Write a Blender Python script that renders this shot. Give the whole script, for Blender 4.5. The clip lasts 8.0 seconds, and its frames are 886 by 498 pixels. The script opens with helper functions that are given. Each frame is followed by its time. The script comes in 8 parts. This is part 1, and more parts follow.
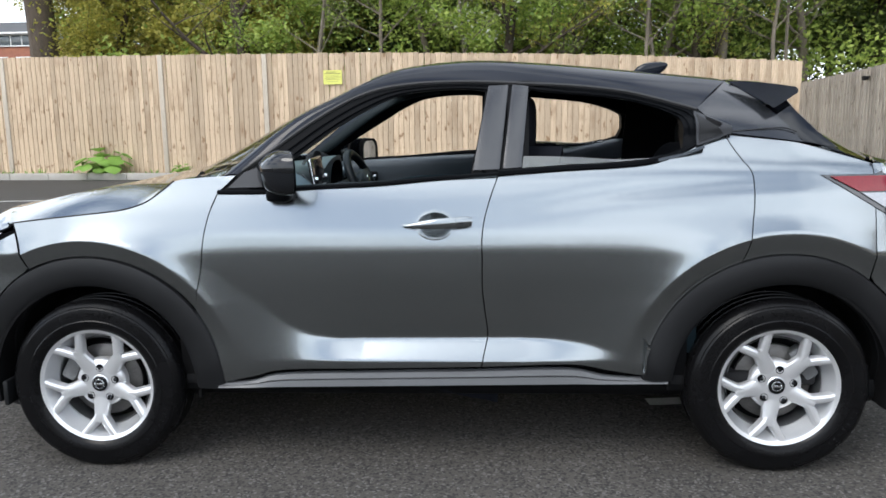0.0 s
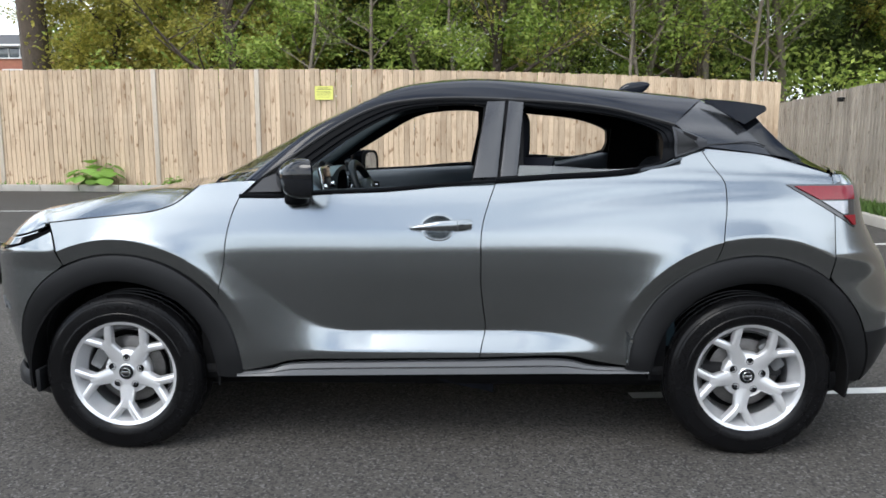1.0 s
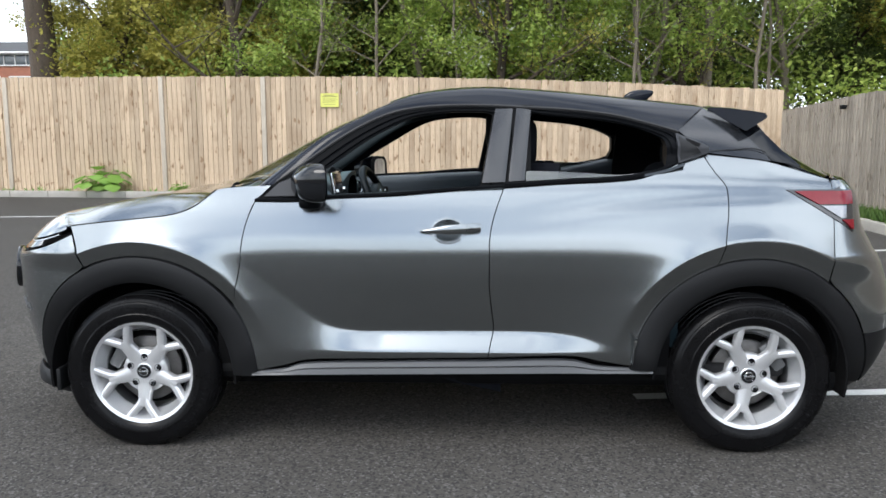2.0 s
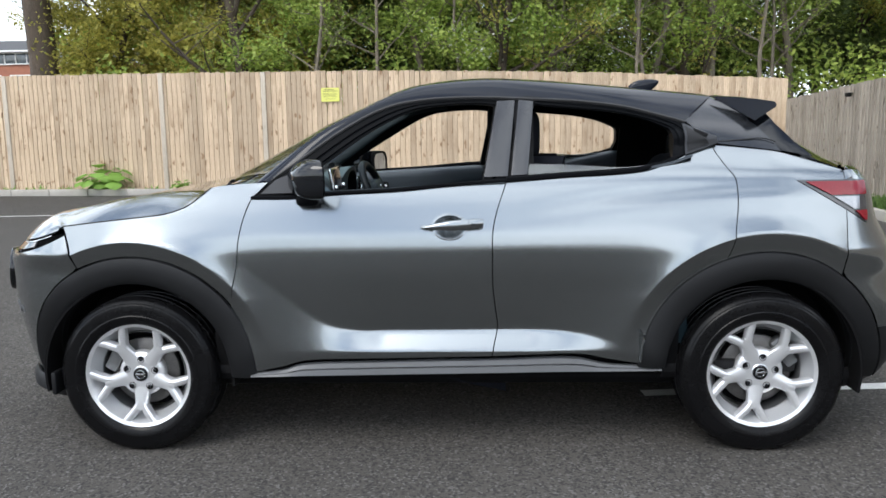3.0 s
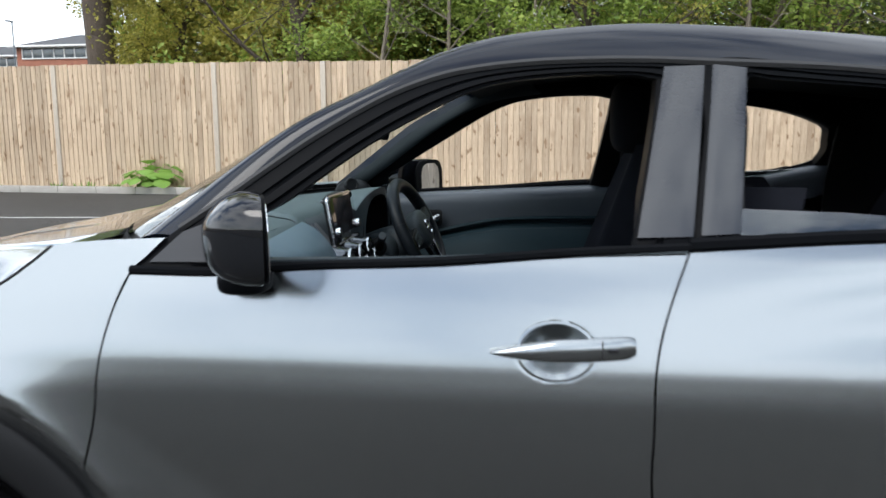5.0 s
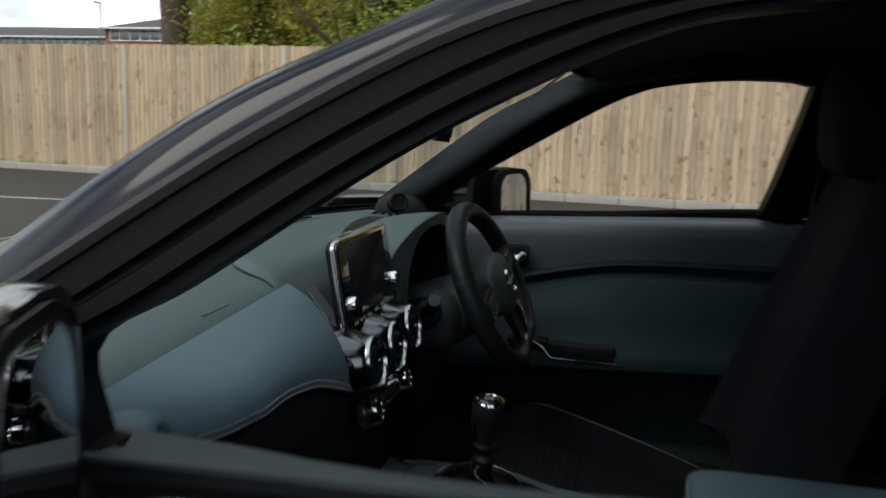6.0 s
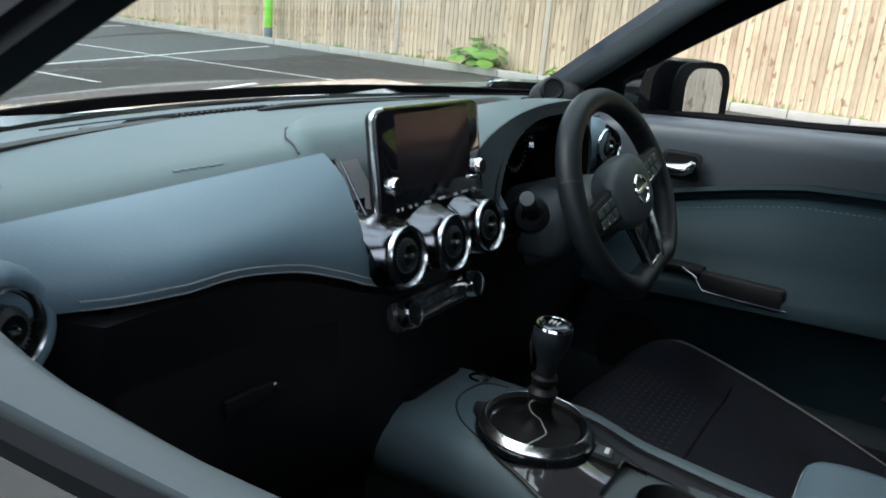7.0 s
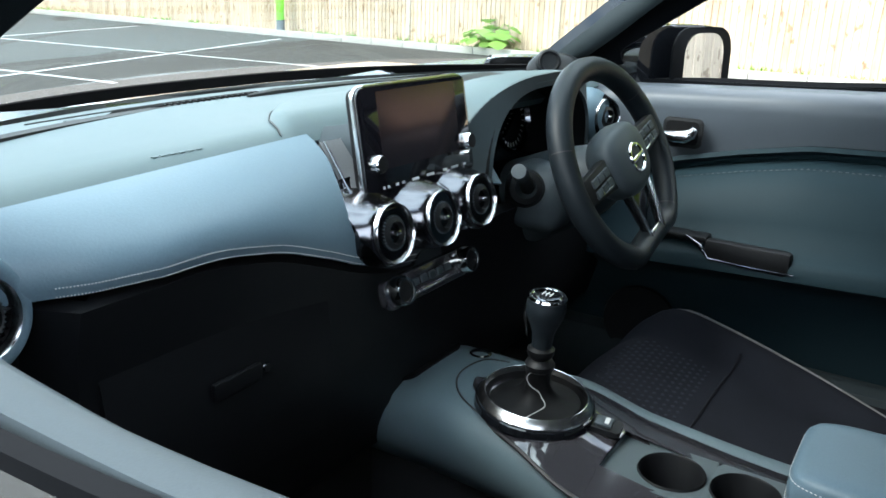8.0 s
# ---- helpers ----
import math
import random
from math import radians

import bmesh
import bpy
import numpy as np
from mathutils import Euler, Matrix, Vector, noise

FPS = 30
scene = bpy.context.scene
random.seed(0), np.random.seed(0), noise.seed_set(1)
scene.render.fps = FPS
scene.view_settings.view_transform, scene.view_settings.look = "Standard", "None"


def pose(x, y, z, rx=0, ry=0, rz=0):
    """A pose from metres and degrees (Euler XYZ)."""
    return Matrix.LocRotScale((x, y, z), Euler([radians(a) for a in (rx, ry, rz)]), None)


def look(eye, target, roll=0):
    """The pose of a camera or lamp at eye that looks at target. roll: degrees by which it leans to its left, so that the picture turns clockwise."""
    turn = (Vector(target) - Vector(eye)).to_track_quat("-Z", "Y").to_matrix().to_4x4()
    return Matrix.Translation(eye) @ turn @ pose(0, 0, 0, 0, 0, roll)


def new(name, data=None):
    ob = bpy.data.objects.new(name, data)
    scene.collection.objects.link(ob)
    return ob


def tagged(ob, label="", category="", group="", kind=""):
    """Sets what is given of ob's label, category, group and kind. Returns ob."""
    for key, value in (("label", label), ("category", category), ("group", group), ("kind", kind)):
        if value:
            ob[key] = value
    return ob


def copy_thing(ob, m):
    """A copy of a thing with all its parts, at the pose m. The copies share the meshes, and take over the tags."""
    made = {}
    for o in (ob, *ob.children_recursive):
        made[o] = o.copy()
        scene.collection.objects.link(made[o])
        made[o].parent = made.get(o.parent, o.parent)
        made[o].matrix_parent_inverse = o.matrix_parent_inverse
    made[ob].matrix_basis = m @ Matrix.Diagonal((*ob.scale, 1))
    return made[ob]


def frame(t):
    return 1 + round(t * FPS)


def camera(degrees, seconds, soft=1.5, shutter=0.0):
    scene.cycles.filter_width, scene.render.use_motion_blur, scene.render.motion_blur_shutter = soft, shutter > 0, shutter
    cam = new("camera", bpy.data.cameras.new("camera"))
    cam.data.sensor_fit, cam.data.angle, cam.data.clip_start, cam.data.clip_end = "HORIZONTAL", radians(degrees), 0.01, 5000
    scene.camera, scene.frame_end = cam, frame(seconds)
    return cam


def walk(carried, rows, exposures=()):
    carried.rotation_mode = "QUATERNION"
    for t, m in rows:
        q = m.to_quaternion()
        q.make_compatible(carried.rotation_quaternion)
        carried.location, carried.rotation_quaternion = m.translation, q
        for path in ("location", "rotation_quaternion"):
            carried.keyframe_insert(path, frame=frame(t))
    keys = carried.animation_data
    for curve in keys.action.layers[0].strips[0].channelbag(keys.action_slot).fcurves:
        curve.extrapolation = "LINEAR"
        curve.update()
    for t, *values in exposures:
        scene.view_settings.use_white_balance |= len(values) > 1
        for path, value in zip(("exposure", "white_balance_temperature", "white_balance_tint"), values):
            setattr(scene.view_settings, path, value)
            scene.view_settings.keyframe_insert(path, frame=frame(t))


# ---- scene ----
cam = camera(57.5, 8.0, soft=1.6, shutter=0.4)
PATH = [
    (0, (1.531, -3.844, 1.387), (1.427, -1.875, 1.048), -0.8),
    (0.5, (1.478, -3.985, 1.381), (1.401, -2.011, 1.073), -0.2),
    (1, (1.474, -4.151, 1.372), (1.408, -2.175, 1.073), -0.2),
    (1.5, (1.449, -4.254, 1.369), (1.378, -2.274, 1.091), -0.0),
    (3, (1.455, -4.161, 1.37), (1.372, -2.185, 1.072), -0.9),
    (3.5, (1.436, -3.85, 1.376), (1.343, -1.875, 1.075), -1.5),
    (4, (1.412, -3.362, 1.359), (1.209, -1.394, 1.061), -1.2),
    (4.2, (1.411, -3.157, 1.371), (1.174, -1.196, 1.061), -1.0),
    (5.3, (1.277, -1.983, 1.368), (1.0, -0.026, 1.064), 0.2),
    (5.5, (1.244, -1.781, 1.368), (0.948, 0.167, 1.024), 0.8),
    (5.9, (1.179, -1.405, 1.352), (0.791, 0.53, 1.03), 1.4),
    (6, (1.152, -1.317, 1.364), (0.725, 0.61, 1.043), 1.8),
    (6.5, (1.193, -1.113, 1.335), (0.412, 0.672, 0.884), 3.5),
    (7, (1.336, -1.019, 1.312), (0.364, 0.629, 0.728), 5.0),
    (7.5, (1.377, -1.002, 1.307), (0.342, 0.595, 0.693), 2.8),
    (8, (1.374, -0.993, 1.301), (0.36, 0.615, 0.679), 1.9),
]
walk(cam, [(t, look(e, g, r)) for t, e, g, r in PATH],
     exposures=[(0.0, 0.36, 6250, 9), (4.2, 0.35, 6250, 9), (5.5, 0.24, 6250, 8), (6.0, -0.36, 6700, 6), (6.5, -0.10, 6450, 7), (7.0, 1.05, 6300, 5), (7.5, 1.6, 6200, 4), (8.0, 1.95, 6200, 3)])

# ---- light ----
SUN_AZ, SUN_EL = radians(215), radians(48)
world = bpy.data.worlds.new("sky")
scene.world = world
world.use_nodes = True
wt = world.node_tree
wt.nodes.clear()


wnode = wt.nodes.new
sky = wnode("ShaderNodeTexSky")
sky.sky_type, sky.sun_disc, sky.sun_elevation, sky.sun_rotation = "NISHITA", False, SUN_EL, SUN_AZ
tc = wnode("ShaderNodeTexCoord")
cmap = wnode("ShaderNodeMapping")
cmap.inputs["Scale"].default_value = (1.0, 1.0, 2.2)
cl = wnode("ShaderNodeTexNoise")
cl.inputs["Scale"].default_value, cl.inputs["Detail"].default_value, cl.inputs["Roughness"].default_value = 2.6, 8, 0.58
ramp = wnode("ShaderNodeValToRGB")
ramp.color_ramp.elements[0].position, ramp.color_ramp.elements[1].position = 0.37, 0.56
cloud = wnode("ShaderNodeMix")
cloud.data_type = "RGBA"
cloud.inputs["B"].default_value = (13.0, 13.4, 14.0, 1)
bg = wnode("ShaderNodeBackground")
bg.inputs["Strength"].default_value = 0.15
wout = wnode("ShaderNodeOutputWorld")
for a, b in ((tc.outputs["Generated"], cmap.inputs["Vector"]), (cmap.outputs["Vector"], cl.inputs["Vector"]),
             (cl.outputs["Fac"], ramp.inputs["Fac"]), (ramp.outputs["Color"], cloud.inputs["Factor"]),
             (sky.outputs["Color"], cloud.inputs["A"]), (cloud.outputs["Result"], bg.inputs["Color"]),
             (bg.outputs["Background"], wout.inputs["Surface"])):
    wt.links.new(a, b)
sun = new("sun", bpy.data.lights.new("sun", "SUN"))
sun.data.energy, sun.data.angle, sun.data.color = 1.5, radians(30), (1.0, 0.95, 0.88)
sun.matrix_world = look((0, 0, 30), Vector((0, 0, 30)) - Vector((math.sin(SUN_AZ) * math.cos(SUN_EL), math.cos(SUN_AZ) * math.cos(SUN_EL), math.sin(SUN_EL))))

# ---- materials ----


def mat(name, col, rough=0.5, metal=0.0, coat=0.0, var=0.15, big=3.0, fine=90.0, bump=0.05, dist=0.002,
        stretch=(1, 1, 1), rvar=0.12, rand=0.0, spec=0.5, dark=None, coat_rough=0.03, sheen=0.0, trans=0.0):
    """Noise at two scales in colour and roughness, fine relief, and a random tint per object."""
    m = bpy.data.materials.new(name)
    m.use_nodes = True
    nt = m.node_tree
    p = nt.nodes["Principled BSDF"]
    L = nt.links.new
    tco = nt.nodes.new("ShaderNodeTexCoord")
    mp = nt.nodes.new("ShaderNodeMapping")
    mp.inputs["Scale"].default_value = stretch
    L(tco.outputs["Object"], mp.inputs["Vector"])
    n1 = nt.nodes.new("ShaderNodeTexNoise")
    n1.inputs["Scale"].default_value, n1.inputs["Detail"].default_value = big, 5
    n2 = nt.nodes.new("ShaderNodeTexNoise")
    n2.inputs["Scale"].default_value, n2.inputs["Detail"].default_value = fine, 3
    L(mp.outputs["Vector"], n1.inputs["Vector"])
    L(mp.outputs["Vector"], n2.inputs["Vector"])
    add = nt.nodes.new("ShaderNodeMath")
    add.operation = "ADD"
    L(n1.outputs["Fac"], add.inputs[0])
    L(n2.outputs["Fac"], add.inputs[1])
    fac = add.outputs[0]
    mul = nt.nodes.new("ShaderNodeMath")
    mul.operation = "MULTIPLY_ADD"
    mul.inputs[1].default_value, mul.inputs[2].default_value = 1.4, -0.9
    mul.use_clamp = True
    L(fac, mul.inputs[0])
    mix = nt.nodes.new("ShaderNodeMix")
    mix.data_type = "RGBA"
    c = Vector(col)
    lo = Vector(dark) if dark else c * (1 - var)
    hi = c * (1 + var)
    mix.inputs["A"].default_value, mix.inputs["B"].default_value = (*lo, 1), (*hi, 1)
    L(mul.outputs[0], mix.inputs["Factor"])
    colour = mix.outputs["Result"]
    if rand:
        oi = nt.nodes.new("ShaderNodeObjectInfo")
        hs = nt.nodes.new("ShaderNodeHueSaturation")
        mr = nt.nodes.new("ShaderNodeMapRange")
        mr.inputs["To Min"].default_value, mr.inputs["To Max"].default_value = 1 - rand, 1 + rand
        L(oi.outputs["Random"], mr.inputs["Value"])
        L(mr.outputs["Result"], hs.inputs["Value"])
        L(colour, hs.inputs["Color"])
        colour = hs.outputs["Color"]
    L(colour, p.inputs["Base Color"])
    rr = nt.nodes.new("ShaderNodeMapRange")
    rr.inputs["To Min"].default_value, rr.inputs["To Max"].default_value = max(0.0, rough - rvar * rough), min(1.0, rough + rvar * rough)
    L(n1.outputs["Fac"], rr.inputs["Value"])
    L(rr.outputs["Result"], p.inputs["Roughness"])
    p.inputs["Metallic"].default_value = metal
    p.inputs["Coat Weight"].default_value, p.inputs["Coat Roughness"].default_value = coat, coat_rough
    p.inputs["Specular IOR Level"].default_value = spec
    p.inputs["Sheen Weight"].default_value = sheen
    p.inputs["Transmission Weight"].default_value = trans
    if bump:
        bp = nt.nodes.new("ShaderNodeBump")
        bp.inputs["Strength"].default_value, bp.inputs["Distance"].default_value = bump, dist
        L(n2.outputs["Fac"], bp.inputs["Height"])
        L(bp.outputs["Normal"], p.inputs["Normal"])
    return m


def glass(name, col, rough=0.0, base=0.05):
    """Thin sheet glass: tinted see-through with a mirror coat by Fresnel."""
    m = bpy.data.materials.new(name)
    m.use_nodes = True
    nt = m.node_tree
    nt.nodes.clear()
    out = nt.nodes.new("ShaderNodeOutputMaterial")
    tr = nt.nodes.new("ShaderNodeBsdfTransparent")
    tr.inputs["Color"].default_value = (*col, 1)
    gl = nt.nodes.new("ShaderNodeBsdfGlossy")
    gl.inputs["Roughness"].default_value = rough
    lw = nt.nodes.new("ShaderNodeLayerWeight")
    lw.inputs["Blend"].default_value = 0.5
    pw = nt.nodes.new("ShaderNodeMath")
    pw.operation = "POWER"
    pw.inputs[1].default_value = 5.0
    fr = nt.nodes.new("ShaderNodeMath")
    fr.operation = "MULTIPLY_ADD"
    fr.inputs[1].default_value, fr.inputs[2].default_value = 0.9, base
    nt.links.new(lw.outputs["Facing"], pw.inputs[0])
    nt.links.new(pw.outputs[0], fr.inputs[0])
    mx = nt.nodes.new("ShaderNodeMixShader")
    nt.links.new(fr.outputs[0], mx.inputs["Fac"])
    nt.links.new(tr.outputs["BSDF"], mx.inputs[1])
    nt.links.new(gl.outputs["BSDF"], mx.inputs[2])
    nt.links.new(mx.outputs["Shader"], out.inputs["Surface"])
    return m


M = {}
M["paint"] = mat("metallic_grey_paint", (0.278, 0.302, 0.315), 0.225, 1.0, 1.0, var=0.006, big=1.2, fine=900, bump=0.0)
M["gloss_black"] = mat("gloss_black_paint", (0.006, 0.007, 0.009), 0.05, 0.0, 0.0, var=0.1, fine=300, bump=0.0)
M["roof_paint"] = mat("black_roof_paint", (0.008, 0.0105, 0.017), 0.09, 0.0, 0.0, var=0.08, fine=500, bump=0.0, spec=0.28)
M["satin_black"] = mat("satin_black_trim", (0.0035, 0.004, 0.005), 0.45, 0.0, 0.0, var=0.12, fine=260, bump=0.04, dist=0.0006, spec=0.04)
M["pillar_film"] = mat("dark_pillar_film", (0.024, 0.026, 0.030), 0.18, 0.2, 0.5, var=0.08, fine=260, bump=0.02, dist=0.0003, coat_rough=0.04)
M["sail"] = mat("grey_mirror_mount_plastic", (0.040, 0.042, 0.047), 0.5, spec=0.2, var=0.1, fine=500, bump=0.1, dist=0.0005)
M["cladding"] = mat("textured_black_plastic", (0.009, 0.0095, 0.0105), 0.46, spec=0.25, var=0.15, big=5, fine=500, bump=0.15, dist=0.0006)
M["sill"] = mat("grey_sill_plastic", (0.09, 0.093, 0.098), 0.42, var=0.12, fine=400, bump=0.1, dist=0.0005)
M["rubber"] = mat("tyre_rubber", (0.0045, 0.0045, 0.005), 0.27, var=0.3, big=7, fine=220, bump=0.12, dist=0.001, spec=0.17)
M["seal"] = mat("rubber_seal", (0.012, 0.012, 0.013), 0.6, var=0.2, fine=200, bump=0.05)
M["alloy"] = mat("silver_alloy", (0.70, 0.71, 0.725), 0.30, 0.6, 0.6, var=0.05, big=9, fine=300, bump=0.02, dist=0.0004, coat_rough=0.12)
M["alloy_dark"] = mat("dull_alloy_barrel", (0.20, 0.205, 0.21), 0.45, 0.7, var=0.15, big=9, fine=200)
M["disc"] = mat("brake_disc_steel", (0.13, 0.125, 0.12), 0.45, 0.8, var=0.25, big=20, fine=200, stretch=(1, 1, 1))
M["chrome"] = mat("chrome", (0.82, 0.83, 0.85), 0.07, 1.0, var=0.03, fine=60, bump=0.0)
M["satin_chrome"] = mat("satin_chrome", (0.70, 0.71, 0.73), 0.22, 1.0, var=0.05, fine=150, bump=0.0)
M["dark_chrome"] = mat("smoked_chrome", (0.115, 0.12, 0.135), 0.12, 1.0, var=0.06, fine=60, bump=0.0)
M["smoked"] = mat("smoked_chrome_housing", (0.115, 0.118, 0.132), 0.16, 1.0, var=0.06, fine=60, bump=0.0)
M["vent_chrome"] = mat("grey_chrome_ring", (0.42, 0.43, 0.45), 0.2, 1.0, var=0.05, fine=150, bump=0.0)
# near-black linings; on recesses, slots and wells the colour carries their shade
M["void"] = mat("black_lining_and_gap_shade", (0.004, 0.004, 0.0045), 0.9, spec=0.15, var=0.3, fine=60)
M["dash_soft"] = mat("soft_grey_dash_skin", (0.067, 0.094, 0.101), 0.55, spec=0.3, var=0.08, big=6, fine=900, bump=0.22, dist=0.0006)
M["dash_leather"] = mat("blue_grey_leatherette", (0.086, 0.128, 0.160), 0.45, spec=0.3, var=0.08, big=5, fine=420, bump=0.22, dist=0.0007)
M["console_soft"] = mat("soft_grey_console_skin", (0.088, 0.122, 0.137), 0.5, spec=0.3, var=0.08, big=6, fine=900, bump=0.2, dist=0.0006)
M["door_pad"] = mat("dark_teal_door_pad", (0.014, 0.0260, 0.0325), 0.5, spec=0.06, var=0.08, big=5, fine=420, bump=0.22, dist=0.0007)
M["door_upper"] = mat("charcoal_door_plastic", (0.062, 0.073, 0.087), 0.42, spec=0.3, var=0.1, fine=700, bump=0.15, dist=0.0005)
M["dash_face"] = mat("dark_grey_dash_face", (0.046, 0.060, 0.066), 0.5, spec=0.25, var=0.08, fine=700, bump=0.15, dist=0.0005)
M["hard_black"] = mat("hard_black_plastic", (0.005, 0.0055, 0.0065), 0.5, spec=0.2, var=0.15, fine=600, bump=0.15, dist=0.0005)
M["hard_grey"] = mat("dark_grey_plastic", (0.036, 0.046, 0.053), 0.5, spec=0.25, var=0.1, fine=700, bump=0.15, dist=0.0005)
M["pillar_plastic"] = mat("charcoal_pillar_plastic", (0.018, 0.024, 0.027), 0.55, spec=0.2, var=0.1, fine=700, bump=0.15, dist=0.0005)
M["piano"] = mat("gloss_dark_grey_panel", (0.026, 0.0255, 0.030), 0.10, 0.0, 1.0, var=0.06, fine=200, bump=0.0)
M["leather"] = mat("black_leather", (0.008, 0.011, 0.014), 0.45, spec=0.18, var=0.12, big=8, fine=650, bump=0.25, dist=0.0006)
M["boot_leather"] = mat("matt_black_leather", (0.004, 0.0042, 0.0048), 0.6, spec=0.15, var=0.15, fine=500, bump=0.2, dist=0.0006)
M["fabric"] = mat("black_seat_fabric", (0.0095, 0.0105, 0.0145), 0.95, spec=0.1, var=0.3, big=12, fine=900, bump=0.4, dist=0.001)
M["fabric_side"] = mat("plain_charcoal_cloth", (0.008, 0.0088, 0.0115), 0.95, spec=0.1, var=0.2, big=10, fine=1100, bump=0.3, dist=0.0008)
M["cloth_dot"] = mat("grey_cloth_weave", (0.022, 0.024, 0.032), 0.9, spec=0.1, var=0.2, fine=900)
M["piping"] = mat("grey_seat_piping", (0.11, 0.11, 0.115), 0.7, var=0.1, fine=400)
M["carpet"] = mat("black_carpet", (0.006, 0.006, 0.007), 1.0, var=0.4, big=20, fine=500, bump=0.6, dist=0.003)
M["headliner"] = mat("dark_headlining", (0.007, 0.007, 0.0075), 0.95, var=0.15, fine=700, bump=0.2, dist=0.0006)
M["thread"] = mat("pale_grey_thread", (0.42, 0.43, 0.43), 0.7, var=0.1, fine=300)
M["screen"] = mat("black_display_glass", (0.006, 0.006, 0.008), 0.06, 0.0, 1.0, var=0.1, fine=20, bump=0.0)
M["mark"] = mat("pale_printed_marks", (0.45, 0.46, 0.47), 0.5, var=0.05)
M["red_lens"] = mat("red_lamp_lens", (0.19, 0.006, 0.012), 0.16, 0.0, 0.25, var=0.15, big=20, fine=160, bump=0.15, dist=0.001)
M["clear_lens"] = mat("clear_lamp_lens", (0.30, 0.31, 0.33), 0.12, 0.5, 1.0, var=0.15, big=15, fine=120, bump=0.1, dist=0.001)
M["amber_lens"] = mat("amber_lamp_lens", (0.45, 0.20, 0.06), 0.15, 0.0, 1.0, var=0.15, big=20, fine=160)
M["smoke_lens"] = mat("smoked_lamp_lens", (0.05, 0.05, 0.055), 0.10, 0.2, 1.0, var=0.2, big=20, fine=120)
M["mirror"] = mat("mirror_glass", (0.86, 0.87, 0.88), 0.01, 1.0, var=0.01, fine=10, bump=0.0)
M["windscreen"] = glass("windscreen_glass", (0.80, 0.88, 0.89), 0.0, 0.08)
M["side_glass"] = glass("side_glass", (0.45, 0.50, 0.48), 0.0, 0.13)
M["privacy_glass"] = mat("privacy_glass", (0.010, 0.012, 0.016), 0.04, 0.0, 1.0, var=0.1, fine=10, bump=0.0)

# ---- mesh helpers ----


def finish(name, bm, material, sharp=35):
    me = bpy.data.meshes.new(name)
    bmesh.ops.recalc_face_normals(bm, faces=bm.faces)
    bm.to_mesh(me)
    bm.free()
    me.polygons.foreach_set("use_smooth", [True] * len(me.polygons))
    me.set_sharp_from_angle(angle=radians(sharp))
    me.materials.append(material)
    return me


def part(name, bm, material, parent, label="", sharp=35):
    ob = new(name, finish(name, bm, material, sharp))
    ob.parent = parent
    return tagged(ob, label) if label else ob


def thing(name, label, category, group="", kind="", at=(0, 0, 0)):
    ob = new(name)
    ob.location = at
    ob.empty_display_size = 0.1
    return tagged(ob, label, category, group, kind)


def empty_part(name, parent, label=""):
    ob = new(name)
    ob.parent = parent
    return tagged(ob, label) if label else ob


def resample(pts, n, smooth=True):
    """n + 1 points at even spacing along a Catmull-Rom curve (or the polyline) through pts."""
    p = np.array(pts, float)
    if smooth and len(p) > 2:
        q = np.vstack([2 * p[0] - p[1], p, 2 * p[-1] - p[-2]])
        out = []
        for i in range(1, len(q) - 2):
            for t in np.linspace(0, 1, 12, endpoint=False):
                a, b, c, d = q[i - 1], q[i], q[i + 1], q[i + 2]
                out.append(0.5 * (2 * b + (c - a) * t + (2 * a - 5 * b + 4 * c - d) * t * t + (3 * b - 3 * c + d - a) * t ** 3))
        p = np.array(out + [p[-1]])
    s = np.concatenate([[0], np.cumsum(np.linalg.norm(np.diff(p, axis=0), axis=1))])
    u = np.linspace(0, s[-1], n + 1)
    return np.stack([np.interp(u, s, p[:, k]) for k in range(p.shape[1])], 1)


def coons(bottom, top, left, right, n, m, smooth=True):
    B, T = resample(bottom, n, smooth), resample(top, n, smooth)
    L, R = resample(left, m, smooth), resample(right, m, smooth)
    u = np.linspace(0, 1, n + 1)[:, None, None]
    v = np.linspace(0, 1, m + 1)[None, :, None]
    return ((1 - v) * B[:, None] + v * T[:, None] + (1 - u) * L[None] + u * R[None]
            - (1 - u) * (1 - v) * B[0] - u * (1 - v) * B[-1] - (1 - u) * v * T[0] - u * v * T[-1])


def grid_bm(P, closed=False):
    bm = bmesh.new()
    n, m = P.shape[0], P.shape[1]
    vs = [[bm.verts.new(P[i, j]) for j in range(m)] for i in range(n)]
    for i in range(n - 1 if not closed else n):
        for j in range(m - 1):
            k = (i + 1) % n
            bm.faces.new((vs[i][j], vs[k][j], vs[k][j + 1], vs[i][j + 1]))
    return bm


def normals(P):
    du, dv = np.gradient(P, axis=0), np.gradient(P, axis=1)
    n = np.cross(du, dv)
    return n / np.maximum(np.linalg.norm(n, axis=2, keepdims=True), 1e-9)


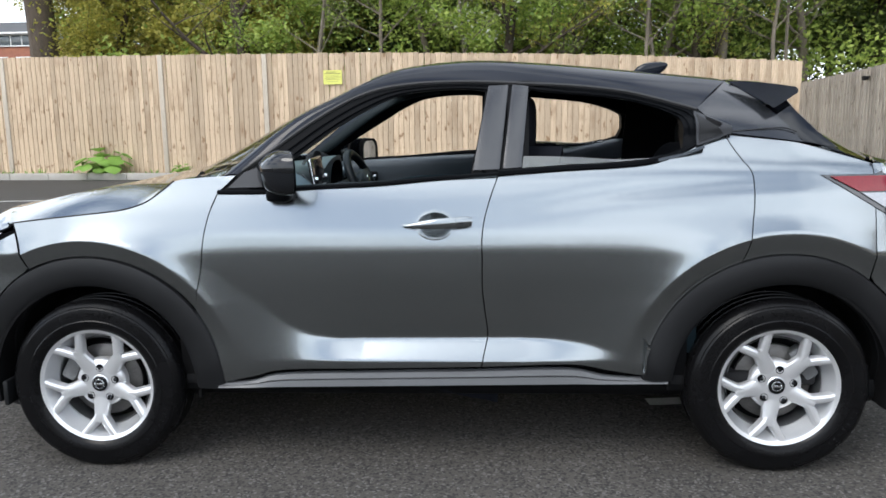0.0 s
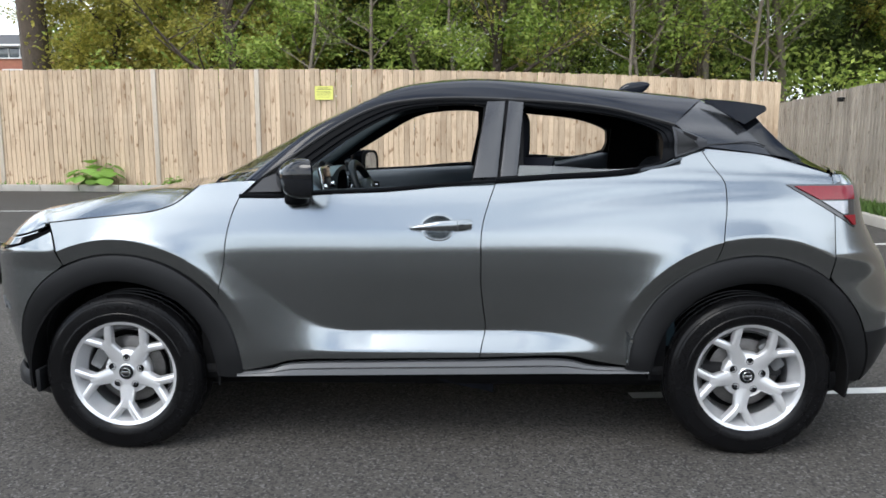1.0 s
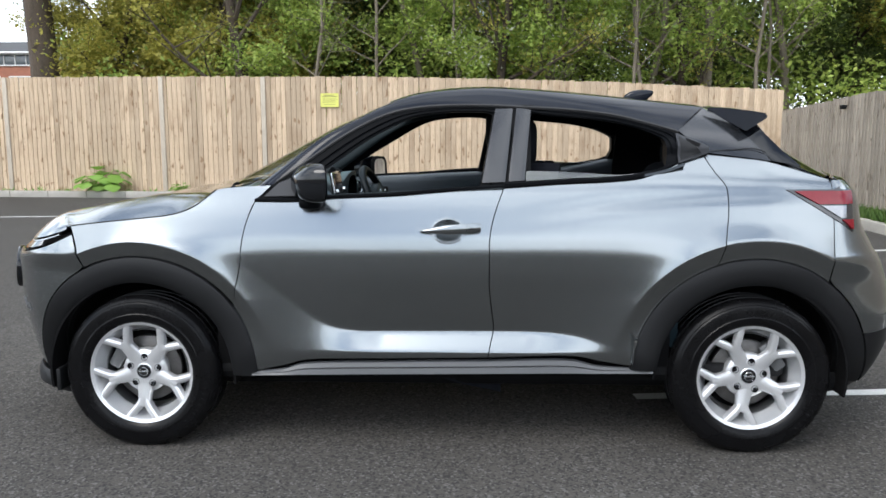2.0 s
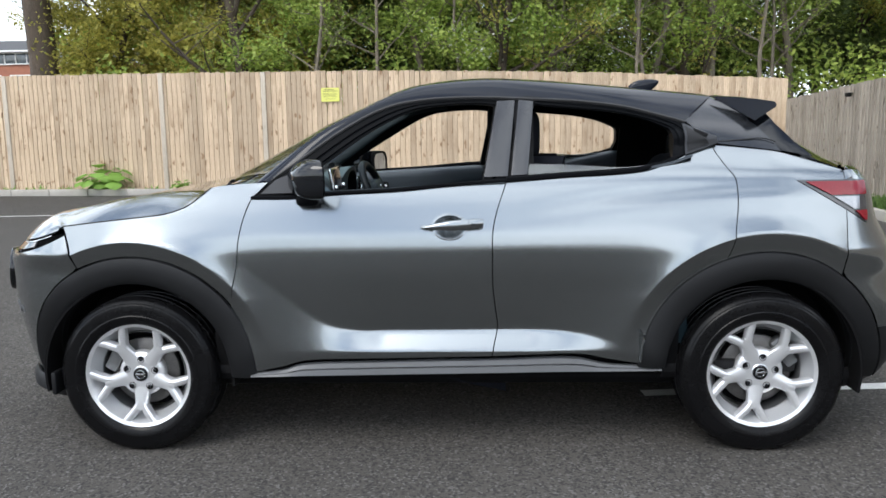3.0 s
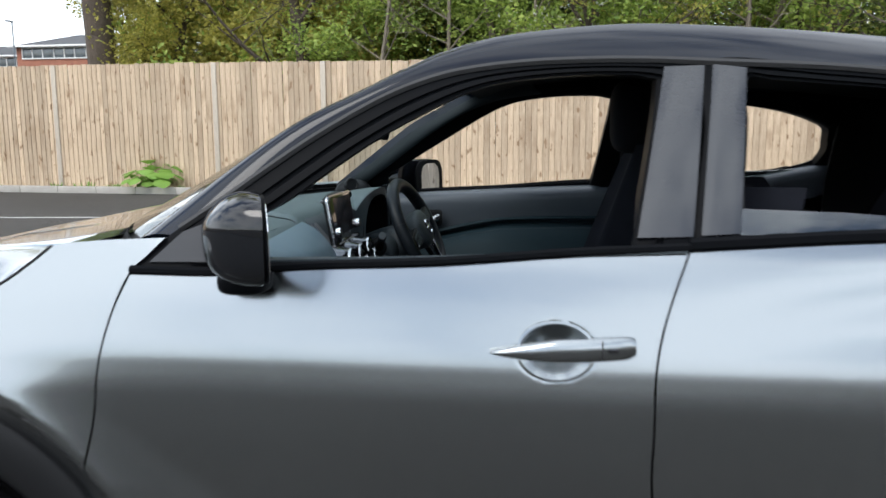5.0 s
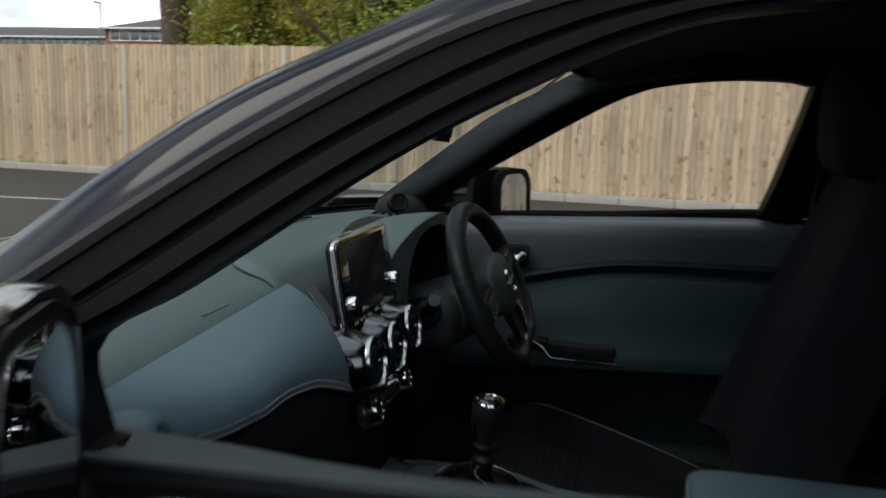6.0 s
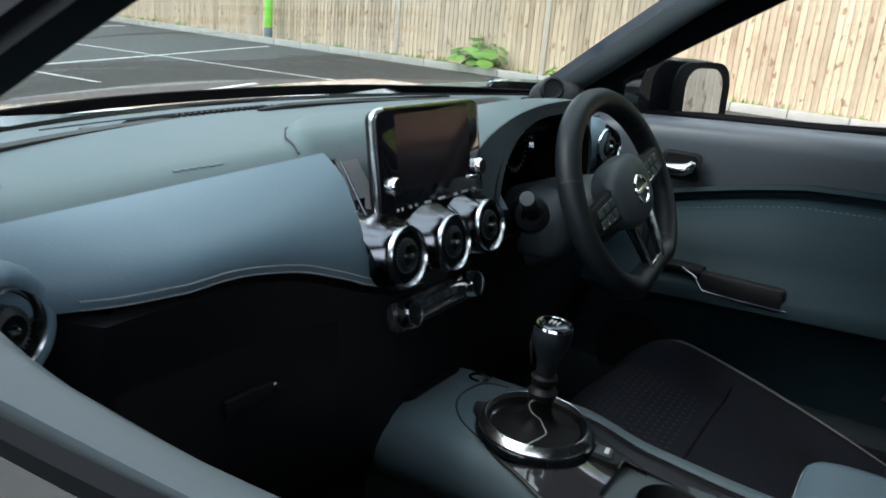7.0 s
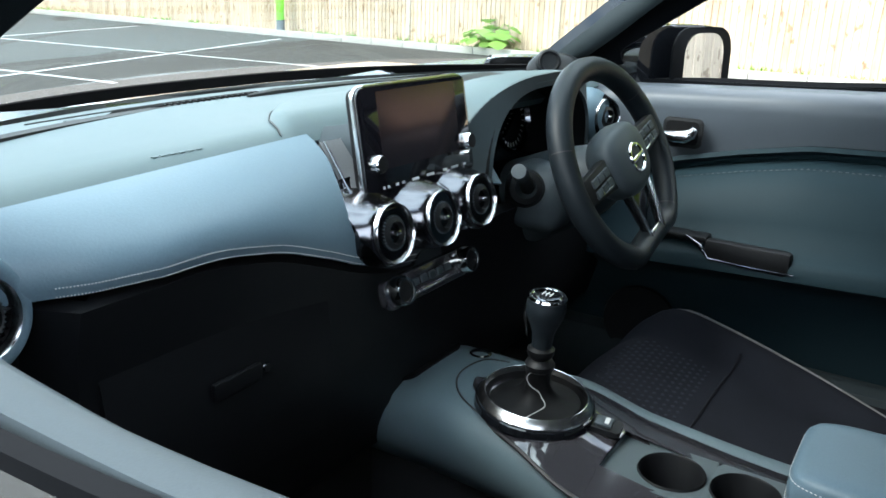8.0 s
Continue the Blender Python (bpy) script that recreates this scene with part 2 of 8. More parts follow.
def shell(P, t, centre=(1.3, 0, 0.8), gap=0.0):
    """A sheet with thickness t, laid towards centre; gap pulls its rim in."""
    P = P.copy()
    if gap:
        for e, f in (((0, slice(None)), (1, slice(None))), ((-1, slice(None)), (-2, slice(None))),
                     ((slice(None), 0), (slice(None), 1)), ((slice(None), -1), (slice(None), -2))):
            d = P[f] - P[e]
            P[e] += d / np.maximum(np.linalg.norm(d, axis=-1, keepdims=True), 1e-6) * gap
    N = normals(P)
    if np.sum(N * (np.array(centre) - P)) < 0:
        N = -N
    Q = P + N * t
    n, m = P.shape[:2]
    bm = bmesh.new()
    a = [[bm.verts.new(P[i, j]) for j in range(m)] for i in range(n)]
    b = [[bm.verts.new(Q[i, j]) for j in range(m)] for i in range(n)]
    for i in range(n - 1):
        for j in range(m - 1):
            bm.faces.new((a[i][j], a[i + 1][j], a[i + 1][j + 1], a[i][j + 1]))
            bm.faces.new((b[i][j], b[i][j + 1], b[i + 1][j + 1], b[i + 1][j]))
    ring = [(i, 0) for i in range(n)] + [(n - 1, j) for j in range(1, m)] + [(i, m - 1) for i in range(n - 2, -1, -1)] + [(0, j) for j in range(m - 2, 0, -1)]
    for (i, j), (k, l) in zip(ring, ring[1:] + ring[:1]):
        bm.faces.new((a[i][j], b[i][j], b[k][l], a[k][l]))
    return bm


def tube(pts, r, segs=8, cap=True, bm=None):
    """A round bar along pts; r is one radius or one for each point."""
    bm = bm or bmesh.new()
    pts = [Vector(p) for p in pts]
    rs = [r] * len(pts) if np.isscalar(r) else list(r)
    rings, side = [], None
    for i, p in enumerate(pts):
        d = (pts[min(i + 1, len(pts) - 1)] - pts[max(i - 1, 0)]).normalized()
        if side is None:
            side = d.orthogonal().normalized()
        side = (side - d * side.dot(d)).normalized()
        up = d.cross(side)
        rings.append([bm.verts.new(p + rs[i] * (math.cos(a) * side + math.sin(a) * up)) for a in [2 * math.pi * k / segs for k in range(segs)]])
    for A, B in zip(rings, rings[1:]):
        for k in range(segs):
            bm.faces.new((A[k], A[(k + 1) % segs], B[(k + 1) % segs], B[k]))
    if cap:
        bm.faces.new(rings[0][::-1])
        bm.faces.new(rings[-1])
    return bm


def loop_tube(pts, r, segs=8):
    """A closed round bar."""
    bm = bmesh.new()
    pts = [Vector(p) for p in pts]
    n = len(pts)
    nrm = sum(((pts[i] - pts[0]).cross(pts[(i + 1) % n] - pts[0]) for i in range(n)), Vector()).normalized()
    rings = []
    for i, p in enumerate(pts):
        d = (pts[(i + 1) % n] - pts[i - 1]).normalized()
        s = d.cross(nrm).normalized()
        rings.append([bm.verts.new(p + r * (math.cos(a) * s + math.sin(a) * nrm)) for a in [2 * math.pi * k / segs for k in range(segs)]])
    for i in range(n):
        A, B = rings[i], rings[(i + 1) % n]
        for k in range(segs):
            bm.faces.new((A[k], A[(k + 1) % segs], B[(k + 1) % segs], B[k]))
    return bm


def lathe(profile, m=Matrix(), segs=32, bm=None):
    """Turns (radius, height) pairs round the local z axis, then moves by m."""
    bm = bm or bmesh.new()
    rings = []
    for r, h in profile:
        if r < 1e-5:
            rings.append([bm.verts.new(m @ Vector((0, 0, h)))])
        else:
            rings.append([bm.verts.new(m @ Vector((r * math.cos(a), r * math.sin(a), h))) for a in [2 * math.pi * k / segs for k in range(segs)]])
    for A, B in zip(rings, rings[1:]):
        for k in range(segs):
            l = (k + 1) % segs
            f = [A[k % len(A)], A[l % len(A)], B[l % len(B)], B[k % len(B)]]
            f = list(dict.fromkeys(f))
            if len(f) > 2:
                bm.faces.new(f)
    return bm


def box(cx, cy, cz, sx, sy, sz, bevel=0.004, m=Matrix(), segs=2, bm=None):
    bm2 = bmesh.new()
    bmesh.ops.create_cube(bm2, size=1, matrix=Matrix.Translation((cx, cy, cz)) @ Matrix.Diagonal((sx, sy, sz, 1)))
    if bevel:
        bmesh.ops.bevel(bm2, geom=bm2.edges[:], offset=min(bevel, 0.45 * min(sx, sy, sz)), segments=segs, affect="EDGES", profile=0.5)
    bmesh.ops.transform(bm2, matrix=m, verts=bm2.verts)
    return join(bm, bm2)


def join(bm, bm2):
    if bm is None:
        return bm2
    vs = {v: bm.verts.new(v.co) for v in bm2.verts}
    for f in bm2.faces:
        bm.faces.new([vs[v] for v in f.verts])
    bm2.free()
    return bm


def blob(c, r, e1=0.6, e2=0.6, m=Matrix(), nu=24, nv=14, bm=None):
    """A superellipsoid: a rounded solid between a box and an egg."""
    def sp(w, e):
        return math.copysign(abs(w) ** e, w)
    bm = bm or bmesh.new()
    rings = []
    for j in range(nv + 1):
        b = -math.pi / 2 + math.pi * j / nv
        if j in (0, nv):
            rings.append([bm.verts.new(m @ Vector((c[0], c[1], c[2] + r[2] * sp(math.sin(b), e1))))])
        else:
            rings.append([bm.verts.new(m @ Vector((c[0] + r[0] * sp(math.cos(b), e1) * sp(math.cos(a), e2),
                                                   c[1] + r[1] * sp(math.cos(b), e1) * sp(math.sin(a), e2),
                                                   c[2] + r[2] * sp(math.sin(b), e1)))) for a in [2 * math.pi * k / nu for k in range(nu)]])
    for A, B in zip(rings, rings[1:]):
        for k in range(nu):
            l = (k + 1) % nu
            f = list(dict.fromkeys([A[k % len(A)], A[l % len(A)], B[l % len(B)], B[k % len(B)]]))
            if len(f) > 2:
                bm.faces.new(f)
    return bm


def prism(poly, depth, m=Matrix(), bevel=0.0, bm=None):
    """A flat outline (local x, y) with depth along local z."""
    bm2 = bmesh.new()
    a = [bm2.verts.new((x, y, 0)) for x, y in poly]
    b = [bm2.verts.new((x, y, depth)) for x, y in poly]
    bm2.faces.new(a[::-1])
    bm2.faces.new(b)
    for i in range(len(a)):
        j = (i + 1) % len(a)
        bm2.faces.new((a[i], a[j], b[j], b[i]))
    if bevel:
        bmesh.ops.bevel(bm2, geom=bm2.edges[:], offset=bevel, segments=2, affect="EDGES", profile=0.5)
    bmesh.ops.transform(bm2, matrix=m, verts=bm2.verts)
    return join(bm, bm2)


def rrect(w, h, r, n=5):
    """Outline of a rounded rectangle about the origin."""
    out = []
    for cx, cy, a0 in ((w / 2 - r, h / 2 - r, 0), (-w / 2 + r, h / 2 - r, 90), (-w / 2 + r, -h / 2 + r, 180), (w / 2 - r, -h / 2 + r, 270)):
        for k in range(n + 1):
            a = radians(a0 + 90 * k / n)
            out.append((cx + r * math.cos(a), cy + r * math.sin(a)))
    return out


def facing(p, x_axis, normal):
    """A frame at p whose local z is normal and local x is near x_axis."""
    z = Vector(normal).normalized()
    x = (Vector(x_axis) - z * Vector(x_axis).dot(z)).normalized()
    y = z.cross(x)
    return Matrix.Translation(p) @ Matrix((x, y, z)).transposed().to_4x4()

# ---- car body: nose towards -x, wheels' axles at x = 0 and 2.636, middle plane y = 0 ----
AXLES, HUB_Z = (0.0, 2.636), 0.335
XS = [-0.45, 0.0, 0.5, 1.0, 1.6, 2.2, 2.64, 3.05]
ZS = [0.25, 0.36, 0.44, 0.545, 0.66, 0.80, 0.86, 0.92, 1.00, 1.125, 1.28]
HALF = [[0.74, 0.77, 0.79, 0.815, 0.838, 0.840, 0.835, 0.824, 0.805, 0.750, 0.66],
        [0.84, 0.865, 0.872, 0.88, 0.885, 0.886, 0.885, 0.878, 0.862, 0.822, 0.77],
        [0.85, 0.870, 0.880, 0.882, 0.886, 0.893, 0.894, 0.888, 0.869, 0.831, 0.78],
        [0.845, 0.868, 0.888, 0.887, 0.890, 0.897, 0.898, 0.8917, 0.8725, 0.834, 0.76],
        [0.845, 0.868, 0.890, 0.888, 0.891, 0.899, 0.900, 0.8937, 0.8745, 0.836, 0.76],
        [0.85, 0.872, 0.885, 0.884, 0.888, 0.900, 0.902, 0.8965, 0.879, 0.843, 0.75],
        [0.85, 0.872, 0.878, 0.882, 0.890, 0.896, 0.897, 0.8925, 0.877, 0.846, 0.73],
        [0.76, 0.785, 0.80, 0.82, 0.838, 0.844, 0.846, 0.843, 0.834, 0.808, 0.66]]


def pchip(x, y, q):
    x, y, q = np.asarray(x, float), np.asarray(y, float), np.clip(q, x[0], x[-1])
    h, d = np.diff(x), np.diff(y) / np.diff(x)
    s = np.zeros_like(x)
    for i in range(1, len(x) - 1):
        if d[i - 1] * d[i] > 0:
            w1, w2 = 2 * h[i] + h[i - 1], h[i] + 2 * h[i - 1]
            s[i] = (w1 + w2) / (w1 / d[i - 1] + w2 / d[i])
    s[0], s[-1] = d[0], d[-1]
    i = np.clip(np.searchsorted(x, q, side="right") - 1, 0, len(x) - 2)
    t = (q - x[i]) / h[i]
    return ((1 + 2 * t) * (1 - t) ** 2 * y[i] + t * (1 - t) ** 2 * h[i] * s[i]
            + t * t * (3 - 2 * t) * y[i + 1] + t * t * (t - 1) * h[i] * s[i + 1])


def base_half(x, z):
    """Half width from the sections, smooth both ways."""
    x, z = np.broadcast_arrays(np.asarray(x, float), np.asarray(z, float))
    q = np.clip(x, XS[0], XS[-1])
    Y = np.stack([pchip(ZS, r, z) for r in HALF])
    X = np.array(XS)
    h = np.diff(X).reshape((-1,) + (1,) * x.ndim)
    d = np.diff(Y, axis=0) / h
    sl = np.concatenate([d[:1], np.where(d[:-1] * d[1:] > 0, 2 * d[:-1] * d[1:] / np.where(np.abs(d[:-1] + d[1:]) < 1e-12, 1, d[:-1] + d[1:]), 0), d[-1:]])
    i = np.clip(np.searchsorted(X, q, side="right") - 1, 0, len(X) - 2)
    hh = (X[1:] - X[:-1])[i]
    t = (q - X[i]) / hh

    def pick(A, k):
        return np.take_along_axis(A, k[None], 0)[0]
    return ((1 + 2 * t) * (1 - t) ** 2 * pick(Y, i) + t * (1 - t) ** 2 * hh * pick(sl, i)
            + t * t * (3 - 2 * t) * pick(Y, i + 1) + t * t * (t - 1) * hh * pick(sl, i + 1))


def flare(x, z):
    """The swollen arch over each wheel: proud at its crest, turning in towards the wheel."""
    out = 0.0
    for ax in AXLES:
        r = np.hypot(x - ax, z - HUB_Z)
        crest = 0.582 + 0.012 * (ax > 1)
        h = np.where(r > crest, 0.026 * np.exp(-(r - crest) / 0.075), 0.026 - 0.036 * np.clip((crest - r) / 0.07, 0, 1))
        out = out + h * np.clip((z - 0.42) / 0.25, 0, 1) * np.where(r < 1.0, 1, 0)
    return out


def scallop(x, z):
    """Hollow behind the front wheel that sweeps down to the sill ledge, and the cup behind the door handle."""
    zb = pchip([0.40, 0.50, 0.58, 0.68, 0.78, 0.88, 1.0, 1.75, 1.90, 2.0, 2.08, 2.2], [0.84, 0.80, 0.74, 0.66, 0.585, 0.540, 0.524, 0.526, 0.513, 0.488, 0.470, 0.460], x)
    deep = 0.044 * np.clip((x - 0.44) / 0.62, 0, 1) ** 1.15 * np.clip((2.06 - x) / 0.40, 0, 1) ** 0.9
    top = 0.87 + 0.03 * np.clip((x - 0.9) / 0.8, 0, 1) - 0.06 * np.clip((x - 1.95) / 0.4, 0, 1)
    a = np.clip((top - z) / (top - zb), 1e-4, 9) ** 1.9
    b = np.clip((z - 0.445) / (zb - 0.445), 1e-4, 9)
    prof = (a ** -14.0 + b ** -14.0) ** (-1 / 14.0)
    q = ((x - 1.345) / 0.062) ** 2 + ((z - 0.965) / 0.046) ** 2
    # shoulder line that rises towards the rear lamp
    zc = pchip([1.45, 1.75, 2.10, 2.60, 3.0], [0.995, 1.040, 1.090, 1.124, 1.130], x)
    line = 0.0065 * np.clip((x - 1.60) / 0.5, 0, 1) * np.clip((3.0 - x) / 0.3, 0, 1)
    g = (z - zc) / 0.016
    deep2 = line * np.where(g > 0, np.exp(-(g / 2.6) ** 2), np.exp(-(g / 2.2) ** 2))
    return -deep * prof - deep2 - 0.046 * np.clip(1 - q * 0.86, 0, 1) ** 1.15


def half(x, z):
    return base_half(x, z) + flare(x, z) + scallop(x, z)


def nose_start(z):
    z = np.asarray(z, float)
    return np.where(z < 0.80, -np.sqrt(np.maximum(0.2704 - (z - HUB_Z) ** 2, 0.01)), -0.233 - 0.057 * np.clip((z - 0.80) / 0.175, 0, 1))


def tail_start(z):
    z = np.asarray(z, float)
    return np.where(z < 0.745, 2.636 + np.sqrt(np.maximum(0.2704 - (z - HUB_Z) ** 2, 0.01)), 2.952)


def nose_end(z):
    return pchip([0.18, 0.30, 0.45, 0.65, 0.80, 0.90, 0.985], [-0.64, -0.72, -0.775, -0.81, -0.815, -0.70, -0.60], z)


def tail_end(z):
    return pchip([0.22, 0.36, 0.50, 0.65, 0.78, 0.90, 0.97, 1.12, 1.19], [3.21, 3.33, 3.385, 3.395, 3.375, 3.31, 3.262, 3.215, 3.13], z)


def nose_root(z):
    return -0.233 - 0.057 * np.clip((np.asarray(z, float) - 0.80) / 0.175, 0, 1)


def tail_root(z):
    return 2.952 + 0.0 * np.asarray(z, float)


ROOTS = {nose_start: nose_root, tail_start: tail_root}


def fullness(z, start):
    """How square the corner is in plan: the tail's lower bumper is the squarest."""
    return 2.1 + (1.0 * float(np.clip((0.86 - z) / 0.28, 0, 1)) if start is tail_start else 0.0)


def end_point(a, z, start, end):
    s, e, p = ROOTS[start](z), end(z), fullness(z, start)
    w = half(s, z)
    c, q = math.cos(a) ** (2 / p), math.sin(a) ** (2 / p)
    return (s + (e - s) * q, -w * c, z)


def first_angle(z, start, end):
    """Where the end's curve leaves the wheel arch."""
    s, e, p = float(ROOTS[start](z)), float(end(z)), fullness(z, start)
    return math.asin(min(max((float(start(z)) - s) / (e - s), 0), 0.98) ** (p / 2))


def side_y(x, z):
    """Half width of the whole side, round both ends."""
    if x < nose_root(z):
        s, e, p = nose_root(z), nose_end(z), fullness(z, nose_start)
    elif x > tail_root(z):
        s, e, p = tail_root(z), tail_end(z), fullness(z, tail_start)
    else:
        return float(half(x, z))
    k = min(max((x - s) / (e - s), 0), 0.999)
    return float(half(s, z)) * (1 - k ** p) ** (1 / p)


def arc(ax, r, a0, a1, n=14):
    return [(ax + r * math.cos(radians(a0 + (a1 - a0) * k / n)), HUB_Z + r * math.sin(radians(a0 + (a1 - a0) * k / n))) for k in range(n + 1)]


car = thing("car", "grey metallic compact crossover with black roof and lowered windows", "car")

HOOD_SEAM = [(-0.29, 0.98), (-0.12, 1.00), (0.08, 1.02), (0.16, 1.03), (0.24, 1.055), (0.30, 1.095), (0.35, 1.135)]
DOOR_F = [(0.49, 0.345), (0.49, 0.39), (0.47, 0.48), (0.44, 0.56), (0.42, 0.635), (0.44, 0.72), (0.46, 0.82), (0.47, 0.92), (0.49, 1.01), (0.52, 1.085)]
DOOR_B = [(1.515, 0.42), (1.525, 0.47), (1.54, 0.54), (1.53, 0.63), (1.52, 0.73), (1.52, 0.82), (1.52, 0.92), (1.53, 0.99), (1.55, 1.06), (1.58, 1.142)]
DOOR_R = [(2.47, 0.825), (2.48, 0.85), (2.49, 0.90), (2.50, 0.97), (2.51, 1.04), (2.51, 1.14), (2.48, 1.19), (2.455, 1.23), (2.43, 1.282)]
BELT = [(0.52, 1.085), (0.70, 1.085), (0.88, 1.10), (1.13, 1.112), (1.36, 1.13), (1.58, 1.142)]
BELT_R = [(1.58, 1.142), (1.84, 1.158), (2.00, 1.165), (2.12, 1.175), (2.19, 1.19), (2.27, 1.22), (2.36, 1.26), (2.43, 1.282)]
DOOR_BOT = [(0.49, 0.345), (0.63, 0.375), (0.76, 0.405), (1.10, 0.412), (1.515, 0.42)]
DOOR_BOT_R = [(1.515, 0.42), (1.85, 0.43), (2.0, 0.405), (2.125, 0.385)] + arc(2.636, 0.515, 172, 108.6, 10)[0:]
QUARTER_TOP = [(2.43, 1.282), (2.58, 1.266), (2.70, 1.25), (2.82, 1.215), (2.952, 1.175)]
FENDER_TOP = HOOD_SEAM + [(0.45, 1.148), (0.59, 1.155)]
FENDER_R = [(0.424, 0.645), (0.44, 0.72), (0.46, 0.82), (0.47, 0.92), (0.49, 1.01), (0.52, 1.085), (0.555, 1.12), (0.59, 1.155)]
FENDER_L = [(-0.233, 0.80), (-0.25, 0.87), (-0.27, 0.93), (-0.29, 0.98)]


def side_panel(name, edges, n, m, material, parent, side, off=0.0, t=0.02, gap=0.0022, label=""):
    P2 = coons(*edges, n, m)
    y = half(P2[..., 0], P2[..., 1]) + off
    P = np.stack([P2[..., 0], side * y, P2[..., 1]], 2)
    return part(name, shell(P, t, gap=gap), material, parent, label, 50)


for side in (-1, 1):
    side_panel("front_wing", (arc(0, 0.515, 116.5, 37, 16), FENDER_TOP, FENDER_L, FENDER_R), 60, 44, M["paint"], car, side)
    side_panel("rear_quarter", (arc(2.636, 0.515, 108.6, 52.5, 10), QUARTER_TOP, DOOR_R, [(2.95, 0.745), (2.952, 0.9), (2.952, 1.05), (2.952, 1.175)]), 40, 40, M["paint"], car, side)

doors = {}
for side in (-1, 1):
    for name, edges, n, m in (("front_door", (DOOR_BOT, BELT, DOOR_F, DOOR_B), 150, 116), ("rear_door", (DOOR_BOT_R, BELT_R, DOOR_B, DOOR_R), 110, 90)):
        d = side_panel(name, edges, n, m, M["paint"], car, side, label="grey metallic %s with its window lowered" % name.replace("_", " "))
        doors[name, side] = d

# arch cladding, one strip each
for side in (-1, 1):
    for ax, a0, a1 in ((0.0, -1, 184), (2.636, -6, 176)):
        angs = np.linspace(a0, a1, 60)
        prof = [(0.517, -0.006), (0.512, 0.006), (0.50, 0.010), (0.47, 0.014), (0.44, 0.012), (0.412, 0.006), (0.402, -0.004), (0.400, -0.02), (0.404, -0.06)]
        P = np.zeros((len(angs), len(prof), 3))
        for i, a in enumerate(angs):
            for j, (r, o) in enumerate(prof):
                x, z = ax + r * math.cos(radians(a)), HUB_Z + r * math.sin(radians(a))
                xs, zs = ax + 0.516 * math.cos(radians(a)), HUB_Z + 0.516 * math.sin(radians(a))
                P[i, j] = (x, side * (side_y(xs, max(zs, 0.26)) + o), z)
        part("arch_cladding", shell(P, 0.012), M["cladding"], car, "black plastic wheel arch cladding")
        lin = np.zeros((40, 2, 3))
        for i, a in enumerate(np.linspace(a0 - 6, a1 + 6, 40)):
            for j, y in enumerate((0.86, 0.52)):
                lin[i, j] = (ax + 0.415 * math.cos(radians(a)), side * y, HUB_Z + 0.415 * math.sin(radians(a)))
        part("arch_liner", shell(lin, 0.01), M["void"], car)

# nose and tail


def brow(a):
    """0 at the wing, 1 round the front: how far the nose edges dip."""
    return math.sin(min(a / 0.85, 1) * math.pi / 2)


for name, z0, z1, start, end in (("front_bumper", 0.25, 0.945, nose_start, nose_end), ("rear_bumper", 0.27, 1.175, tail_start, tail_end)):
    zs = np.linspace(z0, z1, 36)
    an = np.concatenate([np.linspace(0, math.pi / 2, 22), np.linspace(math.pi / 2, math.pi, 22)[1:]])
    P = np.zeros((len(an), len(zs), 3))
    for i, a in enumerate(an):
        b = a if a <= math.pi / 2 else math.pi - a
        for j, z in enumerate(zs):
            if name == "front_bumper":
                z = z0 + (z - z0) * (1 - 0.10 * brow(b) / (z1 - z0))
            b0 = first_angle(z, start, end)
            x, y, zz = end_point(b0 + (math.pi / 2 - b0) * b / (math.pi / 2), z, start, end)
            P[i, j] = (x, y if a <= math.pi / 2 else -y, zz)
    part(name, shell(P, 0.015, gap=0.002), M["paint"], car, sharp=50)
# black lower half of the rear bumper
P = np.zeros((43, 9, 3))
for i, a in enumerate(np.linspace(0, math.pi, 43)):
    b = min(a, math.pi - a)
    for j, f in enumerate(np.linspace(0, 1, 9)):
        z = 0.285 + (0.235 + 0.02 * math.sin(b)) * f
        b0 = first_angle(z, tail_start, tail_end)
        x, y, zz = end_point(b0 + (math.pi / 2 - b0) * b / (math.pi / 2), z, tail_start, tail_end)
        o = 0.010 - 0.006 * f ** 4
        P[i, j] = (x + o * math.sin(b), (y - o * math.cos(b)) * (1 if a <= math.pi / 2 else -1), zz)
part("bumper_valance", shell(P, 0.012), M["cladding"], car, "black plastic lower half of the rear bumper", 50)
for x0, x1, ends in ((-0.30, -0.72, -1), (2.96, 3.30, 1)):
    lip = []
    for k in range(25):
        a = -math.pi / 2 + math.pi * k / 24
        c, s = math.cos(a), math.sin(a)
        lip.append((x0 + (x1 - x0) * c ** 0.87, 0.765 * math.copysign(abs(s) ** 0.87, s)))
    P = np.zeros((25, 4, 3))
    for k, (x, y) in enumerate(lip):
        for j, (dz, o) in enumerate(((0.30, 0.0), (0.275, 0.012), (0.235, 0.012), (0.21, -0.03))):
            P[k, j] = (x + ends * o, y * (1 + 0.015 * (j in (1, 2))), dz + (0.03 if ends > 0 else -0.005))
    part("bumper_skirt", shell(P, 0.012), M["cladding"], car, "black plastic bumper skirt")

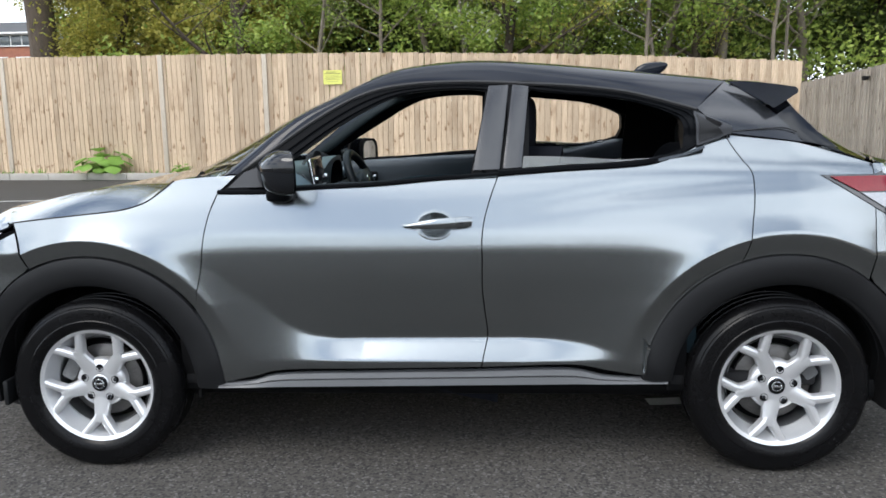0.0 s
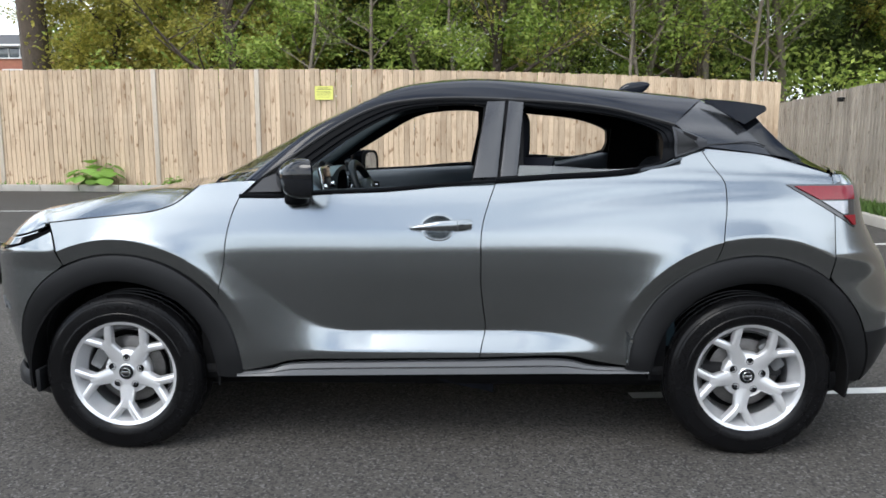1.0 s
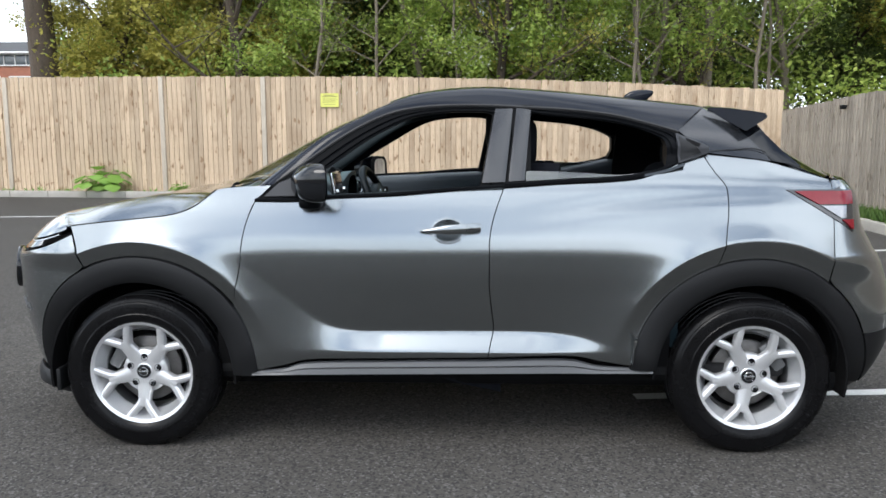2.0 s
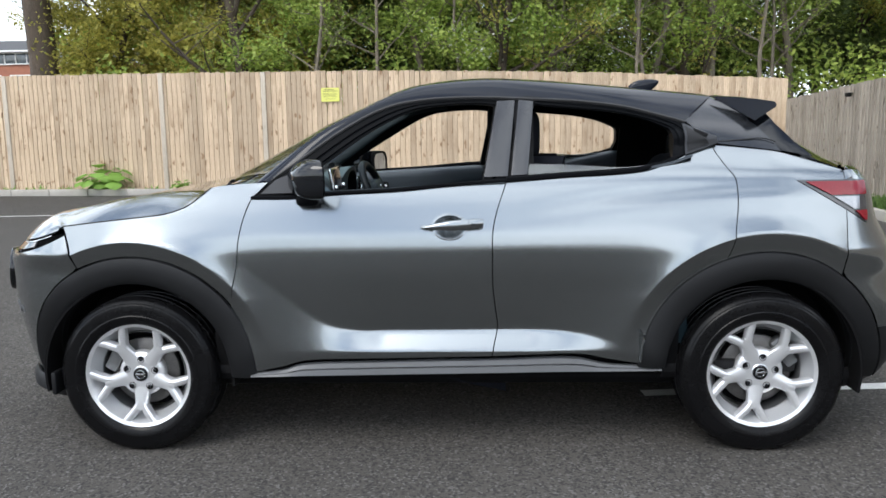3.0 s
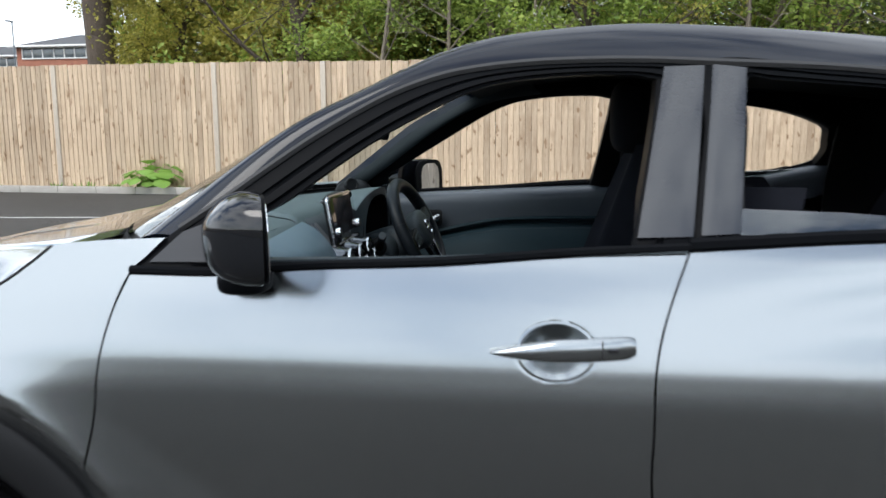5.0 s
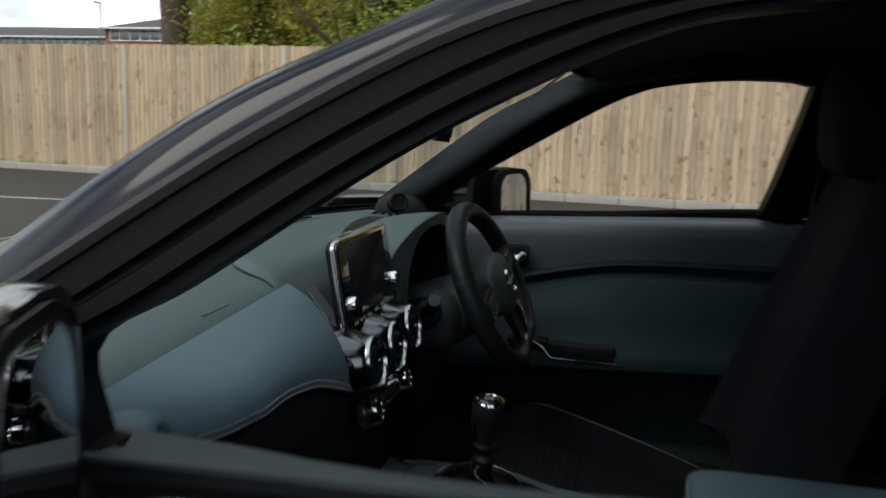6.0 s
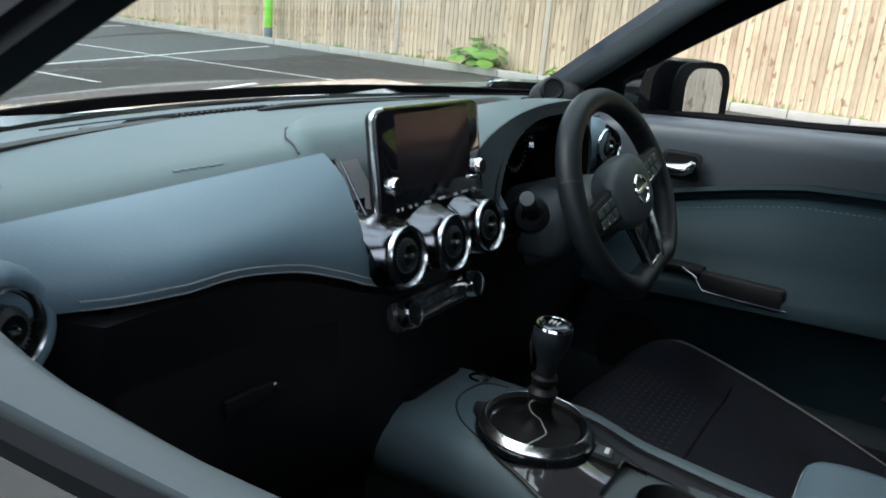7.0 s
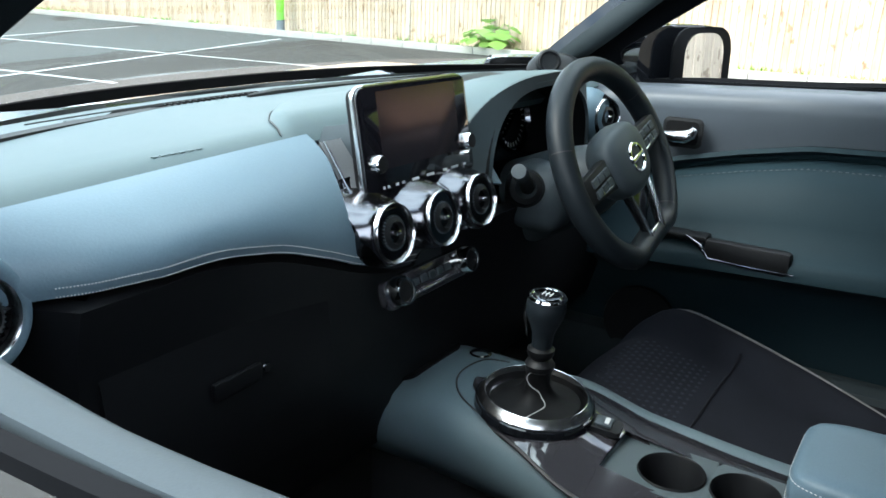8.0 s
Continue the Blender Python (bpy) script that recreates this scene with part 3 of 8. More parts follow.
# bonnet
st = [(0.35, 1.130, 0.29, 1.112), (0.24, 1.055, 0.20, 1.108), (0.08, 1.02, 0.03, 1.090), (-0.12, 1.00, -0.20, 1.054), (-0.29, 0.98, -0.47, 1.006)]
stn = resample(st, 26)
an = np.linspace(0, math.pi, 45)
us = [-math.copysign(abs(math.cos(a)) ** (2 / 2.1), math.cos(a)) for a in an]
P = np.zeros((36, 45, 3))
for i, (x, z, xc, zc) in enumerate(stn):
    w = float(half(x, z))
    zs = max(zc, z) + 0.016 * min(max((0.30 - x) / 0.22, 0), 1)
    for j, u in enumerate(us):
        q = 1 - abs(u)
        if q < 0.20:
            zz = z + (zs - z) * math.sin(q / 0.20 * math.pi / 2)
        else:
            k = (q - 0.20) / 0.80
            zz = zs + (zc - 0.004 - zs) * k * k * (3 - 2 * k)
        P[i, j] = (x + (xc - x) * (1 - abs(u) ** 2.0), w * u, zz)
edge = np.zeros((45, 3))
for j, a in enumerate(an):
    b = min(a, math.pi - a)
    x, y, z = end_point(b, 0.97 - 0.065 * brow(b), nose_start, nose_end)
    edge[j] = (x, y if a <= math.pi / 2 else -y, z)
edge[0], edge[-1] = P[26, 0] + np.array((-0.012, 0, -0.002)), P[26, -1] + np.array((-0.012, 0, -0.002))
for k in range(1, 10):
    t = k / 9
    P[26 + k] = P[26] + (edge - P[26]) * t
    P[26 + k, :, 2] = P[26, :, 2] + (edge[:, 2] - P[26, :, 2]) * t ** 1.9
part("bonnet", shell(P, 0.014, gap=0.002), M["paint"], car, sharp=50)
for side in (-1, 1):
    run = resample(HOOD_SEAM, 30)
    part("bonnet_seam", tube([(x, side * (float(half(x, z)) + 0.0005), z + 0.001) for x, z in run], 0.0026, 6), M["seal"], car)
# slot under the bonnet's front edge, its shade put into a black sheet
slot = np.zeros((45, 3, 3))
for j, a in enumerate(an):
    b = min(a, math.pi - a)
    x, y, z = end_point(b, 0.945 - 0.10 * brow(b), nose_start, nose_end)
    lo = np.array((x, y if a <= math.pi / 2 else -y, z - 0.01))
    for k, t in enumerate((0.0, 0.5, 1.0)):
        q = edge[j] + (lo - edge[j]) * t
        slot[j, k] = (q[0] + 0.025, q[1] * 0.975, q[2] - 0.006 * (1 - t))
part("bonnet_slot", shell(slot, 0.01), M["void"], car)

# greenhouse
G0X, G0Y = [0.4, 0.8, 1.2, 1.7, 2.3, 2.7, 3.1], [0.812, 0.826, 0.834, 0.834, 0.815, 0.765, 0.68]


def gy(x, z):
    return pchip(G0X, G0Y, x) - 0.47 * (np.asarray(z) - 1.13) - 0.25 * np.maximum(np.asarray(z) - 1.13, 0) ** 2


DCURVE = [(0.59, 1.157), (0.69, 1.225), (0.78, 1.29), (0.87, 1.352), (0.99, 1.422), (1.09, 1.462), (1.17, 1.48), (1.28, 1.492), (1.41, 1.496), (1.53, 1.494), (1.64, 1.488), (1.85, 1.476), (2.00, 1.460), (2.10, 1.443), (2.19, 1.42), (2.29, 1.392), (2.335, 1.378)]
SCURVE = [(0.505, 0.765, 1.142), (0.61, 0.745, 1.222), (0.725, 0.722, 1.308), (0.83, 0.690, 1.380), (0.955, 0.650, 1.443), (1.05, 0.618, 1.492), (1.12, 0.594, 1.522), (1.24, 0.572, 1.552), (1.48, 0.55, 1.572), (1.73, 0.55, 1.560), (1.98, 0.545, 1.538), (2.23, 0.54, 1.512), (2.48, 0.53, 1.486)]
D3 = np.array([(x, float(gy(x, z)), z) for x, z in DCURVE])
for side in (-1, 1):
    A, B = resample(D3, 70), resample(SCURVE, 70)
    P = np.zeros((71, 9, 3))
    for i in range(71):
        a, b = A[i], B[i]
        c = (a + b) / 2 + np.array((-0.006 * max(0, 1 - i / 30), 0.010, 0.012))
        for j, t in enumerate(np.linspace(0, 1, 9)):
            P[i, j] = (1 - t) ** 2 * a + 2 * t * (1 - t) * c + t * t * b
    P[..., 1] *= side
    part("roof_rail", shell(P, 0.03), M["roof_paint"], car, "black painted windscreen pillar and roof rail", 60)
    part("rail_seal", tube([(x, side * (y + 0.006), z - 0.002) for x, y, z in A[1:]], 0.008, 6), M["seal"], car)
    # rear pillar panels
    lo = [(2.435, 1.290), (2.58, 1.272), (2.70, 1.256), (2.735, 1.25)]
    f3 = lambda q, k=1.0: [(x, float(gy(x, z)) * k + 0.004, z) for x, z in q]
    top3 = [(2.337, float(gy(2.335, 1.38)), 1.382), (2.42, 0.60, 1.44), (2.48, 0.533, 1.484)]
    right3 = [(2.735, float(gy(2.735, 1.25)) + 0.004, 1.25), (2.68, 0.66, 1.32), (2.62, 0.615, 1.385), (2.55, 0.57, 1.44), (2.48, 0.533, 1.484)]
    left3 = f3([(2.435, 1.290), (2.39, 1.335), (2.337, 1.382)])
    P = coons(f3(lo), top3, left3, right3, 16, 16)
    P[..., 1] *= side
    part("rear_pillar", shell(P, 0.03), M["pillar_film"], car, sharp=60)
    seam = resample([(2.44, 1.292), (2.56, 1.300), (2.66, 1.305), (2.715, 1.288)], 14)
    bm = tube([(x, side * (float(gy(x, z)) + 0.004), z) for x, z in seam], 0.0025, 5)
    part("pillar_seam", bm, M["seal"], car)


def across(rows, n=33, pw=2.0, pz=2.4):
    """A sheet over the car's middle: rows of (x, half width, z, x at the middle, z at the middle)."""
    P = np.zeros((len(rows), n, 3))
    for i, (x, w, z, xc, zc) in enumerate(rows):
        for j, u in enumerate(np.linspace(-1, 1, n)):
            P[i, j] = (x + (xc - x) * (1 - abs(u) ** pw), w * u, z + (zc - z) * (1 - abs(u) ** pz))
    return P


S = resample(SCURVE, 60)
roof_rows = [(x, w, z, x - 0.05 * max(0, 1 - (x - 1.06) / 0.5), z + 0.018 + 0.010 * min(1, (x - 1.055) / 0.3)) for x, w, z in S if x > 1.055]
part("roof", shell(across(roof_rows), 0.02), M["roof_paint"], car, "gloss black roof", 60)
part("headlining", shell(across([(x, w + 0.02, z - 0.045, xc, zc - 0.04) for x, w, z, xc, zc in roof_rows]), 0.008), M["headliner"], car, "dark fabric headlining")
GX = [0.40, 0.50, 0.62, 0.80, 0.92, 1.02, 1.12, 1.24]
GZ = [1.142, 1.20, 1.275, 1.388, 1.452, 1.50, 1.535, 1.558]
ws_rows = []
for x, w, z in S:
    if x < 1.10:
        g = float(np.interp(z, GZ, GX))
        back = 0.06 * min(1.0, max(0.0, (g - 0.45) / 0.45))
        ws_rows.append((x, w - 0.002, z + 0.002 - 0.004 * (x > 1.03), g - 0.135 + 0.081 * (g - 0.4) / 0.614 + back, z + 0.004 + 0.011 * (g - 0.4) / 0.65))
ws = part("windscreen", grid_bm(across(ws_rows, 41, 2.4, 2.6)), M["windscreen"], car, "laminated windscreen glass")
ws.visible_shadow = False
band = [(x, w, z - 0.004, xc, zc - 0.004) for x, w, z, xc, zc in ws_rows if x > 1.0]
part("windscreen_band", shell(across(band, 41, 2.4, 2.6), 0.003), M["void"], car)
frit = [(0.490, 0.765, 1.112, 0.225, 1.112), (0.500, 0.765, 1.129, 0.243, 1.132)]
part("windscreen_lower_band", shell(across(frit, 41, 2.4, 2.6), 0.003), M["void"], car)
# cowl between bonnet and glass, with wipers
x, w, z, xc, zc = ws_rows[0]
rowsc = [(0.342, 0.80, 1.118, 0.275, 1.104), (0.37, 0.76, 1.110, 0.25, 1.098), (x + 0.02, w, z - 0.02, xc + 0.0, zc - 0.030)]
part("cowl", shell(across(rowsc), 0.01), M["cladding"], car)
for y0, y1 in ((0.62, -0.05), (-0.12, -0.62)):
    pts = []
    for k in range(12):
        y = y0 + (y1 - y0) * k / 11
        u = abs(y) / 0.70
        pts.append((x - 0.16 * (1 - u * u) + 0.02 + 0.03 * k / 11, y, 1.108 + 0.010 * k / 11))
    part("wiper", tube(pts, [0.009] * 11 + [0.004], 6), M["cladding"], car)

# tailgate: dark glass, spoiler, fin
hatch = [(2.48, 0.533, 1.484, 2.62, 1.505), (2.57, 0.575, 1.425, 2.74, 1.44), (2.66, 0.615, 1.355, 2.86, 1.37), (2.78, 0.66, 1.272, 2.98, 1.285), (2.88, 0.69, 1.215, 3.08, 1.225), (2.97, 0.69, 1.18, 3.16, 1.185)]
hr = [tuple(r) for r in resample(hatch, 24)]
part("rear_window", shell(across(hr), 0.012), M["privacy_glass"], car, "dark rear window")
deck = [(2.955, 0.80, 1.176, 3.15, 1.19), (2.99, 0.70, 1.172, 3.17, 1.186), (3.06, 0.55, 1.165, 3.225, 1.165), (3.10, 0.45, 1.13, 3.24, 1.13)]
part("tailgate_lip", shell(across([tuple(r) for r in resample(deck, 10)]), 0.01), M["paint"], car, sharp=60)
sp = np.zeros((25, 7, 3))
for i, u in enumerate(np.linspace(-1, 1, 25)):
    y = 0.545 * u
    tip = 2.83 - 0.10 * abs(u) ** 2.5
    root = 2.60 - 0.10 * abs(u) ** 2
    zt = 1.497 - 0.020 * abs(u) ** 2
    for j, (k, dz) in enumerate(((0, 0.006), (0.5, -0.002), (0.93, -0.028), (1.0, -0.040), (0.93, -0.052), (0.75, -0.070 - 0.01 * abs(u)), (0.12 + 0.40 * abs(u) ** 3, -0.10))):
        sp[i, j] = (root + (tip - root) * k, y, zt + dz)
bm = grid_bm(sp)
for e in (0, -1):
    bm.verts.ensure_lookup_table()
    bm.faces.new([bm.verts[(0 if e == 0 else 24) * 7 + j] for j in range(7)])
sps = part("spoiler", bm, M["roof_paint"], car, "black roof spoiler")
for side in (-1, 1):
    end = prism([(2.475, 1.484), (2.56, 1.482), (2.66, 1.471), (2.735, 1.458), (2.742, 1.446), (2.735, 1.434), (2.63, 1.378), (2.545, 1.438)], 0.03, facing((0, side * 0.575, 0), (1, 0, 0), (0, -1, 0)), 0.003)
    for v in end.verts:
        v.co.y = side * (0.575 + (0.015 if v.co.y * side > 0.56 else -0.015) + 0.95 * (1.45 - v.co.z) + 0.012)
    part("spoiler_end", end, M["roof_paint"], sps)
for side in (-1, 1):
    wing = prism([(2.60, 1.385), (2.70, 1.42), (2.73, 1.365), (2.80, 1.29), (2.87, 1.225), (2.745, 1.25), (2.68, 1.32)], 0.02,
                 facing((0, side * 0.64, 0), (1, 0, 0), (0, -1, 0)), 0.004)
    for v in wing.verts:
        v.co.y = side * (0.70 - 0.62 * (v.co.z - 1.225) + (v.co.y - side * 0.64) * 0.5)
    part("tailgate_side_fin", wing, M["gloss_black"], car)
fin = blob((2.285, 0, 1.562), (0.070, 0.020, 0.030), 0.8, 0.9)
for v in fin.verts:
    v.co.x += 0.9 * max(v.co.z - 1.55, 0)
part("antenna_fin", fin, M["roof_paint"], car)

# door frames: a ring round each window opening


def corner_y(x, z):
    """The glasshouse side, eased out to the swollen shoulder at the rear window's corner."""
    x, z = np.asarray(x, float), np.asarray(z, float)
    w = np.clip((x - 2.12) / 0.12, 0, 1) * np.clip((1.36 - z) / 0.05, 0, 1)
    return gy(x, z) + w * np.maximum(0, half(x, z) + 0.002 - gy(x, z))


def frame_ring(outer, inner, n=(60, 26, 50), slim=0.12):
    """outer and inner: three matching runs each (front and top, rear, bottom)."""
    O = np.vstack([resample(o, k)[:-1] for o, k in zip(outer, n)])
    I = np.vstack([resample(i, k)[:-1] for i, k in zip(inner, n)])
    rows = []
    for t, d in ((0, 0.001), (0.06, 0.004), (0.46, 0.003), (0.50, -0.004), (0.56, -0.004), (0.60, 0.001), (0.80, 0.0), (0.86, -0.010), (1.0, -0.012)):
        q = O + (I - O) * t
        rows.append(np.stack([q[:, 0], corner_y(q[:, 0], q[:, 1]) + d, q[:, 1]], 1))
    # the reveal is deep at the pillars and roof, shallow over the door's top
    k = np.clip((np.arange(len(I)) - n[0] - n[1] + 7) / 6.0, 0, 1)
    k = np.minimum(k, np.clip((len(I) - 1 - np.arange(len(I))) / 2.0, 0, 1))
    rows[-1][:, 1] += 0.009 * k
    rows[-2][:, 1] += 0.007 * k
    # slim behind the windscreen pillar
    k2 = slim + (1 - slim) * np.clip((np.arange(len(I)) - 38) / 14.0, 0, 1) * np.clip((len(I) - 6 - np.arange(len(I))) / 10.0, 0, 1)
    for d in (0.035, 0.075):
        rows.append(np.stack([I[:, 0], corner_y(I[:, 0], I[:, 1]) - 0.012 + 0.009 * k - d * k2 * (1 - 0.85 * k), I[:, 1] - 0.03 * k * (d > 0.05)], 1))
    for t in (0.35, 0.9):
        q = I + (O - I) * t
        rows.append(np.stack([q[:, 0], corner_y(q[:, 0], q[:, 1]) - 0.10 * (0.15 + 0.85 * k2) * (1 - 0.6 * k), q[:, 1] - 0.05 * k], 1))
    return np.stack(rows, 1)


F_OUT = [[(0.525, 1.09), (0.555, 1.122)] + [q for q in DCURVE if q[0] < 1.60] + [(1.628, 1.489)], [(1.628, 1.489), (1.612, 1.36), (1.597, 1.25), (1.58, 1.146)], BELT[::-1]]
F_OUT[2] = [(x, z + 0.004) for x, z in F_OUT[2]]
F_IN = [[(0.775, 1.114), (0.745, 1.175), (0.82, 1.224), (0.97, 1.330), (1.09, 1.398), (1.17, 1.434), (1.24, 1.452), (1.36, 1.464), (1.48, 1.464), (1.535, 1.455)], [(1.535, 1.455), (1.525, 1.38), (1.50, 1.25), (1.478, 1.150)], [(1.478, 1.150), (1.36, 1.140), (1.13, 1.127), (0.95, 1.120), (0.775, 1.112)]]
R_OUT = [[(1.586, 1.148), (1.60, 1.25), (1.618, 1.36), (1.634, 1.489)] + [q for q in DCURVE if q[0] > 1.65], [(2.335, 1.378), (2.39, 1.33), (2.432, 1.287)], [(x, z + 0.004) for x, z in BELT_R[::-1]]]
R_IN = [[(1.672, 1.168), (1.682, 1.26), (1.695, 1.36), (1.705, 1.452), (1.76, 1.450), (1.85, 1.442), (2.00, 1.427), (2.10, 1.410), (2.18, 1.388), (2.245, 1.362)], [(2.245, 1.362), (2.272, 1.34), (2.278, 1.28), (2.265, 1.235)], [(2.265, 1.235), (2.20, 1.212), (2.06, 1.188), (1.85, 1.176), (1.672, 1.168)]]
for side in (-1, 1):
    for name, o, i in (("front_door", F_OUT, F_IN), ("rear_door", R_OUT, R_IN)):
        if side > 0 and name == "front_door":
            i = [[(0.735, 1.114), (0.706, 1.168), (0.79, 1.224)] + i[0][3:], i[1], i[2][:-1] + [(0.735, 1.112)]]
        P = frame_ring(o, i, slim=0.5 if side < 0 and name == "front_door" else 0.12)
        P[..., 1] *= side
        part("window_frame", grid_bm(P, closed=True), M["satin_black"], doors[name, side], "satin black window frame", 40)
        # belt strip under the opening
        run = resample((BELT if name == "front_door" else BELT_R[:-3]), 60)
        rows = []
        low = 0.66 if side < 0 and name == "front_door" else 1.0
        for dz, d in ((0.0, 0.006), (0.006, 0.010), (0.018, 0.009), (0.024, 0.002)):
            rows.append(np.stack([run[:, 0], gy(run[:, 0], run[:, 1]) + d + 0.004 * np.clip((run[:, 0] - 1.95) / 0.25, 0, 1), run[:, 1] + dz * low], 1))
        B = np.stack(rows, 1)
        B[..., 1] *= side
        part("belt_strip", shell(B, 0.012), M["satin_black"], doors[name, side])
    # pillar panels between the doors
    for name, q in (("front_door", [(1.488, 1.165), (1.586, 1.168), (1.624, 1.480), (1.548, 1.478)]), ("rear_door", [(1.600, 1.170), (1.668, 1.174), (1.702, 1.474), (1.640, 1.482)])):
        P2 = coons([q[0], q[1]], [q[3], q[2]], [q[0], q[3]], [q[1], q[2]], 8, 16)
        P = np.stack([P2[..., 0], side * (gy(P2[..., 0], P2[..., 1]) + 0.009 - 0.0015 * np.abs(np.linspace(-1, 1, 9))[:, None] ** 3), P2[..., 1]], 2)
        part("pillar_panel", shell(P, 0.008), M["pillar_film"], doors[name, side], "dark film-covered door pillar panel", 60)
    # hidden rear handle in the window corner
    rd = doors["rear_door", side]
    P2 = coons([(2.318, 1.245), (2.455, 1.288)], [(2.322, 1.374), (2.452, 1.316)], [(2.318, 1.245), (2.322, 1.374)], [(2.455, 1.288), (2.452, 1.316)], 8, 8)
    P = np.stack([P2[..., 0], side * (corner_y(P2[..., 0], P2[..., 1]) + 0.013), P2[..., 1]], 2)
    part("handle_panel", shell(P, 0.01, gap=0.001), M["sail"], rd)
    P2 = coons([(2.366, 1.324), (2.408, 1.314)], [(2.360, 1.352), (2.418, 1.326)], [(2.366, 1.324), (2.360, 1.352)], [(2.408, 1.314), (2.418, 1.326)], 4, 4)
    P = np.stack([P2[..., 0], side * (corner_y(P2[..., 0], P2[..., 1]) + 0.0155), P2[..., 1]], 2)
    # flat black plate on the panel: the finger hole's shade as colour
    part("handle_recess", shell(P, 0.004), M["void"], rd)
    P2 = coons([(2.326, 1.256), (2.418, 1.287)], [(2.330, 1.362), (2.400, 1.312)], [(2.326, 1.256), (2.330, 1.362)], [(2.418, 1.287), (2.400, 1.312)], 6, 6)
    P = np.stack([P2[..., 0], side * (corner_y(P2[..., 0], P2[..., 1]) + 0.0165 + 0.006 * np.linspace(0, 1, 7)[:, None] ** 2), P2[..., 1]], 2)
    bm = shell(P, 0.005, gap=0.001)
    part("rear_handle", bm, M["cladding"], rd)
# rear window glass, lowered until its rim shows above the sill
for side in (-1, 1):
    P2 = coons([(1.66, 1.15), (1.85, 1.16), (2.2, 1.19)], [(1.68, 1.213), (1.85, 1.208), (2.05, 1.196), (2.2, 1.205)], [(1.66, 1.15), (1.68, 1.213)], [(2.2, 1.19), (2.2, 1.205)], 20, 5)
    P = np.stack([P2[..., 0], side * (gy(P2[..., 0], P2[..., 1]) - 0.025), P2[..., 1]], 2)
    part("window_pane", shell(P, 0.004), M["side_glass"], doors["rear_door", side], "partly lowered side window glass")

# sills
for side in (-1, 1):
    run = resample([(0.49, 0.345), (0.63, 0.36), (0.74, 0.388), (1.10, 0.398), (1.515, 0.405), (1.84, 0.412), (1.98, 0.385), (2.13, 0.375), (2.22, 0.372)], 80)
    rows = []
    for k, (f, d) in enumerate(((0.0, -0.012), (0.10, 0.004), (0.42, 0.012), (0.50, 0.004), (0.56, 0.010), (0.95, 0.016), (1.0, 0.006), (1.06, -0.05))):
        low = 0.325 + 0.013 * run[:, 0]
        zz = run[:, 1] + (low - run[:, 1]) * f
        rows.append(np.stack([run[:, 0], 0.868 + d + 0 * zz, zz], 1))
    P = np.stack(rows, 1)
    P[..., 1] *= side
    part("sill_trim", shell(P, 0.01), M["sill"], car, "grey plastic sill trim")
    part("mud_flap", box(-0.375, side * 0.80, 0.30, 0.02, 0.14, 0.10, 0.006), M["cladding"], car)

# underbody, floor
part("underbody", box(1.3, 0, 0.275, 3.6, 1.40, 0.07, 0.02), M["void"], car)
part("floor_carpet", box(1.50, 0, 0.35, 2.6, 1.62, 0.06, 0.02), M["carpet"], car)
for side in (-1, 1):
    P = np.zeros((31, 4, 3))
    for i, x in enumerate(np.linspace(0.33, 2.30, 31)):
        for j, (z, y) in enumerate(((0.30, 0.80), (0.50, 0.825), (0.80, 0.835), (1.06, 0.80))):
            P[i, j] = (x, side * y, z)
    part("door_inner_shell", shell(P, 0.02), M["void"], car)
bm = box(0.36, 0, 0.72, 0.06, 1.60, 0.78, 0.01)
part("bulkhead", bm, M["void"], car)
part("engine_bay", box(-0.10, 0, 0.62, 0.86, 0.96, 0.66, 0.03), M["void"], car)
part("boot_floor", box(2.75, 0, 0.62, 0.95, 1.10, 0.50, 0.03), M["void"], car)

# wheels


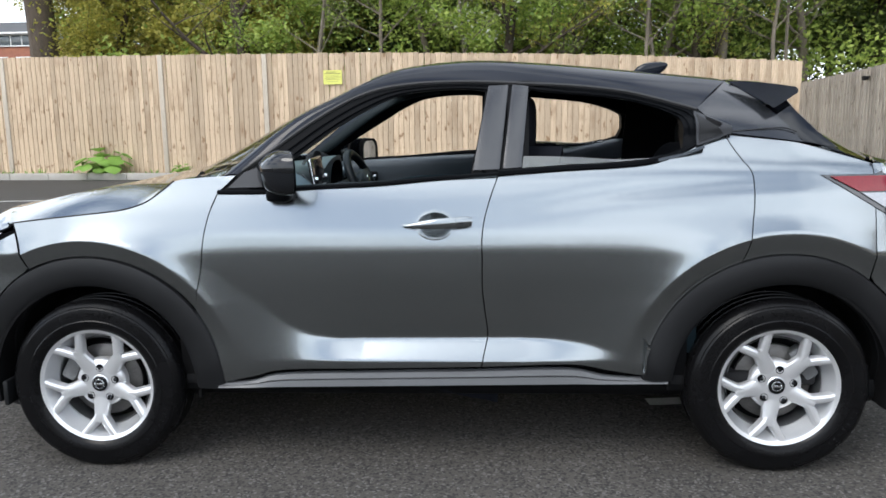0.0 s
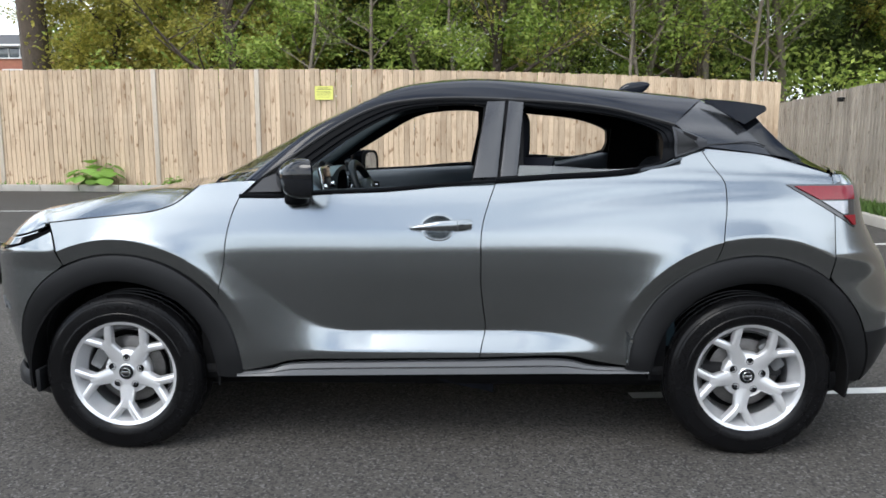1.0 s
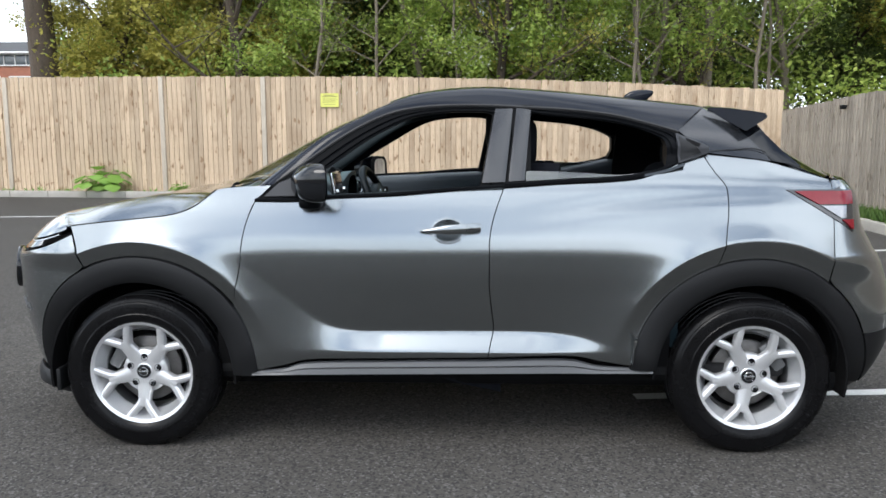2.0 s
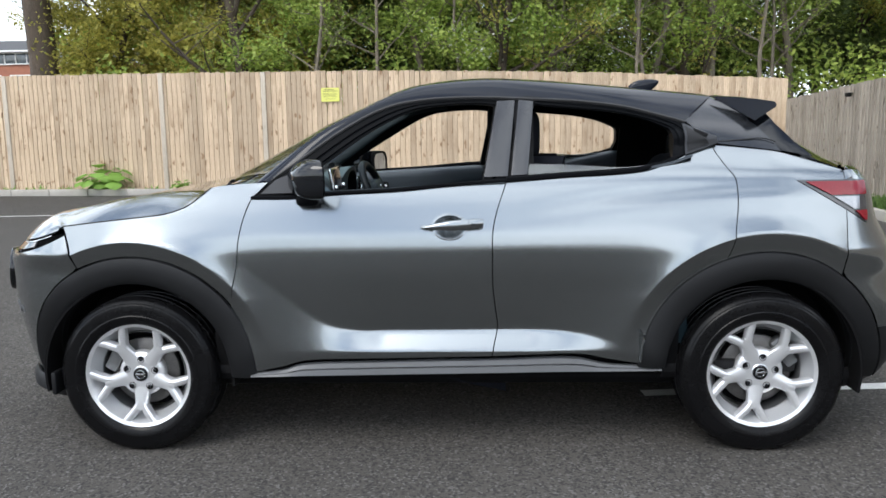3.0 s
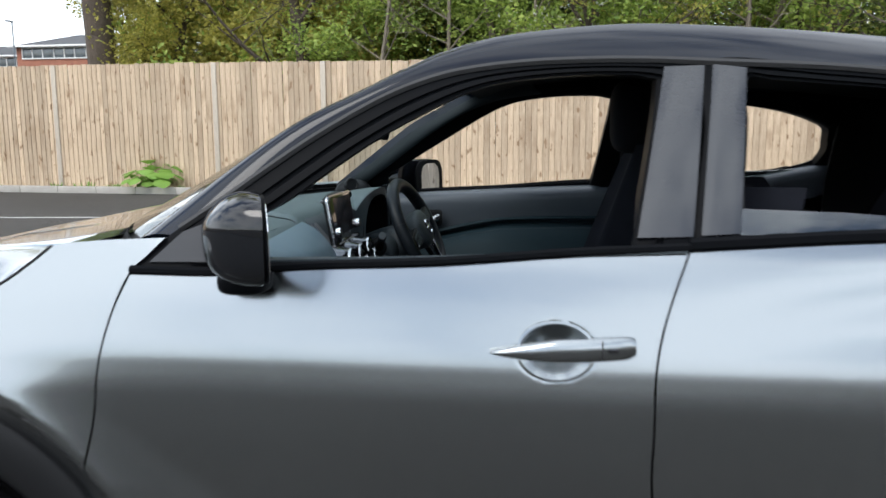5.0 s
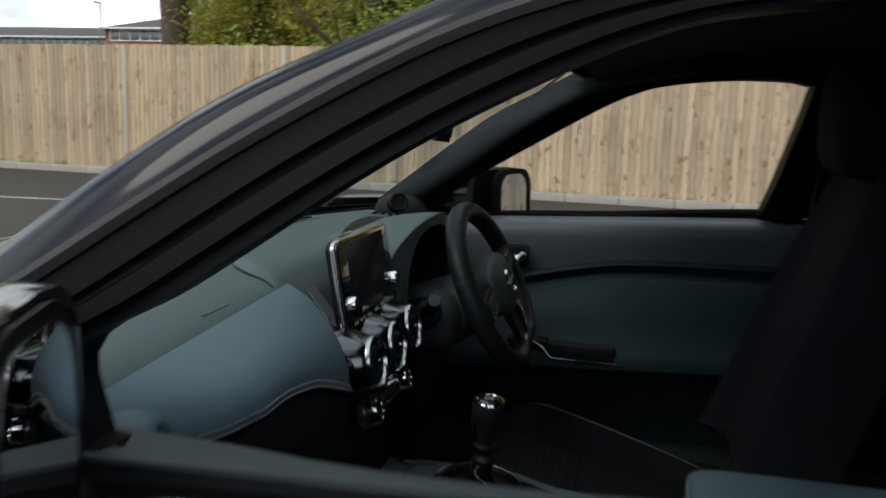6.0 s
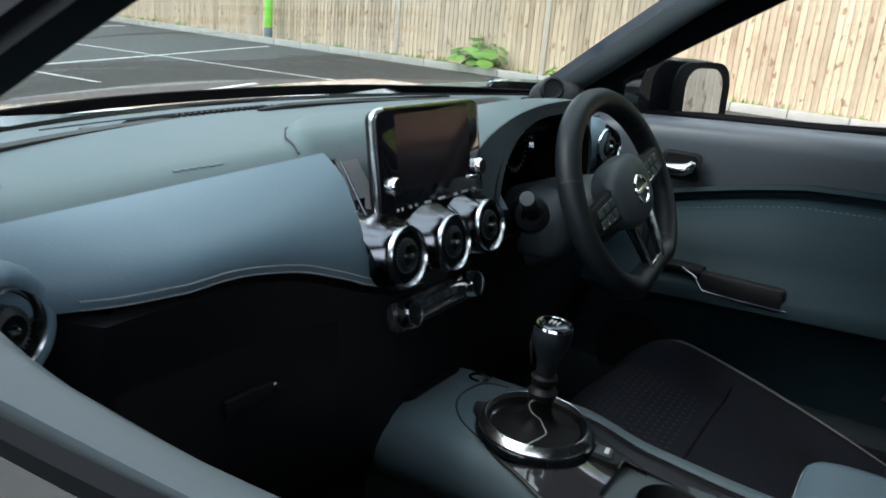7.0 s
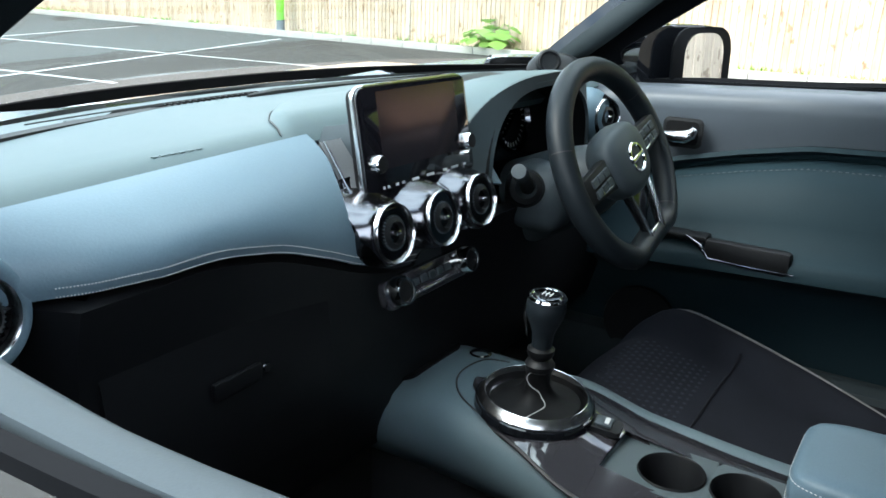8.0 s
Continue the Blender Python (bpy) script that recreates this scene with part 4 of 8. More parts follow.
def wheel_at(ax, side):
    w = empty_part("wheel", car, "silver alloy wheel with five forked spokes and a black tyre")
    w.location = (ax, side * 0.775, HUB_Z)
    w.rotation_euler = (radians(90 if side < 0 else -90), 0, radians(0))
    def put(name, bm, material, label="", sharp=35):
        if name not in ("tyre", "tread_rib", "sidewall_lettering"):
            for v in bm.verts:
                v.co.x, v.co.y = v.co.x * 1.055, v.co.y * 1.055
        return part(name, bm, material, w, label, sharp)
    h = 0.107
    tyre = [(0.206, -0.085), (0.215, -0.10), (0.26, -0.112), (0.305, -0.108), (0.327, -0.095), (0.340, -0.075)]
    for g in (-0.048, 0.0, 0.048):
        tyre += [(0.342, g - 0.0105), (0.342, g - 0.008), (0.333, g - 0.006), (0.333, g + 0.006), (0.342, g + 0.008)]
    tyre += [(0.340, 0.075), (0.334, 0.088), (0.327, 0.095), (0.318, 0.103), (0.314, 0.103), (0.308, 0.108), (0.285, 0.1115), (0.262, 0.112), (0.258, 0.1145), (0.240, 0.112), (0.226, 0.106), (0.216, 0.098), (0.208, 0.088)]
    tyre = [(0.340 - (0.340 - r) * 0.91 if r < 0.34 else r, z) for r, z in tyre]
    put("tyre", lathe(tyre, segs=96), M["rubber"], "black rubber tyre with moulded sidewall", 25)
    bm = None
    for k in range(72):
        a = 2 * math.pi * k / 72
        m = Matrix.Rotation(a, 4, "Z") @ Matrix.Translation((0.3285, 0, 0.084)) @ Matrix.Rotation(radians(-35), 4, "Y")
        bm = box(0, 0, 0, 0.010, 0.016, 0.030, 0.002, m, 1, bm)
    put("tread_rib", bm, M["rubber"])
    rim = [(0.205, -0.09), (0.198, -0.06), (0.178, -0.02), (0.176, 0.03), (0.196, 0.066), (0.199, 0.082), (0.203, 0.092), (0.214, 0.098), (0.223, 0.101), (0.2255, 0.097), (0.216, 0.088)]
    put("rim", lathe(rim, segs=72), M["alloy"], "silver alloy rim", 30)
    put("barrel", lathe([(0.174, -0.085), (0.172, 0.03), (0.170, 0.03), (0.170, -0.085)], segs=48), M["alloy_dark"])
    hub = [(0.0, 0.070), (0.030, 0.070), (0.034, 0.066), (0.052, 0.069), (0.072, 0.066), (0.086, 0.061), (0.093, 0.054), (0.096, 0.040), (0.094, 0.02), (0.0, 0.02)]
    put("hub", lathe(hub, segs=60), M["alloy"])
    turn0 = -93.0 if ax < 1 else -98.5

    def rib(path, bm):
        """A ridged bar along (x, y, z, width) points."""
        sec = [(-0.50, -0.034), (-0.49, -0.012), (-0.40, -0.0045), (-0.15, 0.0), (0.15, 0.0), (0.40, -0.0045), (0.49, -0.012), (0.50, -0.034)]
        b = bmesh.new()
        rings = []
        for i, (x, y, z, wd) in enumerate(path):
            p, q = path[max(i - 1, 0)], path[min(i + 1, len(path) - 1)]
            d = Vector((q[0] - p[0], q[1] - p[1])).normalized()
            rings.append([b.verts.new((x - d.y * k * wd, y + d.x * k * wd, z + e)) for k, e in sec])
        for A, B in zip(rings, rings[1:]):
            for i in range(8):
                b.faces.new((A[i], A[(i + 1) % 8], B[(i + 1) % 8], B[i]))
        b.faces.new(rings[0][::-1])
        b.faces.new(rings[-1])
        return join(bm, b)

    for k in range(5):
        a = radians(turn0 + 72 * k)

        def pol(r, da, z, wd):
            return (r * math.cos(a + radians(da)), r * math.sin(a + radians(da)), z, wd)
        bm = rib([pol(0.040, 0, 0.067, 0.070), pol(0.070, 0, 0.071, 0.068), pol(0.095, 0, 0.076, 0.058), pol(0.118, 0, 0.080, 0.053), pol(0.138, 0, 0.083, 0.053), pol(0.150, 0, 0.084, 0.040)], None)
        for sgn in (-1, 1):
            bm = rib([pol(0.118, 4.0 * sgn, 0.0795, 0.024), pol(0.140, 5.6 * sgn, 0.0833, 0.033), pol(0.160, 9.4 * sgn, 0.0865, 0.034), pol(0.188, 14.0 * sgn, 0.090, 0.032), pol(0.214, 17.4 * sgn, 0.0935, 0.031)], bm)
        put("spoke", bm, M["alloy"], sharp=24)
    for k in range(5):
        a = radians(turn0 + 36 + 72 * k)
        m = Matrix.Translation((0.0605 * math.cos(a), 0.0605 * math.sin(a), 0.0665))
        # shallow black disc: the shade down the nut's well is in its colour
        put("nut_well", lathe([(0.0145, 0.0005), (0.0145, 0.0025), (0.0122, 0.0025), (0.012, 0.001), (0.0, 0.001)], m, 18), M["void"])
        put("wheel_nut", lathe([(0.0085, -0.004), (0.0085, 0.003), (0.006, 0.0065), (0, 0.0065)], m, 6), M["dark_chrome"])
    bm = None
    for k in range(10):
        if k == 4:
            continue
        m = Matrix.Rotation(radians((112 if ax < 1 else 118) - 4.2 * k), 4, "Z") @ Matrix.Translation((0.2915, 0, 0.1125))
        bm = box(0, 0, 0, 0.016, 0.010 if k % 3 else 0.006, 0.0028, 0.0008, m, 1, bm)
    for k in range(9):
        m = Matrix.Rotation(radians(-8 - 5.0 * k), 4, "Z") @ Matrix.Translation((0.2915, 0, 0.1125))
        bm = box(0, 0, 0, 0.014, 0.010 if k % 2 else 0.006, 0.0028, 0.0008, m, 1, bm)
    tagged(put("sidewall_lettering", bm, M["rubber"]), kind="stuff")
    put("centre_cap", lathe([(0.030, 0.069), (0.029, 0.074), (0.024, 0.076), (0, 0.0765)], segs=32), M["gloss_black"])
    put("cap_emblem", loop_tube([(0.017 * math.cos(q), 0.017 * math.sin(q), 0.077) for q in np.linspace(0, 2 * math.pi, 25)[:-1]], 0.0022, 6), M["chrome"])
    put("cap_bar", box(0, 0, 0.077, 0.040, 0.008, 0.003, 0.001), M["chrome"])
    put("brake_disc", lathe([(0.06, 0.02), (0.065, 0.022), (0.138, 0.010), (0.140, 0.008), (0.140, -0.012), (0.06, -0.012)], segs=48), M["disc"])
    m = Matrix.Rotation(radians(35 if ax > 1 else 150), 4, "Z")
    put("brake_caliper", box(0.128, 0, 0.012, 0.055, 0.13, 0.055, 0.012, m), M["alloy_dark"])
    put("back_plate", lathe([(0.0, -0.04), (0.165, -0.04), (0.165, -0.05), (0.0, -0.05)], segs=32), M["void"])


for ax in AXLES:
    for side in (-1, 1):
        wheel_at(ax, side)

# lamps
for side in (-1, 1):
    tl = empty_part("tail_lamp", car, "red and clear wraparound tail lamp")
    for name, q, m, o in (("smoke_edge", [(2.752, 1.137), (3.040, 0.962), (3.040, 1.135), (2.98, 1.137)], M["smoke_lens"], 0.004),
                          ("red_upper", [(2.782, 1.131), (2.882, 1.077), (3.038, 1.077), (3.038, 1.131)], M["red_lens"], 0.010),
                          ("clear_middle", [(2.892, 1.071), (2.975, 1.020), (3.000, 1.020), (3.000, 1.071)], M["clear_lens"], 0.010),
                          ("red_lower", [(2.982, 1.014), (3.028, 0.974), (3.038, 0.974), (3.038, 1.014)], M["red_lens"], 0.010)):
        P2 = coons([q[0], q[1]], [q[3], q[2]], [q[0], q[3]], [q[1], q[2]], 12, 8)
        P = np.zeros((13, 9, 3))
        for i in range(13):
            for j in range(9):
                P[i, j] = (P2[i, j, 0] + o * 0.5, side * (side_y(P2[i, j, 0], P2[i, j, 1]) + o), P2[i, j, 1])
        part(name, shell(P, 0.012), m, tl)
    # slim day lamp under the bonnet's edge and round main lamp below
    dl = empty_part("day_lamp", car, "slim clear daytime lamp under the bonnet edge")
    for name, a0, a1, f0, f1, o, m in (("lens", 0.40, 0.92, 0.12, 0.62, 0.000, M["smoke_lens"]), ("amber_tip", 0.80, 0.95, 0.10, 0.70, 0.002, M["amber_lens"]), ("chrome_line", 0.16, 0.95, 0.02, 0.10, 0.002, M["satin_chrome"])):
        P = np.zeros((15, 4, 3))
        for i, a in enumerate(np.linspace(a0, a1, 15)):
            hi_ = np.array(end_point(a, 0.966 - 0.065 * brow(a), nose_start, nose_end))
            lo_ = np.array(end_point(a, 0.945 - 0.10 * brow(a), nose_start, nose_end))
            for j, k in enumerate(np.linspace(f0, f1, 4)):
                q = hi_ + (lo_ - hi_) * k
                P[i, j] = (q[0] + 0.004 - o, -side * q[1], q[2] - 0.004)
        part(name, shell(P, 0.01), m, dl)
    hl = empty_part("headlamp", car, "round headlamp set in the bumper")
    h0, h1 = Vector(end_point(0.95, 0.745, nose_start, nose_end)), Vector(end_point(1.05, 0.745, nose_start, nose_end))
    tn = (h1 - h0).normalized()
    hx, hy, hn = (h0.x + h1.x) / 2, (h0.y + h1.y) / 2, Vector((-abs(tn.y), -abs(tn.x), 0.08))
    m = facing((hx, -side * hy, 0.745), (0, 1, 0), (hn.x, -side * hn.y, hn.z))
    part("bezel", lathe([(0.100, -0.03), (0.100, 0.008), (0.094, 0.014), (0.086, 0.010), (0.084, -0.02)], m, 40), M["gloss_black"], hl)
    part("reflector", lathe([(0.086, 0.002), (0.06, -0.014), (0.03, -0.010), (0.0, 0.0)], m, 32), M["satin_chrome"], hl)
    part("lens", lathe([(0.087, 0.008), (0.06, 0.016), (0.0, 0.019)], m, 32), M["side_glass"], hl)
    zig = []
    for q, z in ((0.60, 0.580), (0.63, 0.612), (0.68, 0.580), (0.73, 0.628)):
        e = end_point(q, z, nose_start, nose_end)
        zig.append((e[0] - 0.002, -side * (e[1] - 0.002), z))
    bm = tube(zig[::-1], 0.003, 6)
    part("lamp_marker", bm, M["sill"], hl)
grille = across([(-0.65, 0.34, 0.83, -0.785, 0.83), (-0.72, 0.30, 0.70, -0.805, 0.70), (-0.70, 0.22, 0.50, -0.785, 0.50)], 21)
part("grille", shell(grille, 0.02), M["gloss_black"], car, "gloss black front grille")

# door mirrors
for side in (-1, 1):
    mr = empty_part("door_mirror", car, "gloss black door mirror")
    mr.location = (0.02, 0, -0.028) if side > 0 else (0, 0, 0)
    ox = -0.018
    sh = blob((0.810, side * 0.918, 1.170), (0.077, 0.098, 0.082), 0.62, 0.42, nu=36, nv=24)
    for v in sh.verts:
        f = (v.co.x - 0.816) / 0.073
        v.co.z = 1.172 + (v.co.z - 1.172) * (1 - (0.42 if v.co.z > 1.172 else 0.18) * max(-f, 0) ** 1.6)
        v.co.y = side * (abs(v.co.y) - 0.03 * max(-f, 0) ** 1.5 * (abs(v.co.y) - 0.83) / 0.17)
        v.co.x = min(v.co.x, 0.862 + ox)
    for v in sh.verts:
        v.co.x += 0.42 * (abs(v.co.y) - 0.985)
    low = sh.copy()
    for b2, keep_top in ((sh, True), (low, False)):
        bmesh.ops.bisect_plane(b2, geom=b2.verts[:] + b2.edges[:] + b2.faces[:], plane_co=(0, 0, 1.166), plane_no=(0.10, 0, 1), clear_inner=keep_top, clear_outer=not keep_top)
    for v in low.verts:
        v.co.y = side * (0.925 + (abs(v.co.y) - 0.925) * 0.975)
        v.co.x = 0.79 + (v.co.x - 0.79) * 0.975
    if side > 0:
        for b2 in (sh, low):
            for v in b2.verts:
                v.co.x = 0.844 + (v.co.x - 0.844) * 1.75
                v.co.y = 0.931 + (v.co.y - 0.931) * 1.22
                v.co.z = 1.172 + (v.co.z - 1.172) * 1.12
    part("mirror_cap", sh, M["gloss_black"], mr, "gloss black mirror cap")
    part("mirror_body", low, M["satin_black"], mr)
    foot = blob((0.765, side * 0.865, 1.082), (0.048, 0.05, 0.026), 0.6, 0.6)
    part("mirror_foot", foot, M["satin_black"], mr)
    gl = prism([(x, y) for x, y in rrect(0.136, 0.146 if side > 0 else 0.132, 0.045)], 0.004, facing((0.847 + ox, side * 0.933, 1.170), (0, 1, 0), (0.92, -side * 0.385, 0.02)))
    part("mirror_rim", prism(rrect(0.204 if side > 0 else 0.166, 0.172 if side > 0 else 0.152, 0.05), 0.006, facing((0.842 + ox, side * 0.931, 1.170), (0, 1, 0), (0.92, -side * 0.385, 0.02)), 0.002), M["satin_black"], mr)
    part("mirror_glass", gl, M["mirror"], mr, "mirror glass")
    # sail panel ahead of the window
    q1, q2 = ((0.762, 1.112), (0.728, 1.205)) if side < 0 else ((0.722, 1.112), (0.692, 1.185))
    P2 = coons([(0.56, 1.108), q1], [(0.62, 1.165), q2], [(0.56, 1.108), (0.62, 1.165)], [q1, q2], 10, 10)
    P = np.stack([P2[..., 0], side * (gy(P2[..., 0], P2[..., 1]) + 0.010), P2[..., 1]], 2)
    part("sail_panel", shell(P, 0.012), M["sail"], doors["front_door", side])

# outside door handles
for side in (-1, 1):
    P = []
    for k in range(25):
        t = k / 24
        x = 1.228 + 0.255 * t
        z = 0.968 + 0.014 * t
        hz = 0.0035 + 0.0175 * min(1, (t / 0.45)) ** 0.8 - 0.006 * max(0, (t - 0.93) / 0.07) ** 2
        y = 0.899 + 0.016 * math.sin(math.pi * min(1, t * 1.02)) ** 0.5
        P.append([(x, side * (y + 0.012 * math.cos(q)), z + hz * math.sin(q)) for q in np.linspace(0, 2 * math.pi, 17)])
    bm = grid_bm(np.array(P))
    bmesh.ops.remove_doubles(bm, verts=bm.verts, dist=1e-5)
    bmesh.ops.holes_fill(bm, edges=[e for e in bm.edges if e.is_boundary])
    cup = np.zeros((13, 49, 3))
    for i, r in enumerate(np.linspace(0.02, 1.16, 13)):
        for j, q in enumerate(np.linspace(0, 2 * math.pi, 49)):
            cx, cz = 1.345 + 0.062 * r * math.cos(q), 0.965 + 0.046 * r * math.sin(q)
            cup[i, j] = (cx, side * (float(half(cx, cz)) + 0.0006 + 0.0026 * max(0.0, 1 - (r / 1.16) ** 8)), cz)
    part("handle_cup", shell(cup, 0.002, (1.345, 0, 0.965)), M["paint"], doors["front_door", side], "hollow grey cup behind the pull handle")
    part("handle_bar", bm, M["paint"], doors["front_door", side], "grey painted pull handle")
    part("keyhole_mark", box(1.443, side * 0.9255, 0.981, 0.016, 0.003, 0.008, 0.001), M["dark_chrome"], doors["front_door", side])
    part("handle_seam", box(1.425, side * 0.923, 0.979, 0.0015, 0.006, 0.036, 0.0), M["seal"], doors["front_door", side])

# ---- cabin ----
dash = empty_part("dashboard", car, "blue-grey padded dashboard with pale stitching and chrome vents")
YD = np.linspace(-0.715, 0.715, 61)


def stitch_z(y):
    return pchip([-0.72, -0.65, -0.5, -0.4, -0.31, -0.25, -0.19, -0.12], [1.036, 1.036, 1.036, 1.022, 0.992, 0.968, 0.950, 0.940], y)


def pad_bulge(y):
    """How far the passenger pad swells; it falls back beside the end vent."""
    return float(np.interp(y, [-0.72, -0.66, -0.60, -0.54], [0.42, 0.56, 0.86, 1.0]))


def crest(y):
    """How the dash's crest moves forward and down towards the passenger's door."""
    return float(np.interp(y, [-0.72, -0.22, 0.1, 0.4], [0.010, -0.010, -0.008, 0.0])), float(np.interp(y, [-0.72, -0.22, 0.1, 0.4], [-0.007, 0.004, 0.003, 0.0]))


P = np.zeros((61, 9, 3))
for i, y in enumerate(YD):
    cdx, cdz = crest(y)
    bow = 0.17 * (1 - (y / 0.72) ** 2)
    for j, (x, z) in enumerate(((0.42, 1.106), (0.44, 1.114), (0.50, 1.118), (0.55, 1.119), (0.60, 1.120), (0.64, 1.120), (0.665, 1.117), (0.680, 1.110), (0.690, 1.100))):
        k = max(0, 1 - j / 4)
        w = min(1.0, max(0.0, (j - 2) / 4))
        P[i, j] = (x - bow * k + cdx * w, y, z + cdz * w)
part("dash_top", shell(P, 0.02, (0.6, 0, 0.9)), M["dash_soft"], dash, "soft grey dash top", 60)
# passenger pad
ys = np.linspace(-0.715, -0.225, 41)
P = np.zeros((41, 15, 3))
for i, y in enumerate(ys):
    for j, t in enumerate(np.linspace(0, 1, 15)):
        y1 = float(np.interp(t, [0, 0.25, 0.38, 0.55, 0.75, 0.88, 0.97, 1], [-0.220, -0.237, -0.251, -0.261, -0.262, -0.244, -0.205, -0.15]))
        y = -0.722 + (ys[i] + 0.715) / 0.49 * (y1 + 0.722)
        zl = float(stitch_z(y))
        k = pad_bulge(y)
        th = radians(118) * (0.18 + 0.82 * t)
        cdx, cdz = crest(y)
        x = 0.684 + cdx * (1 - t) + 0.112 * k * (math.sin(th) - math.sin(radians(21.2)) * (1 - t))
        z = 1.110 + (zl - 1.110) * (math.cos(radians(21.24)) - math.cos(th)) / (math.cos(radians(21.24)) - math.cos(radians(118)))
        P[i, j] = (x, y, z + cdz * (1 - t))
part("passenger_pad", shell(P, 0.02, (0.6, -0.4, 0.9)), M["dash_leather"], dash, "blue-grey leatherette pad with double stitching", 60)
for dz, dx in ((0.010, 0.0015), (0.002, 0.001)):
    bm = None
    run = resample([(0.687 + 0.099 * pad_bulge(y) + dx, y, float(stitch_z(y)) + dz) for y in np.linspace(-0.630, -0.13, 40)], 360)
    for k in range(0, 359, 2):
        bm = tube([run[k], run[k + 1] * 0.85 + run[k] * 0.15], 0.0007, 4, True, bm)
    part("stitching", bm, M["thread"], dash)
# lower dash: glove box and fascia
P = np.zeros((61, 6, 3))
for i, y in enumerate(YD):
    zl = float(stitch_z(min(y, -0.12))) - 0.012 if y < -0.1 else 0.95
    for j, (x, f) in enumerate(((0.775, 0.0), (0.762, 0.10), (0.752, 0.35), (0.748, 0.65), (0.72, 0.9), (0.60, 1.0))):
        P[i, j] = (x - (0.05 if y < -0.625 else 0.0), y, zl + (0.60 - zl) * f)
part("lower_dash", shell(P, 0.02, (0.5, 0, 0.9)), M["hard_black"], dash, "black lower dash", 60)
P = np.zeros((20, 8, 3))
for i, y in enumerate(np.linspace(-0.60, -0.285, 20)):
    for j, f in enumerate(np.linspace(0, 1, 8)):
        P[i, j] = (0.757 + 0.012 * math.sin(math.pi * f), y, 0.955 - 0.20 * f - 0.02 * (y + 0.6))
part("glovebox_lid", shell(P, 0.01, (0.5, -0.4, 0.9)), M["hard_black"], dash, "black glovebox lid")
part("glovebox_latch", box(0.771, -0.445, 0.885, 0.008, 0.07, 0.022, 0.004), M["hard_black"], dash)
part("glovebox_lock", lathe([(0.006, 0.0), (0.005, 0.002), (0, 0.002)], facing((0.775, -0.405, 0.888), (0, 1, 0), (1, 0, 0.1)), 16), M["dark_chrome"], dash)
# defroster slots as black bars that carry the openings' shade; airbag mark
for y0, y1, lead in ((-0.21, 0.02, 0.10), (0.06, 0.50, 0.0)):
    n = int((y1 - y0) / 0.0125)
    for k in range(n):
        y = y0 + (k + 0.5) * (y1 - y0) / n
        x = 0.475 - 0.17 * (1 - (y / 0.72) ** 2) * 0.62
        part("defroster_slot", box(x, y, 1.1165, 0.013, 0.005, 0.006, 0.0), M["void"], dash)
    if lead:
        ln = [(0.478 - 0.17 * (1 - (y / 0.72) ** 2) * 0.62, y, 1.1150) for y in np.linspace(y0 - lead, y0, 8)]
        part("defroster_opening", tube(ln, [0.002] + [0.006] * 7, 6), M["void"], dash)
    ln = [(0.455 - 0.17 * (1 - (y / 0.72) ** 2) * 0.66, y, 1.1155) for y in np.linspace(y0 - 2.1 * lead, y1, 16)]
    part("defroster_line", tube(ln, 0.0015, 5), M["seal"], dash)
part("sun_sensor", lathe([(0.016, 0.0), (0.014, 0.004), (0, 0.006)], Matrix.Translation((0.405, -0.365, 1.114)), 20), M["hard_grey"], dash)
bm = None
for k in range(6):
    bm = box(0.662, -0.445 + 0.012 * k, 1.1175 + crest(-0.41)[1] * 0.75, 0.004, 0.008, 0.0006, 0.0, Matrix(), 1, bm)
part("embossed_mark", bm, M["dash_soft"], dash)
# low hump over the middle of the dash
hump = np.zeros((33, 15, 3))
for i, u in enumerate(np.linspace(0, 1, 33)):
    for j, v in enumerate(np.linspace(0, 1, 15)):
        x = 0.500 + 0.190 * v
        yl = float(np.interp(x, [0.50, 0.515, 0.562, 0.62, 0.69], [0.0, -0.075, -0.165, -0.225, -0.268]))
        y = yl + (0.12 - yl) * u
        e = min(1.0, u * (0.12 - yl) / 0.022) ** 0.6 * min(1.0, v / 0.18 + 0.15) ** 0.6 * min(1.0, (1 - u) / 0.1) ** 0.6
        z0 = float(np.interp(x, [0.44, 0.50, 0.55, 0.60, 0.64, 0.665, 0.680, 0.690], [1.114, 1.118, 1.119, 1.120, 1.120, 1.117, 1.110, 1.100]))
        hump[i, j] = (x + crest(y)[0] * v, y, z0 + crest(y)[1] * min(1.0, 0.4 + v) + 0.0008 + 0.011 * e * (1 - max(0, (v - 0.7) / 0.3) ** 2))
part("dash_hump", shell(hump, 0.01, (0.6, 0, 0.9)), M["dash_soft"], dash, "raised grey panel on the dash top", 60)
part("hump_groove", tube([hump[0, j] + np.array((0, -0.001, 0.001)) for j in range(14)], 0.0012, 5), M["seal"], dash)

